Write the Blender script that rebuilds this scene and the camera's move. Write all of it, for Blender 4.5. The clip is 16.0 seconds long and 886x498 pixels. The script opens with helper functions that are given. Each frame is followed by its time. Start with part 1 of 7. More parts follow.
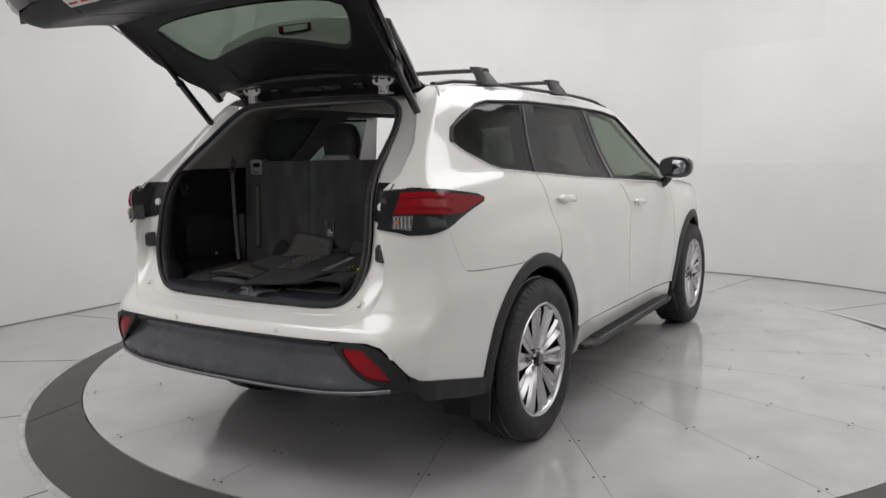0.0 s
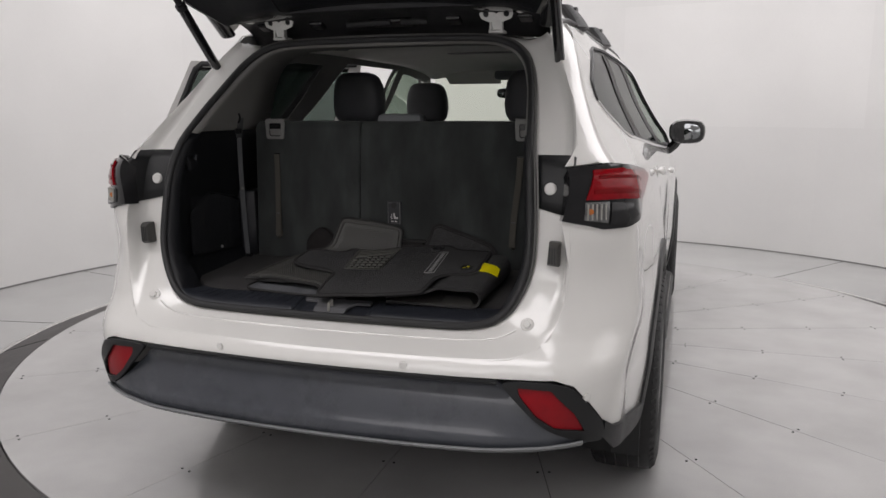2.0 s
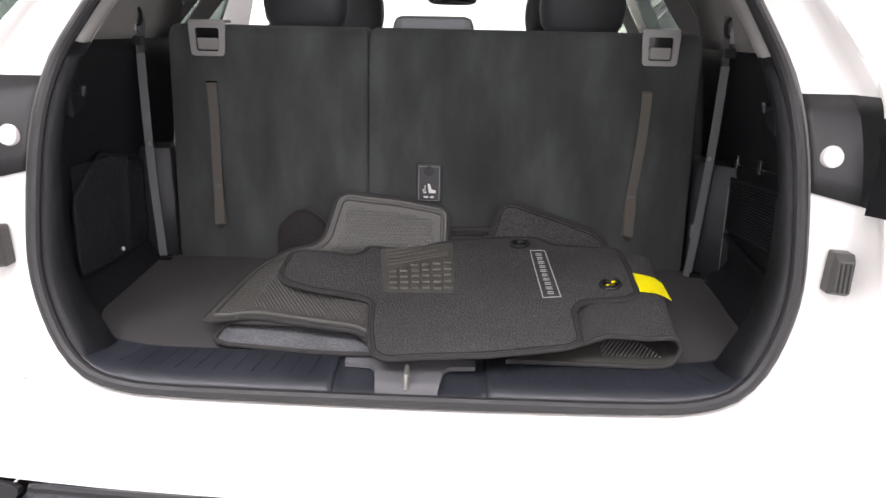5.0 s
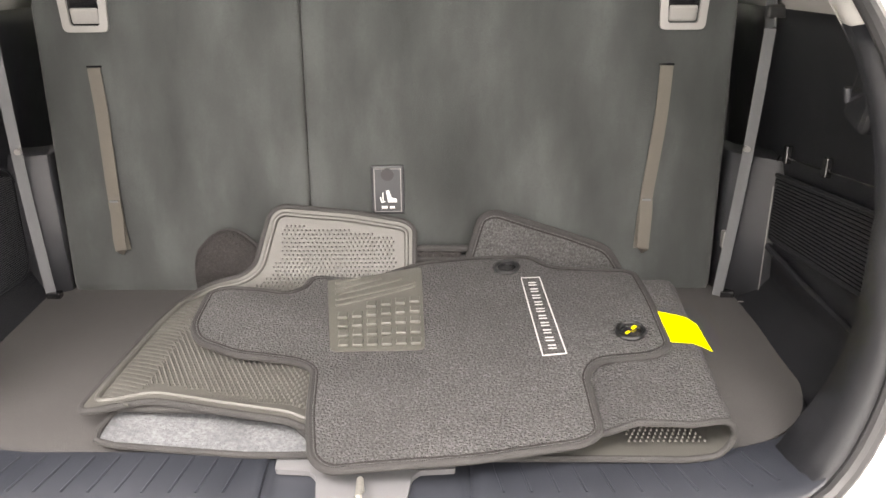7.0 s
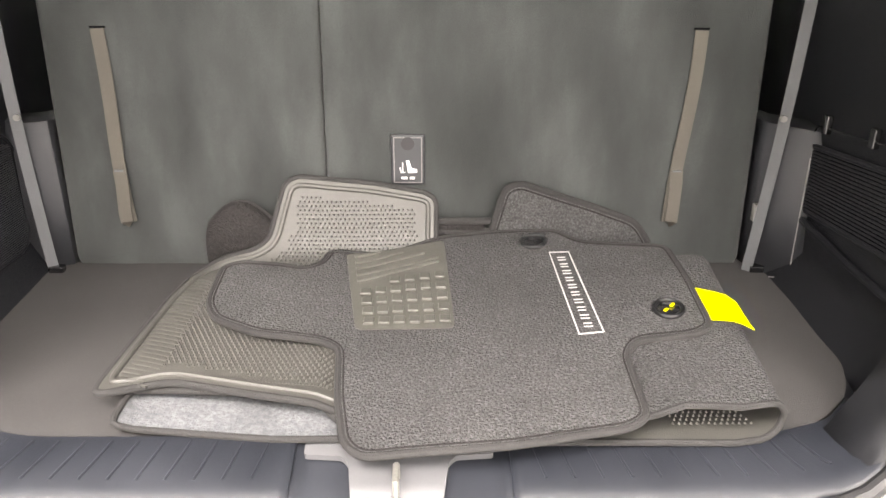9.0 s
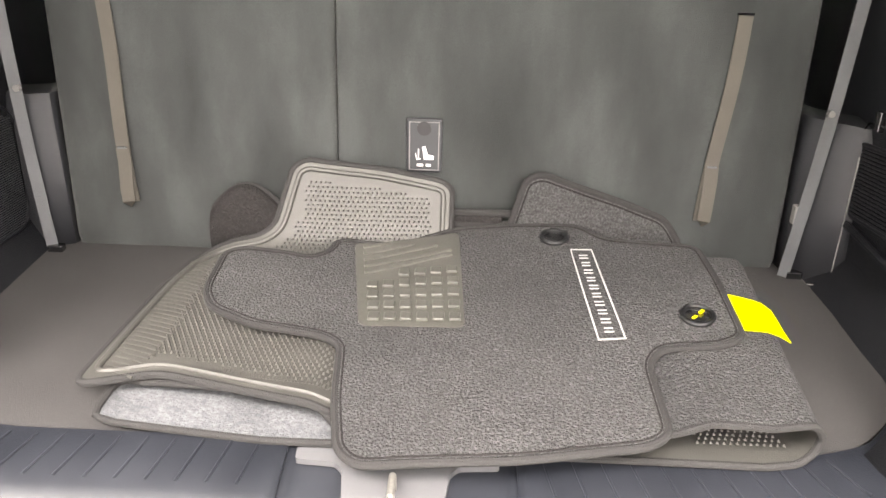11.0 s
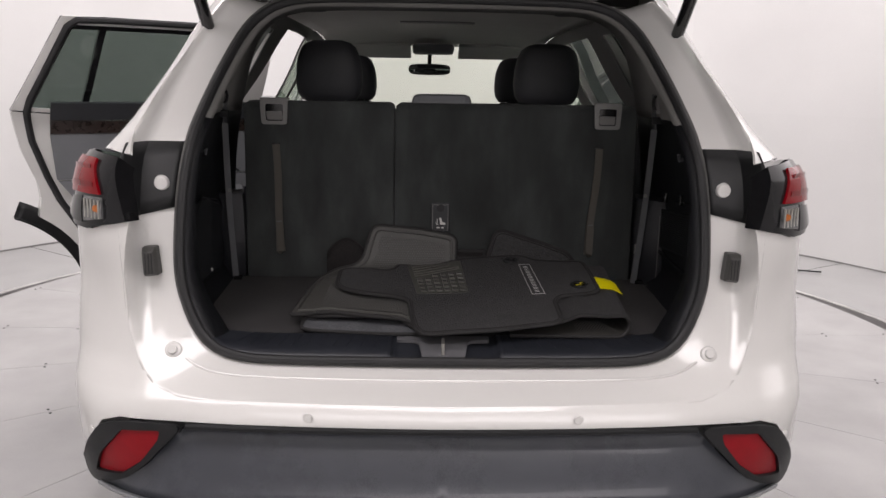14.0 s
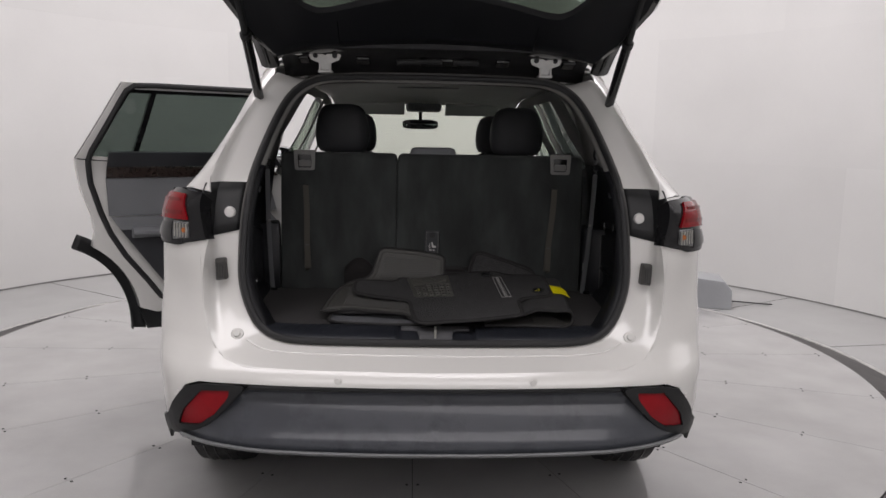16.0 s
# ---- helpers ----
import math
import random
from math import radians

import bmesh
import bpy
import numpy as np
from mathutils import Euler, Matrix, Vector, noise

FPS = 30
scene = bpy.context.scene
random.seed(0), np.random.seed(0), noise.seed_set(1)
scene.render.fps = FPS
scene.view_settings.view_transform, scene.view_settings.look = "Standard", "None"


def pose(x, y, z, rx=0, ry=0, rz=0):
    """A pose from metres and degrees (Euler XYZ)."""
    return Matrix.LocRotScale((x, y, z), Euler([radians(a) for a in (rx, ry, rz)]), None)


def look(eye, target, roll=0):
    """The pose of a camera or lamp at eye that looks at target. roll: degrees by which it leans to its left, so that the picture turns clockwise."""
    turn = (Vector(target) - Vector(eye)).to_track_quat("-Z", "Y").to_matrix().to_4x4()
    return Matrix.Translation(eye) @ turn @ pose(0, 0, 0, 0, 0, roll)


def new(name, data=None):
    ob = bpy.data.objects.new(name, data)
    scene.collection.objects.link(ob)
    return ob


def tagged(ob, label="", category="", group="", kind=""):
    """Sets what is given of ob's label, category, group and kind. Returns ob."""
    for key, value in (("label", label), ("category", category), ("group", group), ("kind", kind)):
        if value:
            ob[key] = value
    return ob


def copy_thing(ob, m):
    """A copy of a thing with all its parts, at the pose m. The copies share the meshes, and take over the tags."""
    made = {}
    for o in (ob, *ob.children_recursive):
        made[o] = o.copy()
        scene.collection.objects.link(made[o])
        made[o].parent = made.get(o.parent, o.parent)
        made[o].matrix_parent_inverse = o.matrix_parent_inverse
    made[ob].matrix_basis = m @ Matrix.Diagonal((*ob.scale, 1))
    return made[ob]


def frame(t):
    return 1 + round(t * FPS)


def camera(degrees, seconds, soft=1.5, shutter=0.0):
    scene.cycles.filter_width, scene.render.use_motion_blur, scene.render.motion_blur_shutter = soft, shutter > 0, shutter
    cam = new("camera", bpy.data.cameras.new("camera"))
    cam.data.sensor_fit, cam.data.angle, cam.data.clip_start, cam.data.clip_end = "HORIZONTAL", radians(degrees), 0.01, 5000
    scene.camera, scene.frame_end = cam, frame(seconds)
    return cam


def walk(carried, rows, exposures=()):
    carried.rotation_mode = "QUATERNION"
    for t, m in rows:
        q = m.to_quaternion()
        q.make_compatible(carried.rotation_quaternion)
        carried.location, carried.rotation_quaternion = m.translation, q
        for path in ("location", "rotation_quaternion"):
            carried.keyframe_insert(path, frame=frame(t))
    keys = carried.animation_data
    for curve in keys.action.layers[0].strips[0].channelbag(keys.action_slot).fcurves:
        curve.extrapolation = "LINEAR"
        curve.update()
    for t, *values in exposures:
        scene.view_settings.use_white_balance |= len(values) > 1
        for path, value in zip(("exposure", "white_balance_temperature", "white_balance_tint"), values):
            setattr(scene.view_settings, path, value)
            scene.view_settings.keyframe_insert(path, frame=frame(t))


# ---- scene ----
cam = camera(60.0, 16.0)
PATH = [
    (0, (2.376, -2.015, 1.346), (1.335, -0.325, 1.099), -1.1),
    (0.5, (1.991, -2.036, 1.349), (1.052, -0.291, 1.077), -0.8),
    (1, (1.561, -1.986, 1.369), (0.733, -0.189, 1.076), -0.6),
    (1.5, (1.235, -1.899, 1.365), (0.526, -0.059, 1.035), -0.3),
    (2, (1.005, -1.752, 1.365), (0.406, 0.123, 1.007), -0.2),
    (2.5, (0.766, -1.627, 1.379), (0.277, 0.271, 0.98), -0.3),
    (3, (0.546, -1.457, 1.366), (0.13, 0.452, 0.939), -0.5),
    (5.5, (0.045, -0.611, 1.323), (0.021, 1.295, 0.717), 0.8),
    (6, (0.013, -0.398, 1.343), (-0.004, 1.489, 0.681), -0.2),
    (6.5, (0.047, -0.375, 1.344), (0.022, 1.507, 0.666), -0.5),
    (7, (0.101, -0.448, 1.354), (0.09, 1.429, 0.664), -0.3),
    (7.5, (0.091, -0.384, 1.353), (0.053, 1.482, 0.634), -0.4),
    (8, (0.057, -0.357, 1.354), (0.036, 1.499, 0.608), -0.3),
    (8.5, (0.062, -0.439, 1.347), (0.066, 1.418, 0.605), -0.2),
    (9, (0.039, -0.398, 1.34), (0.068, 1.451, 0.578), 0.3),
    (9.5, (0.055, -0.393, 1.336), (0.092, 1.444, 0.547), 1.0),
    (12, (0.058, -0.3, 1.31), (-0.014, 1.54, 0.529), 1.6),
    (12.5, (-0.022, -0.513, 1.348), (-0.038, 1.362, 0.65), 1.4),
    (13, (-0.027, -0.758, 1.381), (-0.013, 1.148, 0.776), 1.2),
    (13.5, (-0.014, -1.078, 1.386), (0.023, 0.857, 0.88), 1.1),
    (14, (-0.047, -1.4, 1.373), (0.003, 0.555, 0.958), 1.0),
    (14.5, (-0.025, -1.623, 1.398), (0.021, 0.342, 1.031), 0.8),
    (15, (0.022, -1.775, 1.396), (0.071, 0.198, 1.069), 0.8),
    (15.5, (-0.015, -1.897, 1.401), (0.048, 0.079, 1.099), 1.0),
    (16, (-0.083, -2.053, 1.398), (0.003, -0.077, 1.104), 1.2),
]
EXPOSURES = [(0, 0.0, 6450, 12), (3, 0.05, 6500, 15), (4.2, 1.0, 6430, 14), (5.5, 2.5, 6450, 20), (6, 3.2, 6900, 15), (6.5, 3.55, 7100, 15), (7, 3.45, 7100, 14), (9.5, 3.62, 7100, 14), (12, 3.65, 7100, 14), (12.5, 3.55, 7050, 14), (13, 2.95, 6900, 14), (13.5, 1.3, 6900, 16), (14, 0.32, 6600, 18), (14.5, 0.05, 6500, 18), (16, -0.05, 6500, 16)]
walk(cam, [(t, look(eye, target, roll)) for t, eye, target, roll in PATH], EXPOSURES)

# ---- light ----
HUB = Vector((-0.06, 2.80, 0.0))      # centre of the turntable
CEIL, FLOOR_Z, WALL_R = 3.9, -0.08, 4.28
world = bpy.data.worlds.new("world")
world.use_nodes = True
world.node_tree.nodes["Background"].inputs[0].default_value = (0.95, 0.97, 1.0, 1)
world.node_tree.nodes["Background"].inputs[1].default_value = 0.02
scene.world = world


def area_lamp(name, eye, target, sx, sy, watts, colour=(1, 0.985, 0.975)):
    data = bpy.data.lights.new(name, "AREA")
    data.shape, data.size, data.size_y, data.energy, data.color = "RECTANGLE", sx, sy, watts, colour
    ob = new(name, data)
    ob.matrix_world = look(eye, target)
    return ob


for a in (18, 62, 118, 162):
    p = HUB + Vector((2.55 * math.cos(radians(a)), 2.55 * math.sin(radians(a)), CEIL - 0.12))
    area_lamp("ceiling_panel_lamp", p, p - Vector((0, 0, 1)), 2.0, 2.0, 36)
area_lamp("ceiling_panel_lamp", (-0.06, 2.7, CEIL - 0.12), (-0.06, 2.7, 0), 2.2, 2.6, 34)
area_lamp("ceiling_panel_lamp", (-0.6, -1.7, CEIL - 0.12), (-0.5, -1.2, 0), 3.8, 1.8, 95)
# unseen broad lamp behind the camera, added to light the boot
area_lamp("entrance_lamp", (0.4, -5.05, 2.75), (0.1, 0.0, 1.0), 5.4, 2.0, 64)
# unseen fill lamp added to brighten the car's right flank
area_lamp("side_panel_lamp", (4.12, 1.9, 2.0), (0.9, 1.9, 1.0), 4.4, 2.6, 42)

# ---- materials ----


def material(name, colour, rough=0.5, metal=0.0, coat=0.0, grain=0.0, grain_size=200.0, bump=0.0, bump_size=300.0, bump_deep=0.002, stain=0.0, stain_size=3.0, spec=0.5, sheen=0.0, streak=1.0, vary=0.0):
    """A surface with fine grain, broad stains and fine relief, in metres."""
    m = bpy.data.materials.new(name)
    m.use_nodes = True
    n, l = m.node_tree.nodes, m.node_tree.links
    b = n["Principled BSDF"]
    b.inputs["Roughness"].default_value, b.inputs["Metallic"].default_value = rough, metal
    b.inputs["Coat Weight"].default_value, b.inputs["Coat Roughness"].default_value = coat, 0.04
    b.inputs["Specular IOR Level"].default_value = spec
    b.inputs["Sheen Weight"].default_value = sheen
    b.inputs["Base Color"].default_value = (*colour, 1)
    at = n.new("ShaderNodeTexCoord")
    last = None
    for amount, size, detail in ((grain, grain_size, 2.0), (stain, stain_size, 5.0)):
        if not amount:
            continue
        tex = n.new("ShaderNodeTexNoise")
        tex.inputs["Scale"].default_value, tex.inputs["Detail"].default_value = size, detail
        if streak != 1.0 and amount is stain:
            scale = n.new("ShaderNodeVectorMath")
            scale.operation, scale.inputs[1].default_value = "MULTIPLY", (1, 1, streak)
            l.new(at.outputs["Object"], scale.inputs[0]), l.new(scale.outputs[0], tex.inputs["Vector"])
        else:
            l.new(at.outputs["Object"], tex.inputs["Vector"])
        ramp = n.new("ShaderNodeMapRange")
        ramp.inputs["From Min"].default_value, ramp.inputs["From Max"].default_value = 0.3, 0.7
        ramp.inputs["To Min"].default_value, ramp.inputs["To Max"].default_value = 1 - amount, 1 + amount
        l.new(tex.outputs["Fac"], ramp.inputs["Value"])
        if last is None:
            last = ramp.outputs[0]
        else:
            mul = n.new("ShaderNodeMath")
            mul.operation = "MULTIPLY"
            l.new(last, mul.inputs[0]), l.new(ramp.outputs[0], mul.inputs[1])
            last = mul.outputs[0]
    if vary and last is not None:
        info, ramp, mul = n.new("ShaderNodeObjectInfo"), n.new("ShaderNodeMapRange"), n.new("ShaderNodeMath")
        ramp.inputs["To Min"].default_value, ramp.inputs["To Max"].default_value = 1 - vary, 1 + vary
        mul.operation = "MULTIPLY"
        l.new(info.outputs["Random"], ramp.inputs["Value"])
        l.new(last, mul.inputs[0]), l.new(ramp.outputs[0], mul.inputs[1])
        last = mul.outputs[0]
    if last is not None:
        mix = n.new("ShaderNodeVectorMath")
        mix.operation = "SCALE"
        mix.inputs[0].default_value = colour
        l.new(last, mix.inputs["Scale"])
        l.new(mix.outputs[0], b.inputs["Base Color"])
        rr = n.new("ShaderNodeMath")
        rr.operation = "MULTIPLY"
        rr.use_clamp = True
        rr.inputs[1].default_value = rough
        l.new(last, rr.inputs[0]), l.new(rr.outputs[0], b.inputs["Roughness"])
    if bump:
        tex = n.new("ShaderNodeTexNoise")
        tex.inputs["Scale"].default_value, tex.inputs["Detail"].default_value = bump_size, 2.0
        l.new(at.outputs["Object"], tex.inputs["Vector"])
        bp = n.new("ShaderNodeBump")
        bp.inputs["Strength"].default_value, bp.inputs["Distance"].default_value = bump, bump_deep
        l.new(tex.outputs["Fac"], bp.inputs["Height"])
        l.new(bp.outputs[0], b.inputs["Normal"])
    return m


def glass(name, tint, gloss=1.0):
    m = bpy.data.materials.new(name)
    m.use_nodes = True
    n, l = m.node_tree.nodes, m.node_tree.links
    n.remove(n["Principled BSDF"])
    out = n["Material Output"]
    tr, gl, mix, fr = n.new("ShaderNodeBsdfTransparent"), n.new("ShaderNodeBsdfGlossy"), n.new("ShaderNodeMixShader"), n.new("ShaderNodeMath")
    lw = n.new("ShaderNodeLayerWeight")
    lw.inputs[0].default_value = 0.5
    pw = n.new("ShaderNodeMath")
    pw.operation, pw.inputs[1].default_value = "POWER", 4.0
    fr.operation, fr.inputs[1].default_value, fr.inputs[2].default_value = "MULTIPLY_ADD", 0.38, 0.022
    l.new(lw.outputs["Facing"], pw.inputs[0]), l.new(pw.outputs[0], fr.inputs[0])
    tr.inputs[0].default_value = (*tint, 1)
    gl.inputs["Roughness"].default_value = 0.02
    gl.inputs[0].default_value = (gloss, gloss, gloss, 1)
    l.new(fr.outputs[0], mix.inputs[0]), l.new(tr.outputs[0], mix.inputs[1]), l.new(gl.outputs[0], mix.inputs[2])
    l.new(mix.outputs[0], out.inputs[0])
    return m


def lens_red(name, colour, rough=0.12):
    m = material(name, colour, rough, coat=0.22, stain=0.12, stain_size=40, spec=0.10)
    return m


WHITE = material("pearl_white_paint", (0.70, 0.69, 0.665), 0.26, coat=1.0, grain=0.02, grain_size=900, stain=0.012, stain_size=1.5)
CLAD = material("black_cladding", (0.0095, 0.010, 0.0108), 0.46, spec=0.4, grain=0.08, grain_size=500, bump=0.25, bump_size=900, stain=0.12, stain_size=6)
VALANCE = material("graphite_valance", (0.050, 0.054, 0.064), 0.28, coat=0.4, grain=0.04, grain_size=700, stain=0.08, stain_size=5)
# paler than the valance: the highlight on its lower lip, put into the colour
LIPHIGHLIGHT = material("valance_lip_highlight", (0.17, 0.175, 0.18), 0.32, coat=0.2, grain=0.04, grain_size=700, stain=0.08, stain_size=5)
GLOSSBLACK = material("gloss_black", (0.008, 0.008, 0.009), 0.12, coat=0.8, stain=0.1, stain_size=9)
TRIM = material("interior_plastic", (0.030, 0.0315, 0.036), 0.45, grain=0.07, grain_size=600, bump=0.35, bump_size=1100, stain=0.15, stain_size=7)
GATETRIM = material("gate_trim_plastic", (0.007, 0.0075, 0.0095), 0.40, spec=0.35, grain=0.07, grain_size=600, bump=0.3, bump_size=1100, stain=0.15, stain_size=7)
LINING = material("boot_lining_plastic", (0.009, 0.0095, 0.0115), 0.42, spec=0.35, grain=0.07, grain_size=600, bump=0.4, bump_size=1300, stain=0.15, stain_size=7)
COLUMN = material("column_plastic", (0.026, 0.027, 0.031), 0.5, grain=0.06, grain_size=600, bump=0.35, bump_size=1100, stain=0.10, stain_size=9)
SILL = material("scuff_plate_plastic", (0.016, 0.018, 0.0235), 0.42, grain=0.06, grain_size=500, bump=0.25, bump_size=1000, stain=0.18, stain_size=9)
GREYTRIM = material("grey_plastic", (0.19, 0.185, 0.18), 0.45, grain=0.04, grain_size=500, bump=0.15, bump_size=900, stain=0.06, stain_size=8)
SEATCARPET = material("seat_back_velour", (0.0440, 0.0475, 0.0468), 0.95, grain=0.14, grain_size=900, bump=0.7, bump_size=900, stain=0.40, stain_size=13, spec=0.15, sheen=0.10, streak=0.36)
FLOORCARPET = material("cargo_carpet", (0.057, 0.0550, 0.0545), 0.97, grain=0.20, grain_size=900, bump=0.8, bump_size=1000, stain=0.12, stain_size=5, spec=0.1)
MATCARPET = material("mat_carpet", (0.074, 0.0730, 0.074), 0.97, grain=0.45, grain_size=330, bump=1.0, bump_size=300, bump_deep=0.011, stain=0.12, stain_size=9, spec=0.1)
# dark carpet, also used for the shade lines drawn inside the mat bindings
DARKCARPETGAP = material("dark_carpet_and_gap_shade", (0.024, 0.022, 0.022), 0.97, grain=0.3, grain_size=290, bump=1.0, bump_size=290, bump_deep=0.004, stain=0.1, stain_size=9, spec=0.1)
STRIKERGREY = material("striker_cover_grey", (0.10, 0.10, 0.105), 0.45, grain=0.04, grain_size=500, bump=0.15, bump_size=900, stain=0.08, stain_size=8)
BINDING = material("mat_binding", (0.034, 0.033, 0.033), 0.85, grain=0.3, grain_size=500, bump=0.9, bump_size=600, stain=0.1, stain_size=20, spec=0.2)
BACKING = material("mat_rubber_backing", (0.052, 0.0505, 0.046), 0.50, grain=0.10, grain_size=300, bump=0.2, bump_size=500, stain=0.14, stain_size=14)
FELT = material("grey_felt", (0.11, 0.113, 0.12), 0.98, grain=0.22, grain_size=160, bump=1.0, bump_size=300, stain=0.2, stain_size=20, spec=0.1)
PADRUBBER = material("heel_pad_rubber", (0.072, 0.071, 0.063), 0.34, grain=0.1, grain_size=300, bump=0.2, bump_size=600, stain=0.12, stain_size=20)
YELLOW = material("yellow_vinyl", (0.82, 0.72, 0.0), 0.4, grain=0.03, grain_size=300, stain=0.06, stain_size=25)
SILVERTHREAD = material("silver_embroidery", (0.42, 0.42, 0.41), 0.5, grain=0.25, grain_size=900, bump=0.6, bump_size=900)
STRAP = material("webbing", (0.085, 0.078, 0.066), 0.8, grain=0.15, grain_size=900, bump=0.6, bump_size=1200, stain=0.1, stain_size=15)
BELT = material("belt_webbing", (0.090, 0.093, 0.099), 0.6, grain=0.12, grain_size=900, bump=0.5, bump_size=1200, stain=0.1, stain_size=15)
LEATHER = material("black_leather", (0.062, 0.064, 0.070), 0.5, grain=0.08, grain_size=250, bump=0.35, bump_size=420, stain=0.15, stain_size=8)
LININGGREY = material("grey_pillar_lining", (0.22, 0.215, 0.21), 0.85, grain=0.05, grain_size=700, bump=0.2, bump_size=900, stain=0.06, stain_size=4)
PILLARTRIM = material("beige_pillar_trim", (0.22, 0.215, 0.205), 0.85, grain=0.05, grain_size=700, bump=0.2, bump_size=900, stain=0.06, stain_size=4)
HEADLINER = material("beige_headliner", (0.70, 0.685, 0.66), 0.95, grain=0.07, grain_size=800, bump=0.3, bump_size=900, stain=0.05, stain_size=3)
DOORGREY = material("door_card_grey", (0.17, 0.175, 0.185), 0.55, grain=0.06, grain_size=500, bump=0.3, bump_size=700, stain=0.06, stain_size=6)
TYRE = material("tyre_rubber", (0.014, 0.014, 0.0145), 0.62, grain=0.12, grain_size=400, bump=0.3, bump_size=500, stain=0.25, stain_size=11)
ALLOY = material("chromed_alloy", (0.52, 0.52, 0.53), 0.20, metal=1.0, grain=0.02, grain_size=300, stain=0.10, stain_size=14)
CHROME = material("chrome", (0.72, 0.72, 0.72), 0.16, metal=1.0, grain=0.02, grain_size=500)
STEEL = material("zinc_steel", (0.42, 0.41, 0.38), 0.38, metal=0.85, grain=0.1, grain_size=300, stain=0.15, stain_size=40)
HINGESTEEL = material("bright_zinc_steel", (0.62, 0.62, 0.60), 0.45, metal=0.3, grain=0.06, grain_size=300, stain=0.08, stain_size=40)
DARKSTEEL = material("dark_steel", (0.03, 0.03, 0.032), 0.5, metal=0.4, grain=0.15, grain_size=120, stain=0.3, stain_size=9)
SEALGREY = material("grey_seal_rubber", (0.09, 0.088, 0.084), 0.55, grain=0.1, grain_size=400, bump=0.2, bump_size=600, stain=0.15, stain_size=20)
GUIDE = material("grey_guide_plastic", (0.055, 0.053, 0.050), 0.5, grain=0.1, grain_size=300, bump=0.3, bump_size=500, stain=0.2, stain_size=30)
RUBBER = material("seal_rubber", (0.016, 0.016, 0.017), 0.6, grain=0.1, grain_size=400, bump=0.2, bump_size=600, stain=0.15, stain_size=20)
REDLENS = lens_red("red_lens", (0.22, 0.0006, 0.004))
DARKRED = lens_red("dark_red_lens", (0.17, 0.001, 0.003))
REFLECTOR = material("red_reflector", (0.25, 0.002, 0.007), 0.35, stain=0.08, stain_size=30, spec=0.3)
CLEARLENS = material("clear_lamp_lens", (0.11, 0.11, 0.11), 0.12, coat=0.6, grain=0.4, grain_size=60, spec=0.3)
AMBER = material("amber_lens", (0.42, 0.12, 0.02), 0.2, coat=1.0, grain=0.2, grain_size=80)
SMOKE = material("smoked_lens", (0.012, 0.012, 0.013), 0.10, coat=0.2, stain=0.1, stain_size=40, spec=0.15)
PRIVACY = glass("privacy_glass", (0.22, 0.245, 0.235))
DOORTINT = glass("open_door_glass", (0.32, 0.36, 0.34))
TINT = glass("green_tint_glass", (0.44, 0.50, 0.45))
PILLAR = material("black_pillar_film", (0.010, 0.010, 0.011), 0.3, stain=0.1, stain_size=9, spec=0.15)
GATEGLASS = glass("rear_window_glass", (0.42, 0.47, 0.43))
CLEARGLASS = glass("windscreen_glass", (0.90, 0.93, 0.88))
MIRROR = material("mirror_glass", (0.30, 0.31, 0.32), 0.02, metal=1.0)
PAPER = material("printed_label", (0.72, 0.71, 0.69), 0.6, grain=0.03, grain_size=300)
INK = material("white_print", (0.62, 0.62, 0.60), 0.6, grain=0.05, grain_size=400)
INKRED = material("red_print", (0.45, 0.03, 0.03), 0.6, grain=0.05, grain_size=400)
WOODTRIM = material("dark_wood_trim", (0.030, 0.020, 0.017), 0.3, coat=0.5, grain=0.25, grain_size=60)
WALLPAINT = material("white_wall_paint", (0.68, 0.675, 0.665), 0.5, grain=0.012, grain_size=120, bump=0.06, bump_size=160, stain=0.045, stain_size=0.9, vary=0.026)
DISC = material("grey_gloss_floor_paint", (0.43, 0.425, 0.42), 0.15, grain=0.02, grain_size=160, stain=0.10, stain_size=2.3, coat=0.25, vary=0.025)
GROUND = material("light_grey_floor_paint", (0.42, 0.42, 0.415), 0.25, grain=0.02, grain_size=160, stain=0.05, stain_size=1.7)
RAMP = material("dark_grey_ramp_paint", (0.060, 0.056, 0.055), 0.55, grain=0.10, grain_size=90, stain=0.12, stain_size=5)
JOINT = material("joint_shadow_filler", (0.06, 0.06, 0.06), 0.9, grain=0.2, grain_size=100)
FILLER = material("pale_filler", (0.43, 0.42, 0.41), 0.7, grain=0.2, grain_size=70, bump=0.6, bump_size=90, bump_deep=0.004, stain=0.2, stain_size=9)
FOOTSHADE = material("wall_foot_shade", (0.20, 0.195, 0.19), 0.7, grain=0.1, grain_size=90, stain=0.2, stain_size=4)
BOXGREY = material("grey_painted_sheet", (0.36, 0.37, 0.385), 0.5, grain=0.03, grain_size=200, stain=0.05, stain_size=6)

# ---- mesh helpers ----


def tidy(ob, mat, parent, label):
    ob.data.materials.append(mat)
    if parent is not None:
        ob.parent = parent
    if label:
        ob["label"] = label
    return ob


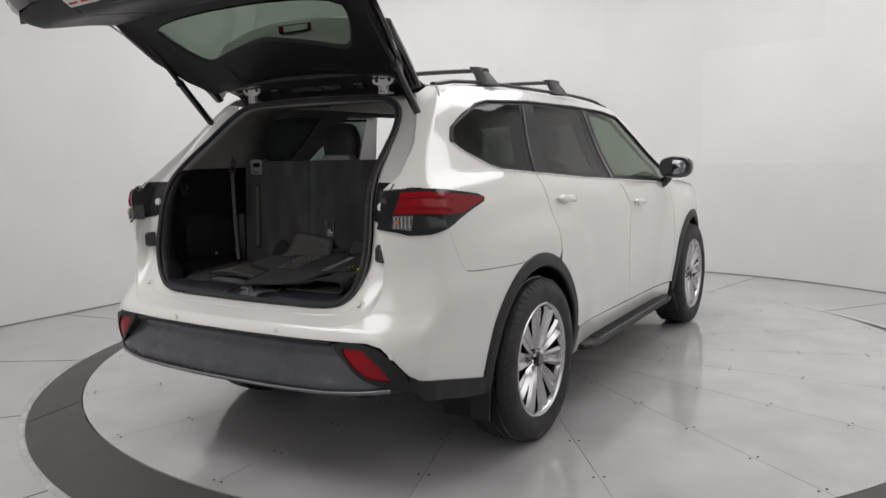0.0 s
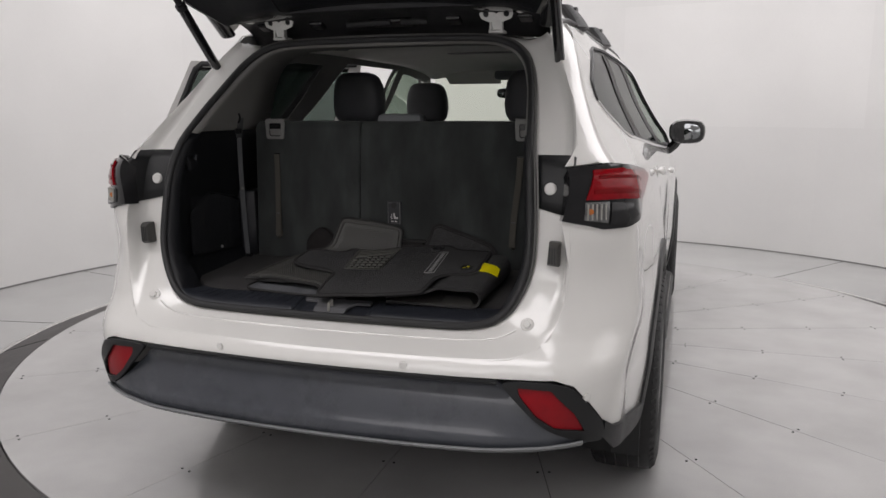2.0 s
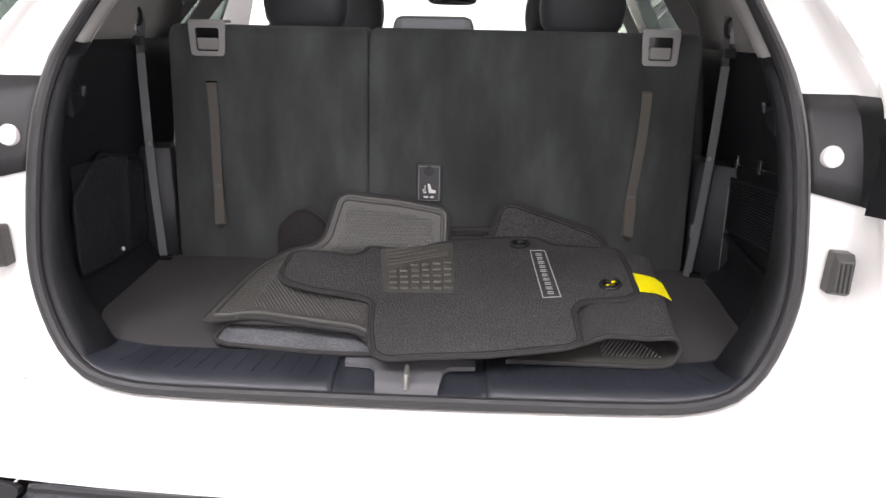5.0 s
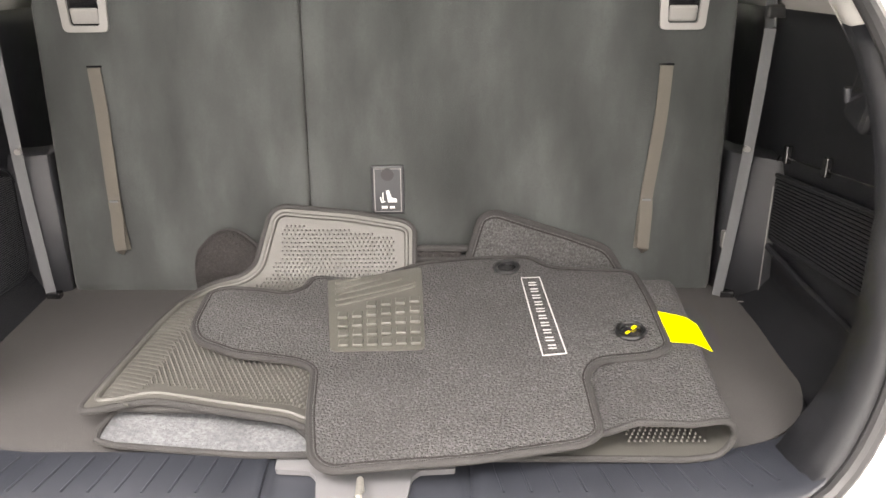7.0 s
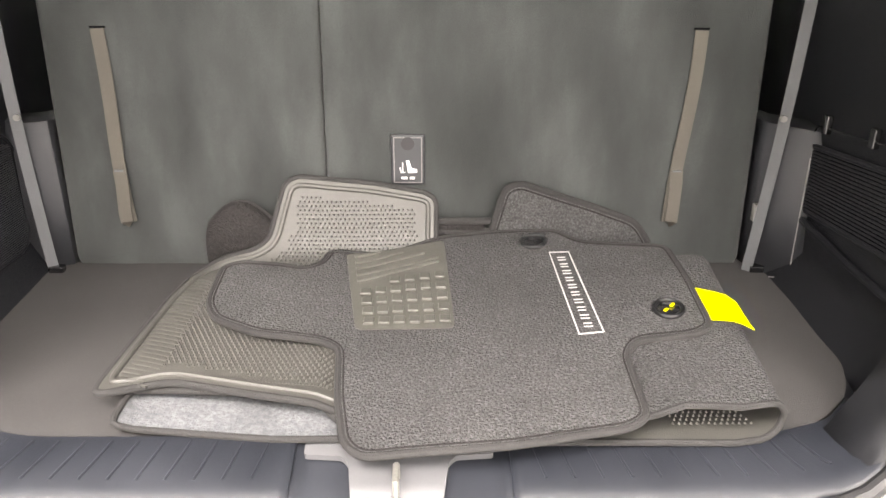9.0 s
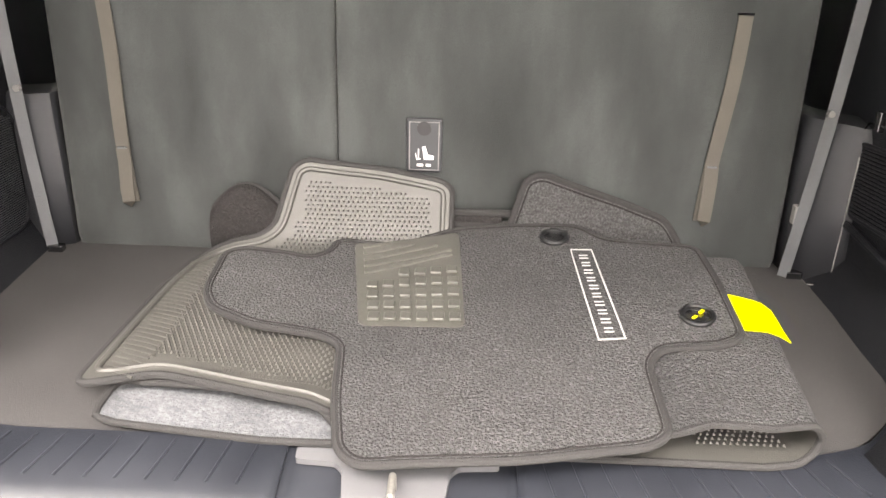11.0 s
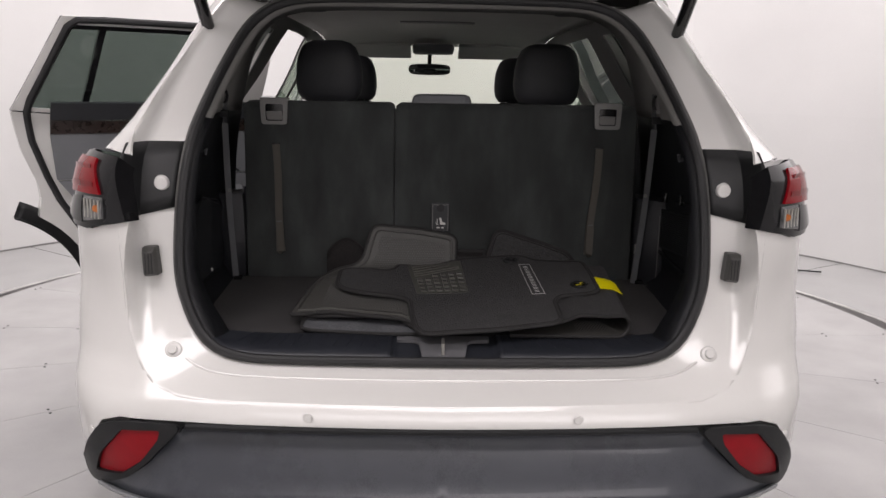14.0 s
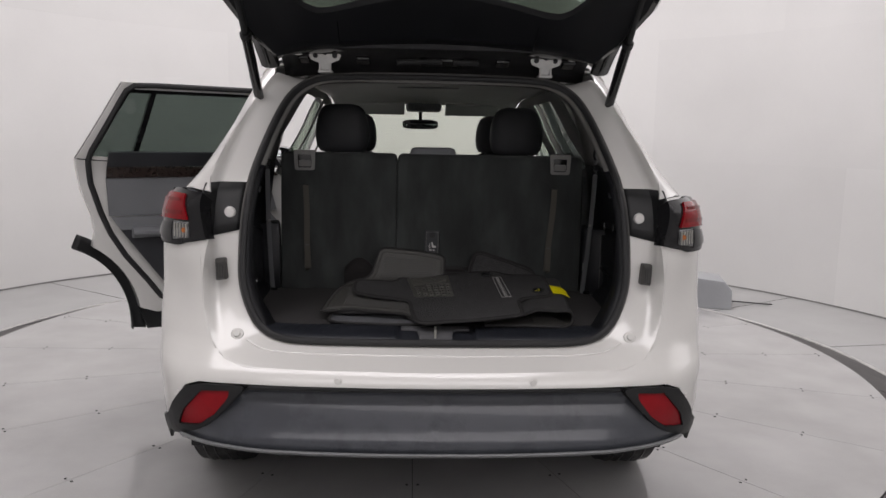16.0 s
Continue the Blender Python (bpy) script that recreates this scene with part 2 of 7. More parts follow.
def solid(bm, thick):
    """Gives a sheet with known normals a back and edges; returns each corner's normal."""
    lay = bm.verts.layers.float_vector["nrm"]
    bm.normal_update()
    front, nrm = bm.faces[:], {}
    for v in bm.verts:
        n = Vector(v[lay])
        nrm[v] = n if n.dot(v.normal) >= 0 else -n
    rim = [e for e in bm.edges if len(e.link_faces) == 1]
    back = {v: bm.verts.new(v.co - nrm[v] * thick) for v in list(nrm)}
    corner = {}
    for f in front:
        corner[f] = [nrm[v] for v in f.verts]
        g = bm.faces.new([back[v] for v in reversed(f.verts)])
        corner[g] = [-nrm[v] for v in reversed(f.verts)]
    for e in rim:
        f = e.link_faces[0]
        for l in f.loops:
            if l.edge == e:
                a, b = l.vert, l.link_loop_next.vert
        g = bm.faces.new((b, a, back[a], back[b]))
        g.normal_update()
        corner[g] = [g.normal.copy()] * 4
    bm.faces.index_update()
    out = []
    for f in bm.faces:
        out += corner[f]
    return out


def part(name, bm, mat, parent=None, label="", smooth=True, thick=0.0, bevel=0.0, angle=35):
    """A bmesh as one mesh object, under a thing or a part."""
    me = bpy.data.meshes.new(name)
    if thick and "nrm" in bm.verts.layers.float_vector:
        corners = solid(bm, thick)
        bm.to_mesh(me), bm.free()
        me.shade_smooth()
        me.normals_split_custom_set([tuple(n) for n in corners])
        return tidy(new(name, me), mat, parent, label)
    bmesh.ops.recalc_face_normals(bm, faces=bm.faces) if not thick else None
    bm.to_mesh(me), bm.free()
    if smooth:
        me.shade_smooth()
        me.set_sharp_from_angle(angle=radians(angle))
    ob = tidy(new(name, me), mat, parent, label)
    if thick:
        mod = ob.modifiers.new("thickness", "SOLIDIFY")
        mod.thickness, mod.offset = abs(thick), -1 if thick > 0 else 1
    if bevel:
        mod = ob.modifiers.new("edge", "BEVEL")
        mod.width, mod.segments, mod.limit_method, mod.angle_limit = bevel, 2, "ANGLE", radians(40)
        mod.harden_normals = False
    return ob


def root(name, at, label, category, group=""):
    ob = new(name)
    ob.location = at
    ob.empty_display_size = 0.1
    bpy.context.view_layer.update()
    return tagged(ob, label, category, group)


def hold(ob, parent):
    """Parent ob, built in world metres, to parent without moving it."""
    ob.parent = parent
    ob.matrix_parent_inverse = parent.matrix_world.inverted()
    return ob


def box_bm(size, at=(0, 0, 0), turn=None, bm=None):
    bm = bm or bmesh.new()
    m = Matrix.Translation(at) @ (turn or Matrix()) @ Matrix.Diagonal((*size, 1))
    bmesh.ops.create_cube(bm, size=1.0, matrix=m)
    return bm


def cyl_bm(r, h, at=(0, 0, 0), turn=None, seg=24, r2=None, bm=None):
    bm = bm or bmesh.new()
    m = Matrix.Translation(at) @ (turn or Matrix())
    bmesh.ops.create_cone(bm, cap_ends=True, segments=seg, radius1=r, radius2=r if r2 is None else r2, depth=h, matrix=m)
    return bm


TURN_X, TURN_Y = Matrix.Rotation(radians(90), 4, "X"), Matrix.Rotation(radians(90), 4, "Y")


def tube_bm(points, r, seg=8, closed=False, bm=None, flat=None, up=None):
    """A tube along points; flat: (half width, half height) for a strap, with up as its thin direction."""
    bm = bm or bmesh.new()
    pts = [Vector(p) for p in points]
    rings, n = [], len(pts)
    side = None
    for i, p in enumerate(pts):
        a, b = (pts[i - 1], pts[(i + 1) % n]) if closed else (pts[max(i - 1, 0)], pts[min(i + 1, n - 1)])
        d = (b - a).normalized()
        if up is not None:
            v = Vector(up)
            u = d.cross(v).normalized()
            v = u.cross(d).normalized()
        else:
            if side is None:
                side = d.cross(Vector((0, 0, 1)) if abs(d.z) < 0.9 else Vector((1, 0, 0)))
            u = (side - d * side.dot(d)).normalized()
            side = u
            v = u.cross(d).normalized()
        hw, hh = flat or (r, r)
        rings.append([bm.verts.new(p + u * hw * math.cos(2 * math.pi * k / seg + math.pi / seg) * (1.414 if flat and seg == 4 else 1) + v * hh * math.sin(2 * math.pi * k / seg + math.pi / seg) * (1.414 if flat and seg == 4 else 1)) for k in range(seg)])
    m = n if closed else n - 1
    for i in range(m):
        a, b = rings[i], rings[(i + 1) % n]
        for k in range(seg):
            bm.faces.new((a[k], a[(k + 1) % seg], b[(k + 1) % seg], b[k]))
    if not closed:
        bm.faces.new(list(reversed(rings[0]))), bm.faces.new(rings[-1])
    return bm


def loft_bm(loops, closed=True, cap=False, bm=None):
    bm = bm or bmesh.new()
    rows = [[bm.verts.new(p) for p in loop] for loop in loops]
    n = len(rows[0])
    for a, b in zip(rows, rows[1:]):
        for i in range(n if closed else n - 1):
            j = (i + 1) % n
            bm.faces.new((a[i], a[j], b[j], b[i]))
    if cap:
        bm.faces.new(list(reversed(rows[0]))), bm.faces.new(rows[-1])
    return bm


def rounded(points, radius, seg=6):
    """A closed polygon with its corners rounded; radius: one, or one a corner."""
    out, n = [], len(points)
    for i in range(n):
        r = radius[i] if isinstance(radius, (list, tuple)) else radius
        p, a, b = Vector(points[i]), Vector(points[i - 1]), Vector(points[(i + 1) % n])
        da, db = a - p, b - p
        r = min(r, 0.48 * da.length, 0.48 * db.length)
        a, b = p + da.normalized() * r, p + db.normalized() * r
        for k in range(seg + 1):
            t = k / seg
            out.append(a * (1 - t) ** 2 + p * 2 * t * (1 - t) + b * t ** 2)
    return out


def dense(points, step, closed=True):
    out, n = [], len(points)
    for i in range(n if closed else n - 1):
        a, b = Vector(points[i]), Vector(points[(i + 1) % n])
        k = max(1, math.ceil((b - a).length / step - 1e-6))
        out += [a.lerp(b, j / k) for j in range(k)]
    return out if closed else out + [Vector(points[-1])]


def inset(points, d):
    """A closed polygon moved inwards by d."""
    area = sum(a[0] * b[1] - b[0] * a[1] for a, b in zip(points, points[1:] + points[:1]))
    sign, out, n = (1 if area > 0 else -1), [], len(points)
    for i in range(n):
        p, a, b = Vector(points[i]), Vector(points[i - 1]), Vector(points[(i + 1) % n])
        u, v = (p - a).normalized(), (b - p).normalized()
        nu, nv = Vector((-u.y, u.x)) * sign, Vector((-v.y, v.x)) * sign
        k = nu + nv
        k = k / max(k.length_squared / 2, 0.5)
        out.append(p + k * d)
    return out


def inside(px, py, poly):
    q = np.array([tuple(p) for p in poly])
    x0, y0 = q[:, 0], q[:, 1]
    x1, y1 = np.roll(x0, -1), np.roll(y0, -1)
    cross = (y0[None] > py[:, None]) != (y1[None] > py[:, None])
    at = (x1 - x0)[None] * (py[:, None] - y0[None]) / np.where(y1 == y0, 1e-9, y1 - y0)[None] + x0[None]
    return (cross & (px[:, None] < at)).sum(1) % 2 == 1


def patch(outer, holes, step, lift):
    """An even mesh over a flat outline with holes, lifted into space by lift(u, v)."""
    from mathutils.geometry import delaunay_2d_cdt
    loops = [dense([Vector((p[0], p[1])) for p in loop], step) for loop in [outer, *holes]]
    verts, edges = [], []
    for loop in loops:
        k = len(verts)
        verts += loop
        edges += [(k + i, k + (i + 1) % len(loop)) for i in range(len(loop))]
    rim = np.array([tuple(v) for v in verts])
    lo, hi = rim.min(0), rim.max(0)
    gx, gy = np.meshgrid(np.arange(lo[0] + step / 2, hi[0], step), np.arange(lo[1] + step / 2, hi[1], step))
    g = np.c_[gx.ravel(), gy.ravel()]
    ok = inside(g[:, 0], g[:, 1], loops[0])
    for loop in loops[1:]:
        ok &= ~inside(g[:, 0], g[:, 1], loop)
    g = g[ok]
    if len(g):
        near = np.array([np.hypot(*(rim - p).T).min() for p in g])
        g = g[near > 0.45 * step]
    verts += [Vector(p) for p in g]
    vs, _, fs, *_ = delaunay_2d_cdt(verts, edges, [], 0, 1e-6)
    c = np.array([[sum(vs[i].x for i in f) / len(f), sum(vs[i].y for i in f) / len(f)] for f in fs])
    keep = inside(c[:, 0], c[:, 1], loops[0])
    for loop in loops[1:]:
        keep &= ~inside(c[:, 0], c[:, 1], loop)
    bm = bmesh.new()
    lay = bm.verts.layers.float_vector.new("nrm")
    made, d = {}, 0.002
    for f, good in zip(fs, keep):
        if good:
            for i in f:
                if i not in made:
                    u, v = vs[i]
                    made[i] = bm.verts.new(lift(u, v))
                    n = (lift(u + d, v) - lift(u - d, v)).cross(lift(u, v + d) - lift(u, v - d))
                    made[i][lay] = n.normalized() if n.length > 1e-12 else Vector((0, 0, 1))
            try:
                bm.faces.new([made[i] for i in f])
            except ValueError:
                pass
    return bm


def mirror_bm(bm, weld=False):
    """Adds the mirror image across x = 0."""
    geom = bmesh.ops.duplicate(bm, geom=bm.verts[:] + bm.edges[:] + bm.faces[:])["geom"]
    vs = [g for g in geom if isinstance(g, bmesh.types.BMVert)]
    lay = bm.verts.layers.float_vector.get("nrm")
    for v in vs:
        v.co.x = -v.co.x
        if lay:
            n = Vector(v[lay])
            v[lay] = (n.x, -n.y, -n.z)
    bmesh.ops.reverse_faces(bm, faces=[g for g in geom if isinstance(g, bmesh.types.BMFace)])
    if weld:
        bmesh.ops.remove_doubles(bm, verts=bm.verts[:], dist=0.0008)
    return bm


def faced(bm, way):
    """Turns all the faces of an open sheet to look along way(centre)."""
    bmesh.ops.recalc_face_normals(bm, faces=bm.faces)
    bm.faces.ensure_lookup_table()
    total = sum(f.normal.dot(Vector(way(f.calc_center_median()))) * f.calc_area() for f in bm.faces)
    if total < 0:
        bmesh.ops.reverse_faces(bm, faces=bm.faces[:])
    return bm


def moved(bm, m):
    bmesh.ops.transform(bm, matrix=m, verts=bm.verts[:])
    lay = bm.verts.layers.float_vector.get("nrm")
    if lay:
        r = m.to_3x3()
        for v in bm.verts:
            v[lay] = r @ Vector(v[lay])
    return bm


# ---- the room ----


def along_wall(u, r=WALL_R, back=-5.2):
    """A point of the horseshoe wall's line, u metres along it, clockwise from its left end as seen from the entrance, and its inward normal."""
    straight, arc = HUB.y - back, math.pi * r
    if u < straight:
        return Vector((HUB.x - r, back + u, 0)), Vector((1, 0, 0))
    if u < straight + arc:
        a = math.pi - (u - straight) / r
        return HUB + Vector((r * math.cos(a), r * math.sin(a), 0)), -Vector((math.cos(a), math.sin(a), 0))
    return Vector((HUB.x + r, HUB.y - (u - straight - arc), 0)), Vector((-1, 0, 0))


WALL_LEN = 2 * (HUB.y + 5.2) + math.pi * WALL_R


def build_room():
    bm = bmesh.new()
    bmesh.ops.create_circle(bm, cap_ends=True, segments=128, radius=14.0, matrix=Matrix.Translation((HUB.x, HUB.y, FLOOR_Z)))
    ground = tagged(part("ground", bm, GROUND, smooth=False), "light grey painted floor round the turntable", "floor", kind="structure")
    # joints of the floor sheets, running out from the turntable
    for k in range(16):
        a = radians(22.5 * k + 9)
        bm = box_bm((4.4, 0.005, 0.002), (HUB.x + 5.28 * math.cos(a), HUB.y + 5.28 * math.sin(a), FLOOR_Z + 0.0006), Matrix.Rotation(a, 4, "Z"))
        part("joint", bm, JOINT, ground, smooth=False)
    ring = []
    for r, z in ((3.055, 0.001), (3.062, 0.006), (3.088, 0.005), (3.094, 0.001)):
        ring.append([Vector((HUB.x + r * math.cos(2 * math.pi * k / 160), HUB.y + r * math.sin(2 * math.pi * k / 160), FLOOR_Z + z)) for k in range(160)])
    part("filler_ring", loft_bm(ring), FILLER, ground, "pale chipped filler ring round the rim")
    # wall backing, with thickness
    us = [WALL_LEN * i / 150 for i in range(151)]
    loops = []
    for off, z in ((0.004, FLOOR_Z), (0.004, CEIL), (-0.15, CEIL), (-0.15, FLOOR_Z)):
        loops.append([Vector((*(along_wall(u)[0] - along_wall(u)[1] * 0.003 + along_wall(u)[1] * (off if off < 0 else 0)).to_2d(), z)) for u in us])
    wall = tagged(part("wall_round", loft_bm([*loops, loops[0]], closed=False), WALLPAINT), "curved white-painted booth wall built from panels", "wall", kind="structure")
    bm = box_bm((2 * WALL_R + 0.6, 0.15, CEIL - FLOOR_Z), (HUB.x, -5.28, (CEIL + FLOOR_Z) / 2))
    tagged(part("wall_back", bm, WALLPAINT, smooth=False), "plain white-painted back wall", "wall", kind="structure")
    bm = box_bm((2 * WALL_R + 1.0, 2 * WALL_R + 5.0, 0.12), (HUB.x, 1.0, CEIL + 0.06))
    tagged(part("ceiling", bm, WALLPAINT, smooth=False), "plain white-painted ceiling", "ceiling", kind="structure")
    # panels: courses of sheets with hair joints
    rows = ((FLOOR_Z, 1.18, 0.0), (1.18, 2.44, 0.83), (2.44, CEIL, 0.3))
    wide = 2.44
    for z0, z1, shift in rows:
        u = -shift * wide
        while u < WALL_LEN:
            a, b = max(u, 0) + 0.0005, min(u + wide, WALL_LEN) - 0.0005
            u += wide
            if b - a < 0.05:
                continue
            k = max(2, int((b - a) / 0.12))
            us2 = [a + (b - a) * i / k for i in range(k + 1)]
            lines = []
            for off, z in ((-0.003, z0 + 0.0005), (0.0, z0 + 0.0005), (0.0, z1 - 0.0005), (-0.003, z1 - 0.0005)):
                lines.append([Vector((*(along_wall(q)[0] + along_wall(q)[1] * off).to_2d(), z)) for q in us2])
            part("panel", loft_bm(lines, closed=False), WALLPAINT, wall)
    # grey strip painting the shadow gap between wall and floor
    rows = []
    for off, z in ((0.0015, FLOOR_Z - 0.002), (0.005, FLOOR_Z + 0.001), (0.005, FLOOR_Z + 0.010), (0.0015, FLOOR_Z + 0.013)):
        rows.append([Vector((*(along_wall(u)[0] + along_wall(u)[1] * off).to_2d(), z)) for u in us])
    tagged(part("baseboard", loft_bm(rows, closed=False), FOOTSHADE), "thin grey strip drawing the shadow gap at the wall's foot", "trim", kind="structure")
    # turntable
    table = root("turntable", HUB, "low round grey-painted turntable with radial joints and a dark sloped rim", "turntable")
    for i in range(20):
        a0, a1 = radians(18 * i), radians(18 * i + 18)
        g = 0.0011
        bm = bmesh.new()
        outer = [Vector((2.765 * math.cos(a0 + g / 2.7 + (a1 - a0 - 2 * g / 2.7) * k / 8), 2.765 * math.sin(a0 + g / 2.7 + (a1 - a0 - 2 * g / 2.7) * k / 8), 0)) for k in range(9)]
        mid = (a0 + a1) / 2
        apex = Vector((0.012 * math.cos(mid), 0.012 * math.sin(mid), 0))
        ring = [apex, *outer]
        top = [bm.verts.new(p) for p in ring]
        low = [bm.verts.new(p - Vector((0, 0, 0.012))) for p in ring]
        bm.faces.new(top)
        for k in range(len(ring)):
            j = (k + 1) % len(ring)
            bm.faces.new((top[k], low[k], low[j], top[j]))
        part("plate", bm, DISC, table, smooth=False)
    bm = bmesh.new()
    cyl_bm(2.76, 0.064, (0, 0, -0.045), seg=128, bm=bm)
    part("base", bm, JOINT, table)
    lines = []
    for r, z in ((2.772, -0.075), (2.772, -0.003), (2.785, -0.004), (3.045, -0.076), (3.06, -0.0795)):
        lines.append([Vector((r * math.cos(2 * math.pi * k / 160), r * math.sin(2 * math.pi * k / 160), z)) for k in range(160)])
    part("rim", loft_bm(lines), RAMP, table, "dark grey sloped rim", angle=60)
    for i in range(10):
        a = radians(36 * i + 21)
        turn = Matrix.Rotation(a, 4, "Z") @ Matrix.Translation((2.915, 0, -0.0385)) @ Matrix.Rotation(radians(15.4), 4, "Y")
        part("rim_joint", moved(box_bm((0.27, 0.004, 0.002)), turn), JOINT, table, smooth=False)
    me = None
    for i in range(20):
        for r in (1.10, 1.52, 1.93, 2.34, 2.70):
            for d in (-0.022, 0.022):
                a = radians(18 * i)
                if me is None:
                    ob = part("bolt", cyl_bm(0.006, 0.003, (0, 0, 0.001), seg=10, r2=0.005), DARKSTEEL, table)
                    me = ob.data
                else:
                    ob = new("bolt", me)
                    ob.parent = table
                ob.location = (r * math.cos(a) - d * math.sin(a), r * math.sin(a) + d * math.cos(a), 0.0)
    # drive box beside the turntable
    case = root("drive_box", (2.665, 4.70, FLOOR_Z), "grey painted sheet-metal box with a sloped end beside the turntable", "metal box")
    prof = [(-0.15, 0), (0.15, 0), (0.15, 0.17), (0.08, 0.25), (-0.15, 0.27)]
    turn = Matrix.Rotation(radians(-14), 4, "Z")
    bm = loft_bm([[turn @ Vector((x, y, z)) for x, z in prof] for y in (-0.20, 0.20)], cap=True)
    part("housing", bm, BOXGREY, case, bevel=0.008, smooth=False)
    bm = tube_bm([turn @ Vector((x, 0.12 + 0.02 * math.sin(9 * x), 0.012)) for x in np.linspace(0.15, 0.55, 12)], 0.006)
    part("cable", bm, CLAD, case, "black cable on the floor")


build_room()

# ---- the car: body surface ----


def smooth(a, b, v):
    t = max(0.0, min(1.0, (v - a) / (b - a)))
    return t * t * (3 - 2 * t)


def curve(v, ks):
    """A smooth line through knots (Hermite, with damped slopes)."""
    if v <= ks[0][0]:
        return ks[0][1]
    if v >= ks[-1][0]:
        return ks[-1][1]
    i = max(j for j in range(len(ks) - 1) if ks[j][0] <= v)
    (a, p), (b, q) = ks[i], ks[i + 1]
    d = (q - p) / (b - a)

    def slope(j):
        if j == 0 or j == len(ks) - 1:
            k = min(j, len(ks) - 2)
            return (ks[k + 1][1] - ks[k][1]) / (ks[k + 1][0] - ks[k][0])
        l = (ks[j][1] - ks[j - 1][1]) / (ks[j][0] - ks[j - 1][0])
        r = (ks[j + 1][1] - ks[j][1]) / (ks[j + 1][0] - ks[j][0])
        return 0.0 if l * r <= 0 else 2 * l * r / (l + r)
    m0, m1, h = slope(i), slope(i + 1), b - a
    t = (v - a) / h
    return (2 * t**3 - 3 * t**2 + 1) * p + (t**3 - 2 * t**2 + t) * h * m0 + (3 * t**2 - 2 * t**3) * q + (t**3 - t**2) * h * m1


WZ = ((0.2, 0.80), (0.3, 0.855), (0.42, 0.880), (0.6, 0.897), (0.8, 0.898), (0.98, 0.893), (1.1, 0.882), (1.18, 0.862), (1.28, 0.80), (1.41, 0.728), (1.57, 0.655), (1.66, 0.590), (1.74, 0.47))
YZ = ((0.2, 0.22), (0.42, 0.16), (0.5, 0.13), (0.6, 0.115), (0.67, 0.120), (0.70, 0.14), (0.76, 0.195), (0.84, 0.212), (1.0, 0.217), (1.2, 0.235), (1.3, 0.31), (1.45, 0.47), (1.57, 0.60), (1.68, 0.72))
AXLES, AXLE_Z = (1.19, 4.03), 0.385
W0, RC = 0.88, 0.22
L1, L2 = W0 - RC, RC * math.pi / 2


def half(y, z):
    w = curve(z, WZ)
    w -= (0.012 + 0.023 * (1 - smooth(0.60, 0.82, z)) + 0.040 * smooth(1.05, 1.3, z)) * (1 - smooth(0.2, 1.5, y)) ** 2
    w -= 0.20 * smooth(3.7, 5.3, y) ** 1.5
    for ya in AXLES:
        w += 0.028 * (1 - smooth(0.42, 0.85, math.hypot(y - ya, 0.9 * (z - 0.42)))) * (1 - smooth(0.95, 1.1, z))
    return w


def shell(s, z, out=0.0):
    """The body's outside: s metres round from the middle of the tail, along the right side; negative s along the left."""
    q = abs(s)
    if q < L1:
        X, Y, nx, ny = q, 0.0, 0.0, -1.0
    elif q < L1 + L2:
        a = (q - L1) / RC
        X, Y, nx, ny = L1 + RC * math.sin(a), RC * (1 - math.cos(a)), math.sin(a), -math.cos(a)
    else:
        X, Y, nx, ny = W0, RC + q - L1 - L2, 1.0, 0.0
    y = Y + curve(z, YZ) * (1 - smooth(0, 1.0, Y)) + 0.055 * (X / W0) ** 2 * (1 - smooth(0, 0.6, Y))
    x = X / W0 * half(y, z)
    # scoop under the tail lamp
    out -= 0.024 * math.exp(-((z - 0.91) / 0.11) ** 2 - ((q - L1 - 0.45 * L2) / 0.13) ** 2)
    out += 0.008 * math.exp(-((z - 0.80) / 0.07) ** 2 - ((q - L1 - 1.15 * L2) / 0.11) ** 2)
    x, y = x + nx * out, y + ny * out
    return Vector((x if s >= 0 else -x, y, z))


def s_at(z, y=None, x=None):
    lo, hi = (L1 * 0.9, 6.0) if y is not None else (0.0, L1 + L2)
    for _ in range(40):
        m = (lo + hi) / 2
        p = shell(m, z)
        if (p.y < y) if y is not None else (p.x < x):
            lo = m
        else:
            hi = m
    return (lo + hi) / 2


def side2(points):
    """(y, z) of the flank, or (x, z, 'r') of the tail, to (s, z)."""
    return [Vector((s_at(p[1], x=p[0]) if len(p) > 2 else s_at(p[1], y=p[0]), p[1])) for p in points]


def arch_line(ya, r, a0, a1, k=20, lift=0.0):
    return [(ya + r * math.cos(radians(a0 + (a1 - a0) * i / k)), 0.39 + lift + r * math.sin(radians(a0 + (a1 - a0) * i / k))) for i in range(k + 1)]


CAR = root("car", (0, 2.5, 0), "white SUV with open tailgate and open rear door on the turntable", "car")


def car_part(name, bm, mat, parent=None, label="", **kw):
    p = parent or CAR
    ob = part(name, bm, mat, None, label, **kw)
    return hold(ob, p)


def away(c):
    return (c.x, 0.3 * (c.y - 2.4), 0.2)


RAIL_TOP = ((0.66, 1.628), (0.9, 1.640), (1.5, 1.662), (2.3, 1.660), (2.75, 1.640), (3.0, 1.612))


def rail_top(y):
    return curve(y, RAIL_TOP)


# gate cut-out on the outer skin (x, z), from the roof's middle down to the sill's middle
GATE = [(0.0, 1.664), (0.30, 1.660), (0.48, 1.648), (0.565, 1.60), (0.625, 1.50), (0.680, 1.38), (0.708, 1.27), (0.714, 1.15), (0.712, 0.95), (0.705, 0.84), (0.670, 0.752), (0.60, 0.713), (0.48, 0.701), (0.0, 0.697)]
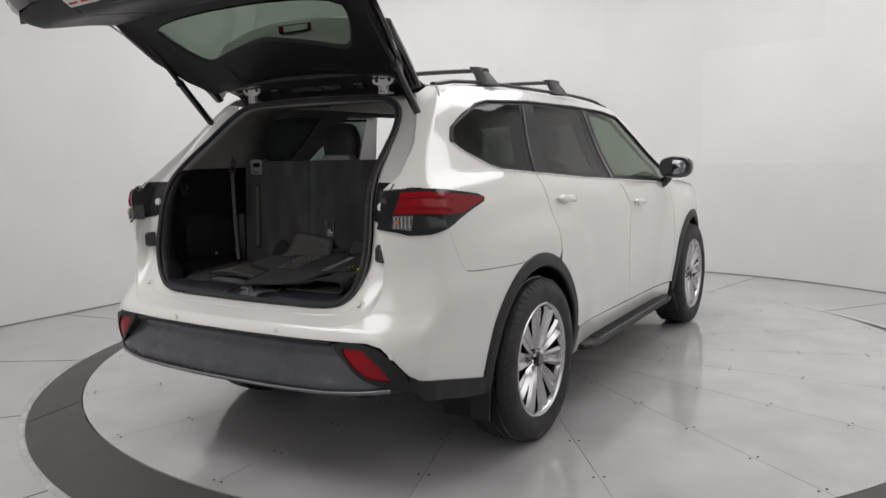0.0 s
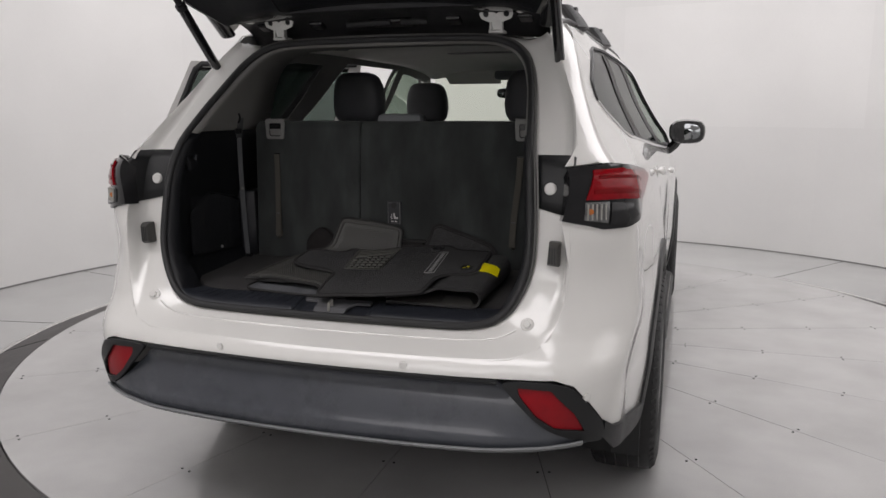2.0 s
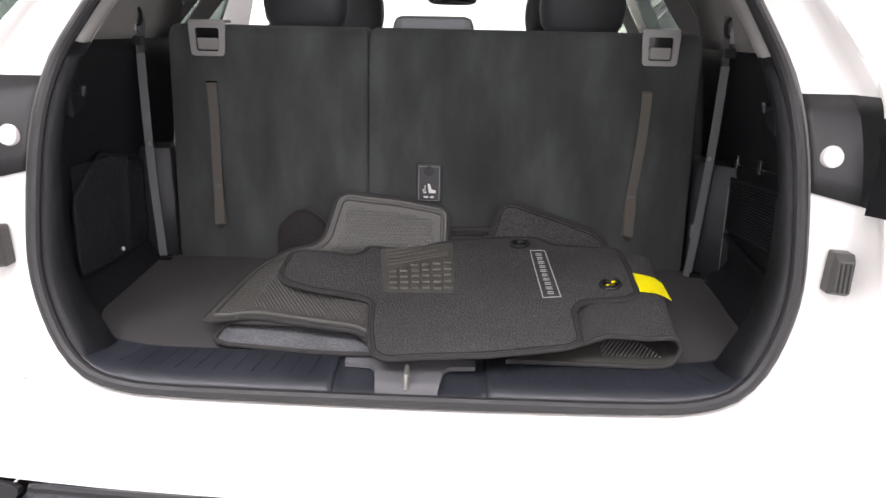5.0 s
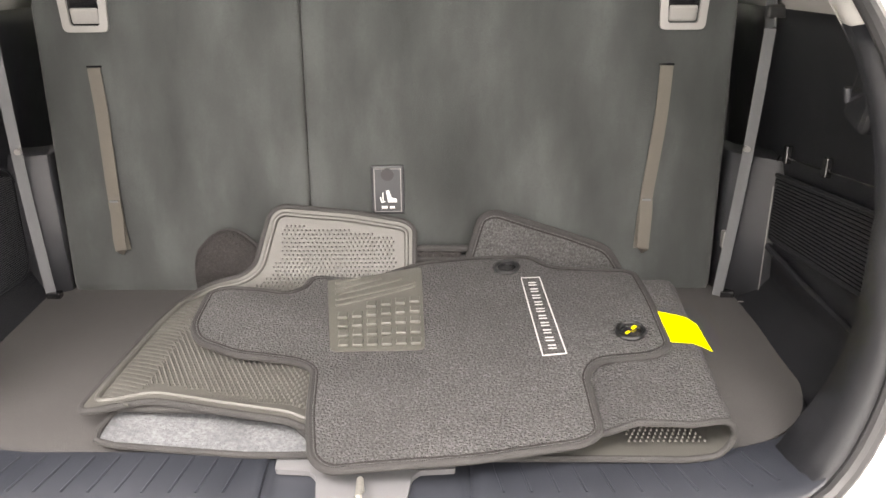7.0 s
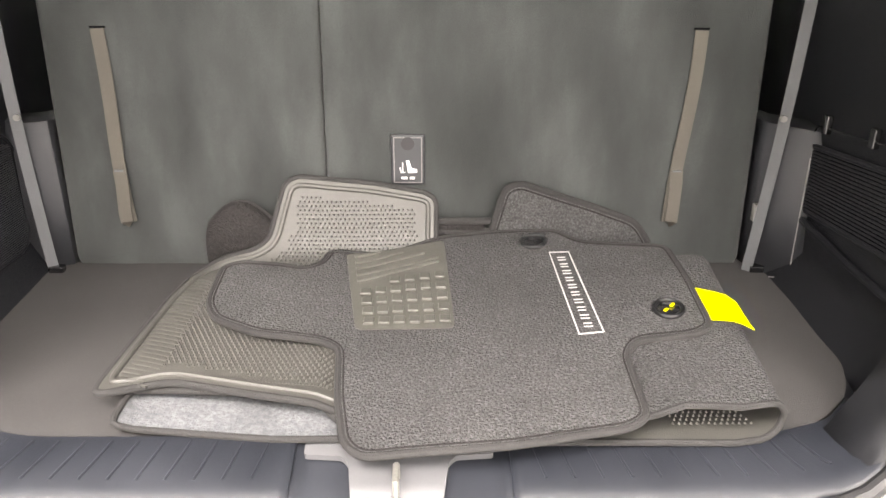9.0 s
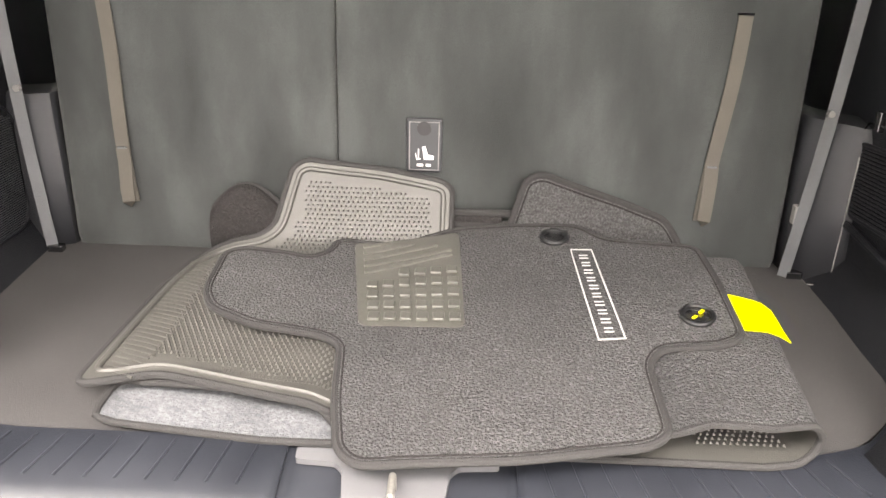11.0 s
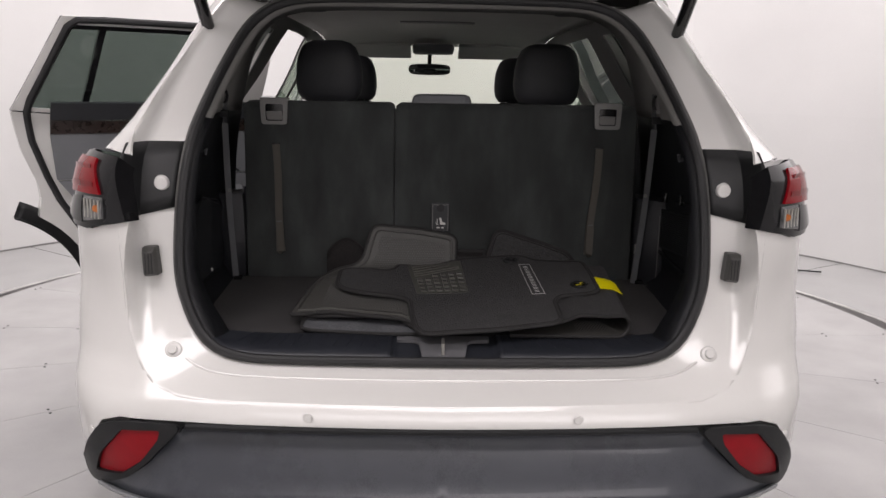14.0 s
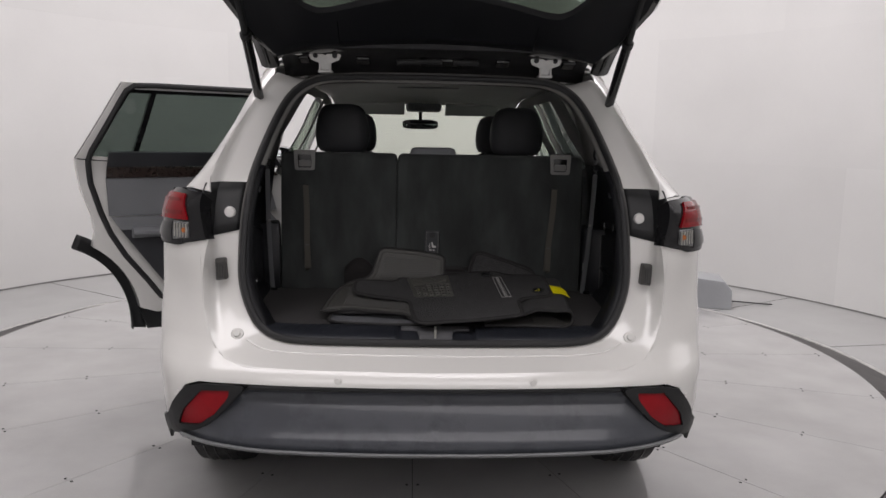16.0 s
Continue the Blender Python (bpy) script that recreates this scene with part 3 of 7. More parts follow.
# window line
DLO = [(0.755, 1.395), (0.80, 1.452), (1.08, 1.562), (1.20, 1.582), (1.65, 1.600), (2.30, 1.600), (2.75, 1.586), (2.98, 1.560), (3.20, 1.42), (3.42, 1.225), (3.50, 1.135), (3.38, 1.122), (1.92, 1.205), (1.36, 1.248), (1.05, 1.272), (0.96, 1.295), (0.80, 1.362)]
REAR_EDGE = [(1.36, 1.248), (1.375, 1.17), (1.39, 1.09), (1.445, 0.95), (1.455, 0.87)]
MID_EDGE = [(2.41, 1.178), (2.50, 1.12), (2.60, 1.02), (2.60, 0.92), (2.565, 0.72), (2.585, 0.55), (2.63, 0.415)]
FRONT_EDGE = [(3.46, 1.118), (3.54, 0.95), (3.55, 0.75), (3.50, 0.55), (3.475, 0.40)]
LAMP_TOP = [(0.690, 1.214, "r"), (0.78, 1.222, "r"), (0.36, 1.222), (0.55, 1.205), (0.70, 1.186), (0.745, 1.168)]
LAMP_LOW = [(0.735, 1.148), (0.56, 1.098), (0.46, 1.066), (0.375, 1.046), (0.795, 1.046, "r"), (0.76, 1.058, "r"), (0.690, 1.072, "r")]
SEAM = [(0.47, 1.05), (0.50, 0.98), (0.545, 0.905), (0.575, 0.885), (0.62, 0.878), (0.94, 0.862)]
WHITE_LOW = [(0.735, 0.412), (0.46, 0.468), (0.30, 0.50), (0.820, 0.528, "r"), (0.788, 0.592, "r"), (0.748, 0.646, "r"), (0.70, 0.664, "r"), (0.60, 0.662, "r"), (0.45, 0.659, "r"), (0.0, 0.657, "r")]


def gate_part(z0, z1):
    return [(x, z, "r") for x, z in GATE if z0 <= z <= z1]


def build_flank(side):
    """One flank of the body: quarter panel, doors, fender, sill, windows. side: 1 right, -1 left."""
    def lift(s, z, out=0.0):
        p = shell(s, z, out)
        return Vector((p.x * side, p.y, p.z))

    def sheet(name, pts, holes=(), mat=WHITE, parent=None, step=0.035, gap=0.0028, out=0.0, thick=0.006, label=""):
        flat = side2(pts)
        flat = inset(flat, gap) if gap else flat
        bm = patch(flat, [side2(h) for h in holes], step, lambda u, v: lift(u, v, out))
        return car_part(name, faced(bm, away), mat, parent, label, thick=thick)

    top = [(y, rail_top(y)) for y in (2.95, 2.75, 2.4, 2.0, 1.6, 1.2, 0.95, 0.8)]
    # quarter panel with the roof rail above the windows and the windscreen pillar
    outer = [(3.52, 1.142), (3.46, 1.235), (3.25, 1.44), (3.06, 1.575), *top, *gate_part(1.22, 1.61), *LAMP_TOP, *LAMP_LOW[:3], *SEAM[:], *arch_line(AXLES[0], 0.475, 96, 63, 6)]
    outer += REAR_EDGE[::-1] + DLO[13:] + DLO[:10]
    sheet("quarter_panel", outer)
    rear_door = REAR_EDGE + arch_line(AXLES[0], 0.475, 58, 8, 8) + [(1.74, 0.425), *MID_EDGE[::-1], (1.92, 1.205)]
    front_door = MID_EDGE + FRONT_EDGE[::-1] + [(3.38, 1.122)]
    if side > 0:
        d = sheet("rear_door", rear_door, label="closed white rear door")
        handle(d, lift, 1.59, 1.112)
    f = sheet("front_door", front_door, label="closed white front door")
    handle(f, lift, 2.76, 1.025)
    sheet("sill", [(1.74, 0.425), (2.63, 0.413), (3.49, 0.398), (3.52, 0.27), (1.72, 0.27)])
    sheet("front_fender", FRONT_EDGE + arch_line(AXLES[1], 0.475, 180, 12, 16) + [(4.85, 0.42), (4.93, 0.62), (4.88, 0.86), (4.6, 0.985), (4.2, 1.06), (3.75, 1.118), (3.56, 1.135)])
    # glass and black pillars
    panes = [
        ("quarter_window", [(0.785, 1.397), (0.83, 1.452), (1.09, 1.553), (1.25, 1.575), (1.555, 1.583), (1.315, 1.262), (1.06, 1.288), (0.97, 1.310), (0.82, 1.370)], PRIVACY),
        ("rear_door_window", [(1.73, 1.587), (2.36, 1.587), (2.25, 1.205), (1.92, 1.222), (1.53, 1.25)], PRIVACY),
        ("front_door_window", [(2.50, 1.583), (2.75, 1.572), (2.96, 1.548), (3.18, 1.405), (3.40, 1.21), (3.44, 1.150), (2.43, 1.193)], TINT),
    ]
    for name, pts, mat in panes:
        if side < 0 and name == "rear_door_window":
            continue
        ob = sheet(name, pts, mat=mat, gap=0.0012, out=-0.006, thick=0.004)
    spare = DLO if side > 0 else [(0.755, 1.395), (0.80, 1.452), (1.08, 1.562), (1.20, 1.582), (1.65, 1.600), (1.66, 1.585), (1.36, 1.252), (1.05, 1.272), (0.96, 1.295), (0.80, 1.362)]
    if side > 0:
        sheet("window_surround", DLO, [inset(side2b(p), -0.0) for n, p, m in panes], mat=PILLAR, gap=-0.004, out=-0.0045, thick=0.006)
    else:
        sheet("window_surround", spare, [panes[0][1]], mat=PILLAR, gap=-0.004, out=-0.0045, thick=0.006)
        sheet("window_surround", [(2.41, 1.178), (2.46, 1.60), (2.75, 1.586), (2.98, 1.560), (3.20, 1.42), (3.42, 1.225), (3.50, 1.135), (3.38, 1.122)], [panes[2][1]], mat=PILLAR, gap=0.0, out=-0.0045, thick=0.006)
    # bright strip under the windows, black strip over them
    pts = dense([Vector(p) for p in [(0.757, 1.392), (0.80, 1.360), (0.96, 1.293), (1.05, 1.270), (1.36, 1.246), (1.92, 1.203), (3.38, 1.120), (3.47, 1.130)]], 0.06, False)
    stop = 1.36 if side < 0 else 9
    line = [lift(s_at(p.y, y=p.x), p.y, 0.001) for p in pts if p.x < stop]
    car_part("bright_strip", tube_bm(line, 0.005, 6), CHROME, label="thin bright strip under the windows")
    pts = dense([Vector(p) for p in [(0.757, 1.398), (0.80, 1.455), (1.08, 1.566), (1.20, 1.586), (1.65, 1.604), (2.30, 1.604), (2.75, 1.590), (2.98, 1.564), (3.20, 1.424), (3.42, 1.229), (3.50, 1.139)]], 0.06, False)
    car_part("window_moulding", tube_bm([lift(s_at(p.y, y=p.x), p.y, 0.0) for p in pts], 0.007, 6), CLAD)
    # door shut gaps between the windows, the edge's reflection painted as a grey line
    for (ya, za), (yb, zb) in (((1.585, 1.586), (1.372, 1.252)), ((2.425, 1.590), (2.345, 1.190))):
        if side < 0:
            continue
        pts = [lift(s_at(za + (zb - za) * t, y=ya + (yb - ya) * t), za + (zb - za) * t, 0.0015) for t in np.linspace(0, 1, 12)]
        car_part("window_shut_line", tube_bm(pts, 0.0022, 5), GREYTRIM)
        car_part("window_shut_gap", tube_bm([p + Vector((0, 0.006, 0)) for p in pts], 0.003, 5), GLOSSBLACK)
    # wheel arch claddings
    for n, ya in enumerate(AXLES):
        rows = []
        for r, out in ((0.430, -0.05), (0.430, 0.004), (0.437, 0.012), (0.470, 0.012), (0.492, 0.007), (0.497, -0.004)):
            a0, a1 = (-12, 184) if n == 0 else (-8, 192)
            rows.append([lift(s_at(z, y=y), z, out) for y, z in arch_line(ya, r, a0, a1, 40)])
        car_part("wheel_arch_moulding", faced(loft_bm(rows, closed=False), away), CLAD, label="black plastic wheel arch moulding", thick=0.002)
        # liner
        lines = []
        for x in (0.88, 0.76, 0.645):
            lines.append([Vector((x * side, y, z)) for y, z in arch_line(ya, 0.445, -25, 205, 28)])
        car_part("wheel_liner", loft_bm(lines, closed=False), CLAD)
        bm = bmesh.new()
        bm.faces.new([bm.verts.new(Vector((0.645 * side, y, z))) for y, z in arch_line(ya, 0.445, -25, 205, 28)])
        car_part("wheel_liner_back", bm, CLAD, thick=0.004)


def side2b(pts):
    return [Vector(p) for p in pts]


def handle(door, lift, y, z):
    """A body-coloured pull handle with its dished recess."""
    def put(py, pz, out):
        return lift(s_at(pz, y=py), pz, out)
    rows = []
    for k in range(15):
        t = k / 14
        py = y - 0.105 + 0.21 * t
        h = 0.014 * min(1, 6 * t, 6 * (1 - t)) ** 0.5 + 0.004
        o = 0.010 + 0.022 * math.sin(math.pi * t) ** 0.5
        zc = z + 0.006 - 0.012 * t
        rows.append([put(py, zc + h * math.sin(a), o + 0.009 * math.cos(a)) for a in np.linspace(0, 2 * math.pi, 10, endpoint=False)])
    car_part("door_handle", loft_bm(rows, cap=True), WHITE, door)
    ring = [put(y - 0.01 + 0.06 * math.cos(a), z - 0.004 + 0.026 * math.sin(a), 0.0012) for a in np.linspace(0, 2 * math.pi, 20, endpoint=False)]
    bm = bmesh.new()
    bm.faces.new([bm.verts.new(p) for p in ring])
    car_part("handle_recess", bm, WHITE, door, thick=0.001)


# ---- tail ----
OPEN = [(0.0, 1.598), (0.30, 1.594), (0.42, 1.580), (0.492, 1.535), (0.535, 1.45), (0.570, 1.30), (0.590, 1.16), (0.598, 1.02), (0.593, 0.93), (0.566, 0.85), (0.528, 0.800), (0.47, 0.774), (0.36, 0.764), (0.0, 0.762)]
OPEN_Y = ((0.70, 0.249), (0.76, 0.256), (0.82, 0.280), (1.0, 0.318), (1.16, 0.352), (1.25, 0.395), (1.35, 0.50), (1.45, 0.62), (1.55, 0.715), (1.60, 0.742))


def walk_line(pts, count):
    """Even points along a smoothed open line."""
    p = [Vector(q) for q in pts]
    fine = []
    for i in range(len(p) - 1):
        a, b, c, d = p[max(i - 1, 0)], p[i], p[i + 1], p[min(i + 2, len(p) - 1)]
        for k in range(12):
            t = k / 12
            fine.append(0.5 * ((2 * b) + (c - a) * t + (2 * a - 5 * b + 4 * c - d) * t**2 + (3 * b - a - 3 * c + d) * t**3))
    fine.append(p[-1])
    run = [0.0]
    for a, b in zip(fine, fine[1:]):
        run.append(run[-1] + (b - a).length)
    out, j = [], 0
    for k in range(count + 1):
        want = run[-1] * k / count
        while j < len(run) - 2 and run[j + 1] < want:
            j += 1
        t = (want - run[j]) / max(run[j + 1] - run[j], 1e-9)
        out.append(fine[j].lerp(fine[j + 1], min(max(t, 0), 1)))
    return out


def ring_of(line, to_space):
    """A half line from the roof's middle to the sill's middle, to a closed ring round both sides."""
    right = [to_space(p.x, p.y) for p in line]
    left = [Vector((-q.x, q.y, q.z)) for q in right[1:-1]]
    return right + left[::-1]


def skin_at(x, z):
    return shell(s_at(z, x=x), z) if x > 1e-6 else shell(0.0, z)


def gate_ring(count=64):
    out = []
    for p in ring_of(walk_line(GATE, count), skin_at):
        k = smooth(1.60, 1.648, p.z)
        out.append(p + Vector((0, 0.125 * k, -0.046 * k)))
    return out


def open_ring(count=64, grow=0.0, forward=0.0):
    def put(x, z):
        p = Vector((x, curve(z, OPEN_Y), z))
        c = Vector((0, p.y, 1.15))
        d = (p - c).normalized()
        return p + d * grow + Vector((0, forward, 0))
    return ring_of(walk_line(OPEN, count), put)


def jamb(v, count=64, lift_off=0.0):
    g, o = gate_ring(count), open_ring(count, 0.012)
    out = []
    for a, b in zip(g, o):
        p = a.lerp(b, v)
        sidewise = smooth(0.35, 0.6, abs(a.x)) * smooth(0.74, 0.9, a.z)
        step = smooth(0.0, 0.22, v)
        dip = sidewise * (0.055 * (1 - smooth(1.25, 1.5, a.z)) + 0.012) * (step - v * 0.75)
        dip += 0.02 * (1 - sidewise) * smooth(1.5, 1.6, a.z) * (step - v)
        out.append(p + Vector((0, dip - lift_off, 0)))
    return out


def build_tail():
    # white bumper, one piece round the tail
    top = [(x, z, "r") for x, z in GATE if z < 1.06][::-1]
    pts = [*top, *LAMP_LOW[2:][::-1], *SEAM, *arch_line(AXLES[0], 0.475, 98, 175, 12), *WHITE_LOW]
    flat = side2(pts)
    bm = patch(flat, [], 0.035, shell)
    mirror_bm(bm, True)
    bumper = car_part("rear_bumper", faced(bm, lambda c: (c.x, -1, 0)), WHITE, label="white rear bumper with parking sensors", thick=0.005)
    # jamb between the skin and the opening
    rows = [jamb(v) for v in (0.0, 0.05, 0.12, 0.22, 0.35, 0.5, 0.65, 0.8, 0.9, 1.0)]
    bm = loft_bm(rows)
    car_part("tailgate_jamb", faced(bm, lambda c: (0, -1, 0)), WHITE, thick=0.004, label="white painted tailgate jamb", angle=85)
    # pressed ridges along the sill
    for v in (0.62,):
        row = jamb(v, lift_off=0.001)
        keep = [p for p in row[40:89] if p.z < 0.775]
        car_part("sill_ridge", tube_bm(keep, 0.0032, 8), WHITE)
    # rubber seal
    car_part("tailgate_seal", tube_bm(open_ring(64, 0.0, -0.010), 0.0105, 10, True), RUBBER, label="black rubber seal round the boot opening")
    car_part("seal_lip", tube_bm(open_ring(64, 0.012, -0.003), 0.0055, 8, True), SEALGREY)
    # lower graphite valance
    low = [(0.0, 0.652, "r"), (0.36, 0.652, "r"), (0.550, 0.651, "r"), (0.643, 0.556, "r"), (0.682, 0.526, "r"), (0.716, 0.506, "r"), (0.785, 0.486, "r"), (0.775, 0.474, "r"), (0.58, 0.470, "r"), (0.36, 0.465, "r"), (0.0, 0.460, "r")]

    def valance(s, z):
        q = shell(s, z, 0.006)
        q.y += 0.045 * smooth(0.50, 0.65, z) * (1 - smooth(0.62, 0.66, z)) - 0.030 * (1 - smooth(0.47, 0.54, z)) * (1 - smooth(0.5, 0.75, abs(q.x)))
        return q
    bm = patch(side2(low), [], 0.03, valance)
    mirror_bm(bm, True)
    v = car_part("rear_valance", faced(bm, lambda c: (0, -1, 0)), VALANCE, label="dark graphite lower bumper panel", thick=0.006)
    line = [shell(s, 0.652, 0.004) for s in np.linspace(-0.56, 0.56, 30)]
    car_part("valance_edge", tube_bm(line, 0.007, 6), CLAD, v)
    # rolled lower lip, with its highlight painted in by a lighter colour
    line = [valance(s_at(0.470 + 0.02 * (abs(x) / 0.72) ** 3, x=abs(x)) * (1 if x > 0 else -1), 0.465 + 0.02 * (abs(x) / 0.72) ** 3) for x in np.linspace(-0.765, 0.765, 46)]
    car_part("bright_lower_edge", tube_bm([p + Vector((0, -0.004, -0.008)) for p in line], 0.010, 8, flat=(0.006, 0.015), up=(0, -1, 0.6)), LIPHIGHLIGHT, v)
    lines = []
    for f in (0.0, 0.05, 0.26):
        lines.append([p + Vector((0, f, -0.014 - 0.05 * f)) for p in line])
    car_part("under_valance", loft_bm(lines, closed=False), CLAD, v, thick=0.004)
    for side in (1, -1):
        def put(s, z, out=0.0):
            q = shell(s, z, out)
            return Vector((q.x * side, q.y, q.z))
        frame_pts = [(0.558, 0.654, "r"), (0.60, 0.660, "r"), (0.69, 0.661, "r"), (0.742, 0.645, "r"), (0.780, 0.595, "r"), (0.812, 0.530, "r"), (0.815, 0.490, "r"), (0.805, 0.474, "r"), (0.775, 0.478, "r"), (0.732, 0.500, "r"), (0.690, 0.522, "r"), (0.652, 0.553, "r")]
        red = rounded([v.to_3d() for v in side2([(0.606, 0.644, "r"), (0.690, 0.641, "r"), (0.748, 0.572, "r"), (0.770, 0.517, "r"), (0.700, 0.531, "r"), (0.655, 0.566, "r"), (0.611, 0.622, "r")])], 0.007, 3)
        red = [p.to_2d() for p in red]
        bm = patch([p.to_2d() for p in rounded([q.to_3d() for q in side2(frame_pts)], 0.022, 4)], [red], 0.025, lambda u, w: put(u, w, 0.012))
        fr = car_part("reflector_frame", faced(bm, lambda c: (c.x * 0.5, -1, 0)), CLAD, label="black plastic corner frame", thick=0.012)
        bm = patch(inset(red, -0.004), [], 0.02, lambda u, w: put(u, w, 0.004))
        car_part("reflector", faced(bm, lambda c: (c.x * 0.5, -1, 0)), REFLECTOR, fr, "red rear reflector", thick=0.006)
        # low cladding from the frame to the wheel arch
        low_pts = [(0.818, 0.532, "r"), (0.30, 0.505), (0.46, 0.472), (0.735, 0.416), (0.742, 0.345), (0.55, 0.375), (0.34, 0.42), (0.812, 0.476, "r")]
        bm = patch(side2(low_pts), [], 0.03, lambda u, w: put(u, w, 0.010))
        car_part("lower_cladding", faced(bm, lambda c: (c.x, -0.6, 0)), CLAD, label="black lower bumper cladding", thick=0.010)
        # mud flap
        bm = box_bm((0.09, 0.010, 0.20), (0.850 * side, 0.748, 0.32), Matrix.Rotation(radians(-8), 4, "X"))
        car_part("mud_flap", bm, CLAD, bevel=0.004, smooth=False)
        # front mud flap, flared
        rows = []
        for z, y, x1 in ((0.44, 3.575, 0.885), (0.34, 3.565, 0.90), (0.26, 3.545, 0.925), (0.20, 3.525, 0.945), (0.185, 3.52, 0.94)):
            rows.append([Vector((side * x, yy, z)) for x, yy in ((0.76, y), (x1, y), (x1 + 0.006, y + 0.006), (x1, y + 0.014), (0.76, y + 0.014))])
        car_part("mud_flap", loft_bm(rows, cap=True), CLAD)
        # sensors, stops, caps
        for x, z in ((0.289, 0.677), (0.778, 0.612)):
            p = shell(s_at(z, x=x), z, 0.0015)
            p.x *= side
            d = Vector((0.15 * side if x < 0.5 else 0.75 * side, -1, 0)).normalized()
            turn = d.to_track_quat("Z", "Y").to_matrix().to_4x4()
            s = car_part("parking_sensor", cyl_bm(0.0095, 0.005, p, turn, 20), WHITE, bumper, bevel=0.001)
            car_part("sensor_ring", tube_bm([p + turn.to_3x3() @ Vector((0.0115 * math.cos(a), 0.0115 * math.sin(a), 0.0005)) for a in np.linspace(0, 2 * math.pi, 20, endpoint=False)], 0.0007, 5, True), WHITE, bumper)
        p = min((q for v in (0.25, 0.35, 0.45, 0.55, 0.65, 0.75, 0.85) for q in jamb(v)), key=lambda q: (q.xz - Vector((0.604 * side, 0.789))).length) - Vector((0, 0.002, 0))
        turn = Matrix.Rotation(radians(62), 4, "X")
        car_part("stop_dish", cyl_bm(0.020, 0.006, p, turn, 24, 0.017), WHITE, bevel=0.002)
        car_part("stop_button", cyl_bm(0.0105, 0.012, p + Vector((0, -0.006, 0.003)), turn, 20), WHITE, bevel=0.002)
        # side catch
        c = Vector((0.664 * side, 0.312, 0.972))
        wedge = [(-0.017, -0.030), (0.017, -0.034), (0.019, 0.034), (-0.012, 0.036)]
        bm = loft_bm([[c + Vector((side * u * k, d, w * k)) for u, w in wedge] for d, k in ((0.02, 1.0), (-0.004, 1.0), (-0.020, 0.75))], cap=True)
        car_part("tailgate_guide", bm, GUIDE, bevel=0.003, smooth=False, label="grey plastic tailgate guide")
        for k in (-1, 0, 1):
            car_part("guide_rib", box_bm((0.002, 0.006, 0.046), c + Vector((side * 0.007 * k, -0.019, 0.0))), CLAD, bumper, smooth=False)
        build_lamp(side, put)


def build_lamp(side, put):
    """Tail lamp that wraps the corner: dark bezel, red upper lens, clear lower lens, with the black cover inboard of it."""
    def bulge(w):
        """The lamp stands proud of the body, most at its top."""
        return 0.022 * smooth(1.09, 1.20, w)
    outline = side2(LAMP_TOP + LAMP_LOW)
    body = car_part("tail_lamp", faced(patch(inset(outline, 0.002), [], 0.025, lambda u, w: put(u, w, 0.010 + bulge(w))), lambda c: (c.x, -0.6, 0)), SMOKE, label="wrap-round tail lamp with a red upper and a clear lower lens", thick=0.05)
    red = side2([(0.742, 1.207, "r"), (0.80, 1.208, "r"), (0.42, 1.203), (0.60, 1.186), (0.715, 1.170), (0.712, 1.156), (0.56, 1.118), (0.44, 1.120), (0.36, 1.128), (0.78, 1.128, "r"), (0.744, 1.129, "r")])
    car_part("red_lens", faced(patch(red, [], 0.022, lambda u, w: put(u, w, 0.0165 + bulge(w))), lambda c: (c.x, -0.6, 0)), REDLENS, body, "glossy red lens", thick=0.006)
    for z, h in ((1.188, 0.006), (1.150, 0.007)):
        bar = [put(s_at(z - 0.03 * k / 11, x=0.756) + 0.27 * k / 11, z - 0.02 * (k / 11) ** 2, 0.0172 + bulge(z - 0.02 * (k / 11) ** 2)) for k in range(12)]
        car_part("light_guide", tube_bm(bar, 0.004, 6, flat=(h, 0.0010), up=(side, -0.5, 0)), DARKRED, body)
    low = side2([(0.744, 1.122, "r"), (0.798, 1.122, "r"), (0.798, 1.066, "r"), (0.745, 1.076, "r")])
    car_part("clear_lens", faced(patch(low, [], 0.02, lambda u, w: put(u, w, 0.0165)), lambda c: (c.x, -0.6, 0)), CLEARLENS, body, "clear fluted lens", thick=0.006)
    low = side2([(0.803, 1.120, "r"), (0.40, 1.112), (0.42, 1.078), (0.36, 1.062), (0.803, 1.062, "r")])
    car_part("smoked_lens", faced(patch(low, [], 0.02, lambda u, w: put(u, w, 0.0165)), lambda c: (c.x, -0.6, 0)), SMOKE, body, thick=0.006)
    for k in range(5):
        p = put(s_at(1.096, x=0.751 + 0.010 * k), 1.096, 0.0172)
        car_part("flute", cyl_bm(0.0026, 0.042, p, seg=10), STEEL, body)
    p = put(s_at(1.098, x=0.758), 1.098, 0.016)
    car_part("indicator_bulb", cyl_bm(0.008, 0.008, p, TURN_X, seg=14), AMBER, body, "amber bulb cover")
    # black cover plate on the jamb
    rows = [jamb(v, lift_off=0.006) for v in (-0.02, 0.05, 0.12, 0.22, 0.4, 0.6, 0.8, 0.93)]
    keep = [i for i in range(65) if 1.064 <= rows[0][i].z <= 1.250] if side > 0 else [i for i in range(65, len(rows[0])) if 1.064 <= rows[0][i].z <= 1.250]
    bm = loft_bm([[row[i] for i in keep] for row in rows], closed=False)
    cover = car_part("lamp_cover", faced(bm, lambda c: (-side, -1, 0)), CLAD, body, "black plastic cover inboard of the lamp", thick=0.004)
    p = Vector((0.645 * side, 0.350, 1.147))
    car_part("lamp_bolt", cyl_bm(0.019, 0.010, p, TURN_X, 20, 0.015), WHITE, body, bevel=0.002)


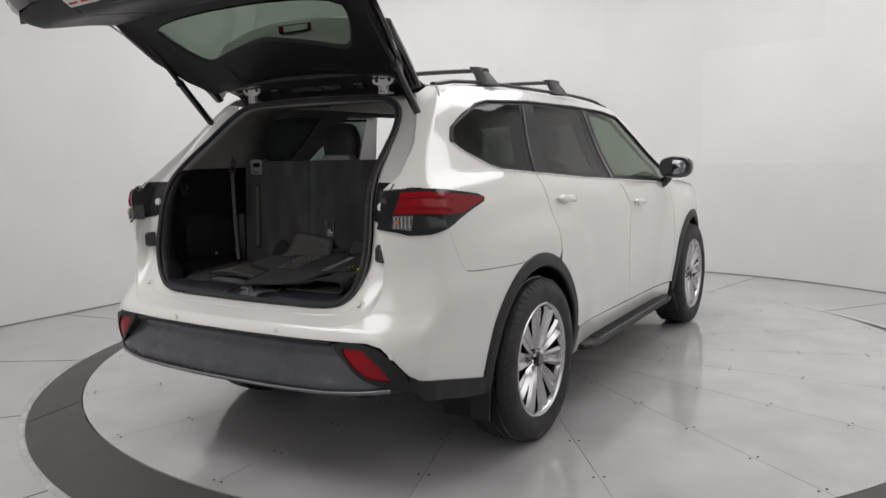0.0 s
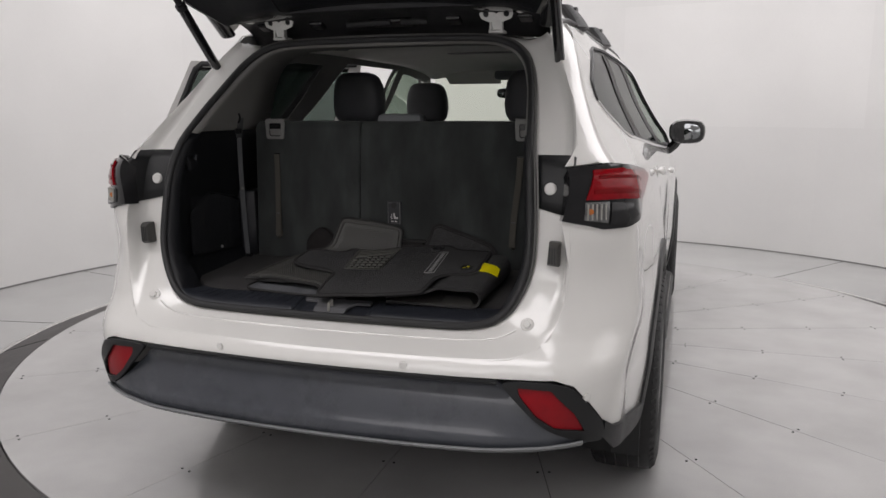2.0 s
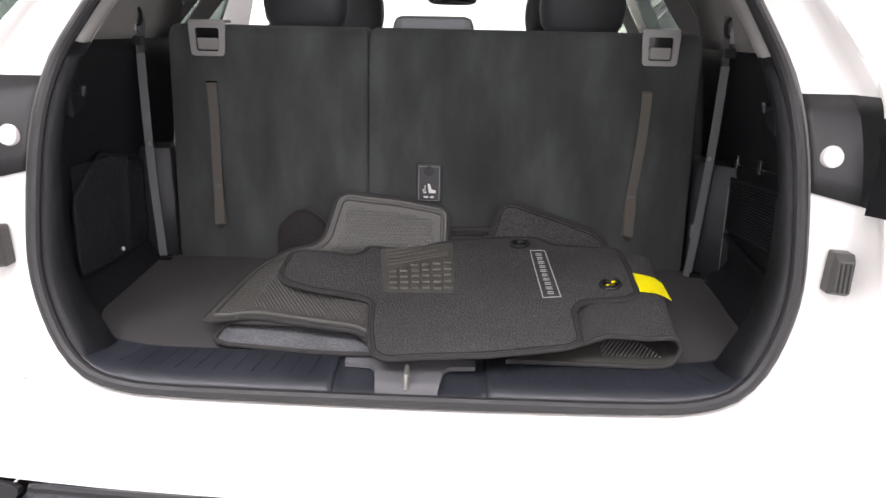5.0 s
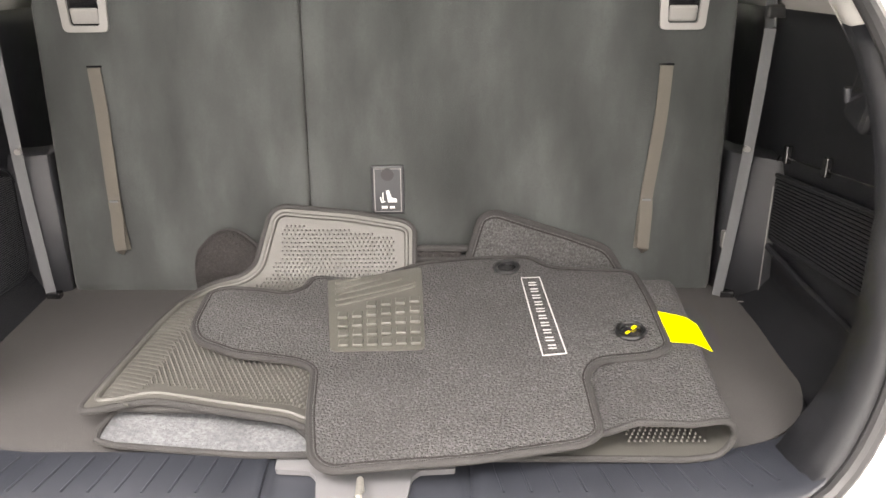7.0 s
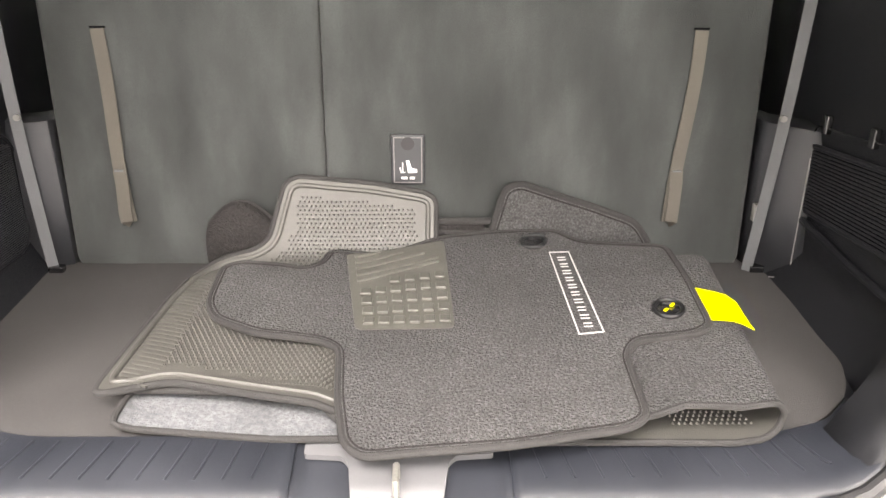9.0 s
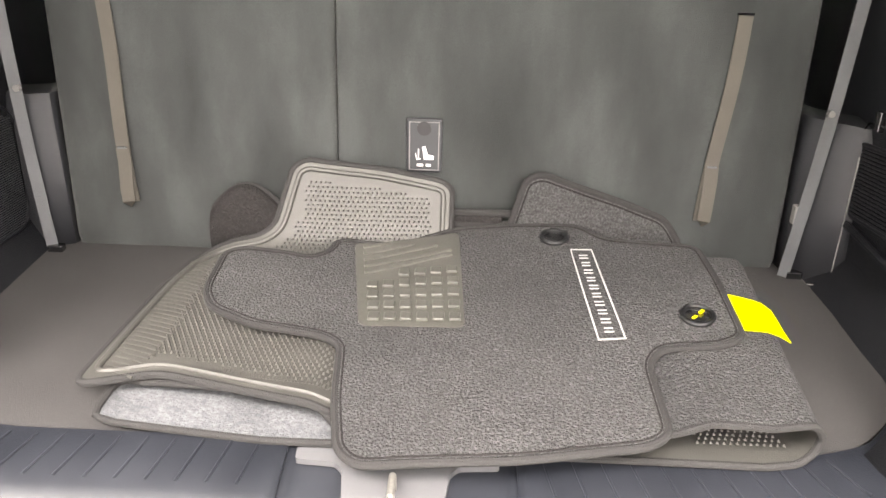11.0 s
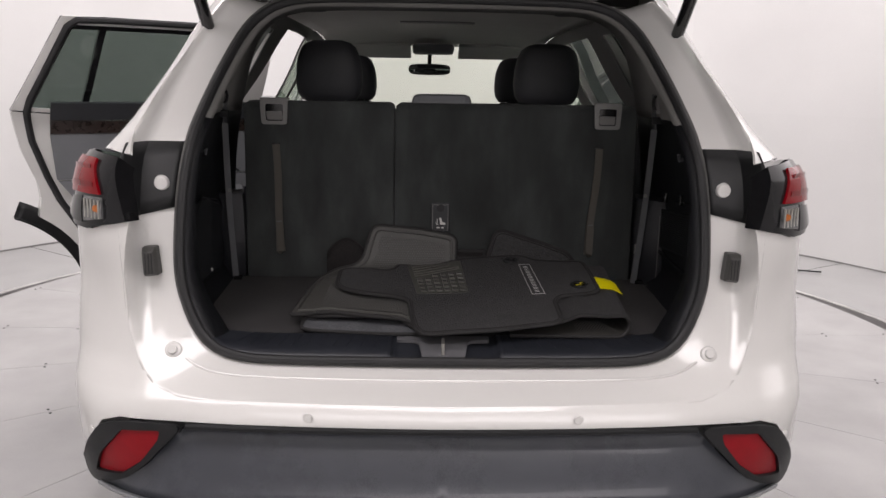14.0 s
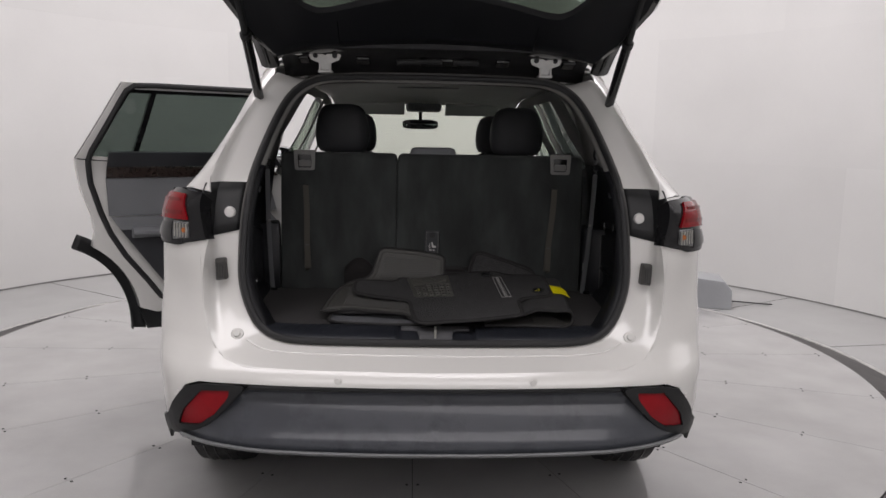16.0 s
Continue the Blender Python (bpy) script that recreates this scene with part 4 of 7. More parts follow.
def build_roof():
    # roof skin
    def top(x, y):
        e = half(y, rail_top(y))
        return Vector((x * e, y, rail_top(y) + 0.042 * (1 - abs(x) ** 2.4)))
    y0, y1 = 0.83, 3.02
    rows = []
    for y in np.linspace(y0, y1, 44):
        rows.append([top(x, float(y) + (0.045 * (1 - x * x) if y > 2.9 else 0)) for x in np.linspace(-1, 1, 33)])
    car_part("roof", faced(loft_bm(rows, closed=False), lambda c: (0, 0, 1)), WHITE, thick=0.006)
    # windscreen
    rows = []
    for t in np.linspace(0, 1, 14):
        y, z = 3.03 + 0.66 * t, 1.618 - 0.50 * t
        w = 0.575 + 0.19 * t
        rows.append([Vector((x * w, y + (0.05 + 0.14 * t) * (1 - x * x), z + 0.035 * (1 - t) * (1 - x * x))) for x in np.linspace(-1, 1, 17)])
    car_part("windscreen", faced(loft_bm(rows, closed=False), lambda c: (0, 1, 1)), CLEARGLASS, thick=0.004)
    # hood and nose
    rows = []
    for t in np.linspace(0, 1, 18):
        y = 3.60 + 1.27 * t
        rows.append([Vector((x * (half(y, 1.0) - 0.01), y + 0.16 * (1 - x * x) * (1 - 0.6 * t), curve(y, ((3.6, 1.128), (3.75, 1.118), (4.2, 1.06), (4.6, 0.985), (4.88, 0.86))) + 0.045 * (1 - abs(x) ** 3) * (1 - 0.5 * t))) for x in np.linspace(-1, 1, 21)])
    car_part("hood", faced(loft_bm(rows, closed=False), lambda c: (0, 0, 1)), WHITE, thick=0.006)
    rows = []
    for z in np.linspace(0.86, 0.26, 12):
        w = half(4.9, 0.8) - 0.02
        rows.append([Vector((x * w, curve(z, ((0.26, 4.84), (0.45, 4.93), (0.62, 4.935), (0.86, 4.87))) + 0.12 * (1 - x * x), z)) for x in np.linspace(-1, 1, 21)])
    car_part("front_bumper", faced(loft_bm(rows, closed=False), lambda c: (0, 1, 0)), WHITE, thick=0.006)
    # roof rails and cross bars
    for side in (1, -1):
        line = [Vector((side * (half(y, rail_top(y)) - 0.030), y, rail_top(y) + 0.014 * smooth(0.86, 1.05, y) * (1 - smooth(2.75, 2.95, y)) + 0.010)) for y in np.linspace(0.86, 2.95, 40)]
        car_part("roof_rail", tube_bm(line, 0.011, 8, flat=(0.013, 0.009), up=(0, 0, 1)), CLAD, label="dark grey roof rail")
    for yb in (1.37, 2.25):
        zb = rail_top(yb) + 0.085
        bar = car_part("roof_crossbar", tube_bm([Vector((x, yb, zb + 0.012 * (1 - (x / 0.56) ** 2))) for x in np.linspace(-0.56, 0.56, 20)], 0.01, 12, flat=(0.030, 0.011), up=(0, 0, 1)), CLAD, label="black roof crossbar on two feet")
        for side in (1, -1):
            xr = half(yb, rail_top(yb)) - 0.030
            rows = []
            for t in np.linspace(0, 1, 8):
                w, d = 0.062 + 0.040 * t ** 2, 0.040 + 0.008 * t
                c = Vector((side * (xr - 0.05 * (1 - t) ** 1.4 + 0.010 * t), yb, zb + 0.016 - 0.088 * t))
                rows.append([c + Vector((side * d * math.cos(a) * 0.8, w * math.sin(a), 0)) for a in np.linspace(0, 2 * math.pi, 14, endpoint=False)])
            car_part("foot", loft_bm(rows, cap=True), CLAD, bar)
    # door mirrors
    for side in (1, -1):
        c = Vector((0.985 * side, 3.30, 1.225))
        rows = []
        for d, k in ((-0.052, 0.90), (-0.040, 0.985), (-0.01, 1.0), (0.03, 0.93), (0.07, 0.72), (0.095, 0.35)):
            rows.append([c + Vector((side * 0.108 * k * (abs(math.cos(a)) ** 0.7) * math.copysign(1, math.cos(a)) + side * 0.012 * (1 - k), d, 0.074 * k * (abs(math.sin(a)) ** 0.7) * math.copysign(1, math.sin(a)))) for a in np.linspace(0, 2 * math.pi, 28, endpoint=False)])
        m = car_part("door_mirror", loft_bm(rows, cap=True), GLOSSBLACK, label="door mirror with a black housing and a white cap")
        rows = [[p + (p - c) * 0.03 for p in row] for row in rows[3:]]
        cap_bm = loft_bm(rows, cap=False)
        car_part("cap", faced(cap_bm, lambda q: (0, 1, 0)), WHITE, m, thick=0.003)
        ring = [c + Vector((0.0, -0.054, 0)) + Matrix.Rotation(radians(-14 * side), 3, "Z") @ Vector((0.080 * (abs(math.cos(a)) ** 0.7) * math.copysign(1, math.cos(a)), -0.002, 0.048 * (abs(math.sin(a)) ** 0.7) * math.copysign(1, math.sin(a)))) for a in np.linspace(0, 2 * math.pi, 28, endpoint=False)]
        bm = bmesh.new()
        bm.faces.new([bm.verts.new(p) for p in ring])
        car_part("mirror_glass", faced(bm, lambda q: (0, -1, 0)), MIRROR, m, thick=0.002)
        arm = [Vector((0.845 * side, 3.36, 1.10)), Vector((0.885 * side, 3.345, 1.115)), Vector((0.915 * side, 3.335, 1.145)), Vector((0.93 * side, 3.32, 1.17))]
        car_part("arm", tube_bm(arm, 0.02, 10, flat=(0.030, 0.026), up=(0, 1, 0)), GLOSSBLACK, m)


def build_chassis():
    bm = box_bm((1.36, 3.60, 0.10), (0, 2.75, 0.31))
    car_part("underbody", bm, CLAD, bevel=0.02, smooth=False)
    bm = box_bm((0.86, 0.45, 0.14), (0, 0.72, 0.46))
    car_part("rear_underbody", bm, CLAD, bevel=0.05, smooth=False)
    car_part("rear_axle", tube_bm([(-0.7, 1.19, 0.34), (-0.3, 1.15, 0.30), (0.3, 1.15, 0.30), (0.7, 1.19, 0.34)], 0.04, 10), DARKSTEEL)
    car_part("silencer", tube_bm([(-0.42, 0.56, 0.36), (-0.36, 0.54, 0.36), (0.36, 0.54, 0.36), (0.42, 0.56, 0.36)], 0.06, 14), DARKSTEEL)
    for side in (1, -1):
        # side step
        rows = []
        for y in (1.80, 1.84, 1.92, 3.30, 3.40, 3.45):
            k = 0.55 if y in (1.80, 3.45) else 0.9 if y in (1.84, 3.40) else 1.0
            xo = 0.845 + 0.105 * k
            rows.append([Vector((side * x, y, z)) for x, z in ((0.78, 0.280), (0.78, 0.312), (xo - 0.03, 0.316), (xo - 0.006, 0.310), (xo, 0.298), (xo - 0.01, 0.282))])
        st = car_part("side_step", loft_bm(rows, cap=True), CLAD, label="black side step with a ribbed tread", bevel=0.006, smooth=False)
        for i in range(7):
            bm = box_bm((0.006, 1.28, 0.004), (side * (0.852 + 0.010 * i), 2.62, 0.3175))
            car_part("tread_rib", bm, RUBBER, st, smooth=False)
        car_part("trim_line", tube_bm([Vector((side * 0.932, y, 0.318)) for y in (1.98, 2.6, 3.26)], 0.003, 6), GREYTRIM, st)


def build_wheel():
    """One wheel at the origin, its face towards +x."""
    hub = new("wheel")
    hub["label"] = "chromed ten-spoke alloy wheel with a black tyre"
    prof = [(-0.105, 0.262), (-0.118, 0.290), (-0.121, 0.325), (-0.112, 0.360), (-0.096, 0.378), (-0.070, 0.3835), (0.0, 0.385), (0.070, 0.3835), (0.096, 0.378), (0.112, 0.360), (0.121, 0.325), (0.118, 0.290), (0.105, 0.262)]
    n = 72
    rows = [[Vector((x, r * math.cos(2 * math.pi * k / n), r * math.sin(2 * math.pi * k / n))) for k in range(n)] for x, r in prof]
    tyre = part("tyre", loft_bm(rows), TYRE, hub, "black tyre", angle=60)
    for x in (-0.060, -0.022, 0.022, 0.060):
        part("tread_groove", tube_bm([(x, 0.3845 * math.cos(a), 0.3845 * math.sin(a)) for a in np.linspace(0, 2 * math.pi, 64, endpoint=False)], 0.0035, 5, True), GLOSSBLACK, tyre)
    me = None
    for k in range(64):
        a = 2 * math.pi * k / 64
        for sx in (-1, 1):
            if me is None:
                ob = part("tread_block", box_bm((0.022, 0.016, 0.006)), TYRE, tyre, smooth=False)
                me = ob.data
            else:
                ob = new("tread_block", me)
                ob.parent = tyre
            ob.matrix_local = Matrix.Rotation(a, 4, "X") @ Matrix.Translation((0.1035 * sx, 0, 0.3690)) @ Matrix.Rotation(radians(48 * sx), 4, "Y") @ Matrix.Rotation(radians(14 * sx), 4, "Z")
    prof = [(0.108, 0.268), (0.112, 0.262), (0.108, 0.254), (0.094, 0.247), (0.05, 0.238), (-0.09, 0.236), (-0.108, 0.262)]
    rows = [[Vector((x, r * math.cos(2 * math.pi * k / n), r * math.sin(2 * math.pi * k / n))) for k in range(n)] for x, r in prof]
    rim = part("rim", loft_bm(rows), ALLOY, hub, "chromed alloy rim with ten twin spokes", angle=40)
    part("brake_disc", cyl_bm(0.165, 0.02, (0.0, 0, 0), TURN_Y, 40), DARKSTEEL, hub)
    part("rim_back", cyl_bm(0.236, 0.01, (0.02, 0, 0), TURN_Y, 40), CLAD, hub)
    me = None
    for k in range(10):
        a = 2 * math.pi * (k + 0.25) / 10
        if me is None:
            rows = []
            for r, x, w, d in ((0.030, 0.080, 0.018, 0.030), (0.075, 0.086, 0.025, 0.030), (0.15, 0.095, 0.036, 0.030), (0.215, 0.101, 0.046, 0.028), (0.250, 0.100, 0.056, 0.024)):
                rows.append([Vector((x - d, -w * 0.8, r)), Vector((x - 0.012, -w, r)), Vector((x, -w * 0.66, r)), Vector((x - 0.016, -w * 0.12, r)), Vector((x - 0.016, w * 0.12, r)), Vector((x, w * 0.66, r)), Vector((x - 0.012, w, r)), Vector((x - d, w * 0.8, r))])
            ob = part("spoke", loft_bm(rows, cap=True), ALLOY, rim, angle=25)
            me = ob.data
        else:
            ob = new("spoke", me)
            ob.parent = rim
        ob.matrix_local = Matrix.Rotation(a, 4, "X")
    part("centre_cap", cyl_bm(0.034, 0.014, (0.094, 0, 0), TURN_Y, 28, 0.028), GLOSSBLACK, rim)
    me = None
    for k in range(5):
        a = 2 * math.pi * k / 5
        ob = part("wheel_nut", cyl_bm(0.009, 0.016, (0.084, 0.052 * math.cos(a), 0.052 * math.sin(a)), TURN_Y, 6), CHROME, rim)
    return hub


def build_wheels():
    first = build_wheel()
    spots = [(1, AXLES[0]), (1, AXLES[1]), (-1, AXLES[0]), (-1, AXLES[1])]
    for i, (side, y) in enumerate(spots):
        m = Matrix.Translation((0.828 * side, y, AXLE_Z)) @ Matrix.Rotation(radians(0 if side > 0 else 180), 4, "Z") @ Matrix.Rotation(radians(13 * i), 4, "X")
        w = first if i == 0 else copy_thing(first, m)
        w.matrix_basis = m
        w.parent = CAR
        w.matrix_parent_inverse = CAR.matrix_world.inverted()


build_flank(1)
build_flank(-1)
build_tail()
build_roof()
build_chassis()
build_wheels()

# ---- tailgate, open ----
HINGE = Vector((0, 0.728, 1.668))
GATE_TURN = Matrix.Translation(HINGE) @ Matrix.Rotation(radians(-77.4), 4, "X") @ Matrix.Translation(-HINGE)


def build_gate():
    def put(x, z, inward=0.0):
        p = skin_at(abs(x), z)
        if x < 0:
            p.x = -p.x
        p.y += inward
        return p

    full = [Vector((x, z)) for x, z in GATE] + [Vector((-x, z)) for x, z in GATE[1:-1]][::-1]
    glass_half = [(0.0, 1.598), (0.13, 1.597), (0.25, 1.595), (0.38, 1.588), (0.46, 1.53), (0.560, 1.315), (0.50, 1.260), (0.0, 1.245)]
    glass_half = walk_line(glass_half, 26)
    pane = [Vector(p) for p in glass_half] + [Vector((-x, z)) for x, z in glass_half[1:-1]][::-1]
    inner_half = [(0.0, 1.425), (0.13, 1.440), (0.25, 1.457), (0.37, 1.473), (0.435, 1.450), (0.520, 1.335), (0.45, 1.290), (0.0, 1.283)]
    inner_half = walk_line(inner_half, 26)
    hole = [Vector(p) for p in inner_half] + [Vector((-x, z)) for x, z in inner_half[1:-1]][::-1]

    def add(name, bm, mat, parent=None, label="", **kw):
        return car_part(name, moved(bm, GATE_TURN), mat, parent, label, **kw)

    def out_way(c):
        return (GATE_TURN.to_3x3() @ Vector((0, -1, 0.2)))

    def recess(x, z):
        k = smooth(0.0, 0.05, z - 0.83) * smooth(0.0, 0.05, 1.04 - z) * smooth(0.0, 0.10, 0.43 - abs(x))
        return put(x, z, 0.028 * k)
    bm = patch(inset(full, 0.004), [inset(pane, -0.004)], 0.03, recess)
    skin = car_part("tailgate", faced(moved(bm, GATE_TURN), out_way), WHITE, label="open white tailgate seen from below", thick=0.004)
    bm = patch(pane, [], 0.05, lambda x, z: put(x, z, 0.004))
    car_part("rear_window", faced(moved(bm, GATE_TURN), out_way), GATEGLASS, skin, "tinted rear window", thick=0.004)

    # inner panel: proud in the lower half, with the window let in
    def trim(x, z):
        e = min(1.0, (0.70 - abs(x)) / 0.10)
        d = 0.050 + 0.050 * smooth(1.28, 1.15, z) * smooth(0.70, 0.84, z) * smooth(0.0, 1.0, e) + 0.012 * smooth(1.2, 1.4, z)
        d = 0.016 + (d - 0.016) * smooth(1.645, 1.56, z)
        return put(x, z, d)
    rim = inset(full, 0.035)
    bm = patch(rim, [hole], 0.03, trim)
    inner = car_part("inner_trim", faced(moved(bm, GATE_TURN), lambda c: -Vector(out_way(c))), GATETRIM, skin, "black plastic inner tailgate trim", thick=0.004)
    # edge between skin and trim
    a, b = inset(full, 0.004), inset(full, 0.016)
    loops = [[put(p.x, p.y, (0.003, 0.034, 0.052)[i] * (1 - 0.68 * smooth(1.56, 1.645, p.y))) for p in (a, b, rim)[i]] for i in range(3)]
    add("gate_edge", loft_bm(loops), GLOSSBLACK, skin)
    # window reveal
    loops = [[put(p.x, p.y, d) for p in q] for q, d in ((hole, 0.062), (inset(hole, 0.006), 0.05), (inset(pane, 0.002), 0.012))] if len(hole) == len(pane) else []
    add("window_reveal", loft_bm(loops), GATETRIM, skin)
    # trim seam and pull recess
    add("trim_seam", tube_bm([trim(x, 1.36) + Vector((0, 0.002, 0)) for x in (-0.5,)] + [trim(-0.53, 1.40) + Vector((0, 0.004, 0))], 0.002, 5), GLOSSBLACK, inner)
    for x in (-0.30, 0.30):
        add("trim_seam", tube_bm([trim(x, z) + Vector((0, 0.001, 0)) for z in np.linspace(0.75, 1.22, 10)], 0.0015, 5), GLOSSBLACK, inner)
    for x in (-0.33, 0.33):
        add("trim_seam", tube_bm([trim(x, z) + Vector((0, 0.001, 0)) for z in np.linspace(1.50, 1.60, 5)], 0.0012, 5), GLOSSBLACK, inner)
    # hollow edge of the gate above the hinges
    rows = []
    for y, z in ((0.655, 1.712), (0.668, 1.692), (0.70, 1.688), (0.77, 1.668), (0.815, 1.645), (0.84, 1.612)):
        rows.append([Vector((x, y + 0.02 * abs(x / 0.55) ** 4, z - 0.012 * abs(x / 0.55) ** 3)) for x in np.linspace(-0.55, 0.55, 23)])
    head = car_part("gate_header", faced(loft_bm(rows, closed=False), lambda c: (0, -0.5, -1)), DARKSTEEL, skin, "dark hollow upper edge of the tailgate", thick=-0.004)
    for x, w in ((-0.26, 0.05), (-0.47, 0.04), (0.02, 0.16), (0.24, 0.05), (0.48, 0.05)):
        car_part("header_boss", box_bm((w, 0.05, 0.03), (x, 0.775, 1.662), Matrix.Rotation(radians(-18), 4, "X")), GLOSSBLACK, head, bevel=0.008, smooth=False)
    for x0, x1 in ((-0.14, 0.02), (0.06, 0.15)):
        car_part("wiring_sleeve", tube_bm([(x, 0.752 + 0.004 * math.sin(90 * x), 1.655 - 0.05 * max(0, abs(x - 0.04) - 0.08)) for x in np.linspace(x0, x1, 12)], 0.011, 10), RUBBER, skin)
    # latch and label on the lower edge
    lb = patch([(-0.30, 0.742), (-0.13, 0.742), (-0.13, 0.772), (-0.30, 0.772)], [], 0.06, lambda x, z: trim(x, z) + Vector((0, 0.004, 0)))
    add("warning_label", lb, PAPER, inner, "white printed label with red bars", thick=0.001)
    for x0, x1, z in ((-0.285, -0.235, 0.757), (-0.215, -0.15, 0.757)):
        add("label_bar", patch([(x0, z - 0.003), (x1, z - 0.003), (x1, z + 0.003), (x0, z + 0.003)], [], 0.05, lambda x, zz: trim(x, zz) + Vector((0, 0.0065, 0))), INKRED, inner, thick=0.0008)
    add("gate_latch", box_bm((0.075, 0.05, 0.05), trim(0, 0.757) + Vector((0, 0.01, 0))), DARKSTEEL, inner, bevel=0.004, smooth=False)
    add("close_button", box_bm((0.14, 0.012, 0.026), trim(0.24, 0.77) + Vector((0, 0.004, 0))), GLOSSBLACK, inner, bevel=0.003, smooth=False)
    for x in (-0.665, 0.665):
        add("rubber_stop", cyl_bm(0.012, 0.04, put(x, 0.80, 0.05), TURN_X, 12, 0.008), RUBBER, skin)
    # spoiler with the high brake lamp
    rows = []
    for x in np.linspace(-0.56, 0.56, 25):
        k = 1 - 0.35 * abs(x / 0.56) ** 3
        c = put(x, 1.66 - 0.03 * (x / 0.56) ** 2)
        rows.append([c + Vector((0, d * k, h)) for d, h in ((-0.03, 0.012), (-0.05, 0.026), (-0.20, 0.022), (-0.262, 0.006), (-0.255, -0.010), (-0.08, -0.028), (-0.05, -0.022))])
    sp = add("spoiler", loft_bm(rows, cap=True), WHITE, skin, "white roof spoiler with a high brake lamp", angle=40)
    at = Vector((-0.02, 0.470, 1.643))
    lamp = add("brake_lamp", box_bm((0.185, 0.034, 0.012), at), GLOSSBLACK, sp, "high brake lamp with a pale lens and red ends", bevel=0.003, smooth=False)
    add("pale_lens", box_bm((0.140, 0.026, 0.006), at + Vector((0.012, 0, -0.007))), PAPER, lamp, bevel=0.002, smooth=False)
    for x in (-0.071, 0.089):
        add("red_lens", box_bm((0.022 if x < 0 else 0.008, 0.026, 0.006), at + Vector((x, 0, -0.007))), REDLENS, lamp, bevel=0.002, smooth=False)
    for side in (1, -1):
        add("spoiler_end", tube_bm([put(side * (0.575 + 0.05 * t), 1.63 - 0.22 * t) + Vector((0, -0.03, 0)) for t in np.linspace(0, 1, 8)], 0.02, 8, flat=(0.035, 0.016), up=(0, -1, 0)), GLOSSBLACK, sp)
        # lamp on the gate
        bm = patch([(side * x, z) for x, z in ((0.36, 1.178), (0.70, 1.214), (0.70, 1.075), (0.60, 1.090))], [], 0.03, lambda x, z: put(x, z, -0.010))
        lamp = add("gate_lamp", bm, SMOKE, skin, "red and smoked lamp on the tailgate", thick=0.012)
        bm = patch([(side * x, z) for x, z in ((0.38, 1.180), (0.692, 1.208), (0.692, 1.145))], [], 0.03, lambda x, z: put(x, z, -0.016))
        add("red_lens", bm, REDLENS, lamp, thick=0.004)
        # badges as plain bars
        wide = 0.20 if side < 0 else 0.17
        for k in range(8):
            x = side * (0.64 - (wide + 0.02) * k / 8)
            if side > 0 and k == 4:
                continue
            add("badge_bar", box_bm((0.018, 0.005, 0.020), put(x, 0.748, -0.006)), CHROME, skin, smooth=False)
        # number plate lamps
        add("plate_lamp", box_bm((0.085, 0.008, 0.024), put(side * 0.135, 1.012, 0.022)), CLEARLENS, skin, bevel=0.003, smooth=False)
    # number plate
    c = put(0, 0.925, 0.018)
    plate = add("plate_frame", box_bm((0.31, 0.010, 0.16), c), CHROME, skin, "bright licence frame with a white advertising plate", bevel=0.004, smooth=False)
    add("plate", box_bm((0.290, 0.004, 0.118), c + Vector((0, -0.006, 0.002))), PAPER, plate, smooth=False)
    add("plate_logo", box_bm((0.064, 0.003, 0.052), c + Vector((-0.085, -0.0085, 0.0))), INKRED, plate, smooth=False)
    for h, w in ((0.013, 0.085), (-0.013, 0.135)):
        add("plate_bar", box_bm((w, 0.003, 0.010), c + Vector((-0.03 + w / 2, -0.0085, h))), DARKSTEEL, plate, smooth=False)
    add("reversing_camera", box_bm((0.030, 0.03, 0.045), put(-0.045, 1.012, 0.005)), GLOSSBLACK, skin, bevel=0.006, smooth=False)
    add("gate_release", box_bm((0.085, 0.012, 0.036), put(0.055, 1.010, 0.018)), CLAD, skin, bevel=0.003, smooth=False)
    p = put(0, 1.13, -0.006)
    add("emblem", tube_bm([p + Vector((0.075 * math.cos(a), 0, 0.050 * math.sin(a))) for a in np.linspace(0, 2 * math.pi, 32, endpoint=False)], 0.007, 8, True), CHROME, skin)
    # hinges and gas struts
    for side in (1, -1):
        h = Vector((0.392 * side, 0.744, 1.608))
        wing = [(-0.012, 0.010), (-0.016, 0.030), (-0.050, 0.044), (-0.056, 0.058), (-0.046, 0.072), (-0.022, 0.072), (0.0, 0.058), (0.022, 0.072), (0.046, 0.072), (0.056, 0.058), (0.050, 0.044), (0.016, 0.030), (0.012, 0.010)]
        rings = [rounded([(0.034 * sx + 0.010 * math.cos(a), 0.058 + 0.010 * math.sin(a), 0) for a in np.linspace(0, 2 * math.pi, 10, endpoint=False)], 0.002, 1) for sx in (-1, 1)]
        bm = patch([Vector(p) for p in wing], [[p.to_2d() for p in r] for r in rings], 0.02, lambda x, z: h + Vector((x, -0.012 * (z / 0.07), z)))
        hinge = car_part("hinge", faced(bm, lambda c: (0, -1, 0)), HINGESTEEL, label="light grey steel tailgate hinge", thick=0.006)
        car_part("hinge_foot", box_bm((0.050, 0.05, 0.010), h + Vector((0, 0.015, 0.004))), HINGESTEEL, hinge, bevel=0.003, smooth=False)
        for d in (-0.018, 0.018):
            car_part("hinge_lug", box_bm((0.006, 0.022, 0.028), h + Vector((d, -0.002, 0.020))), HINGESTEEL, hinge, bevel=0.002, smooth=False)
        for d in (-0.034, 0.034):
            car_part("hinge_bolt", cyl_bm(0.0075, 0.010, h + Vector((d, -0.006, 0.058)), TURN_X, 6), DARKSTEEL, hinge)
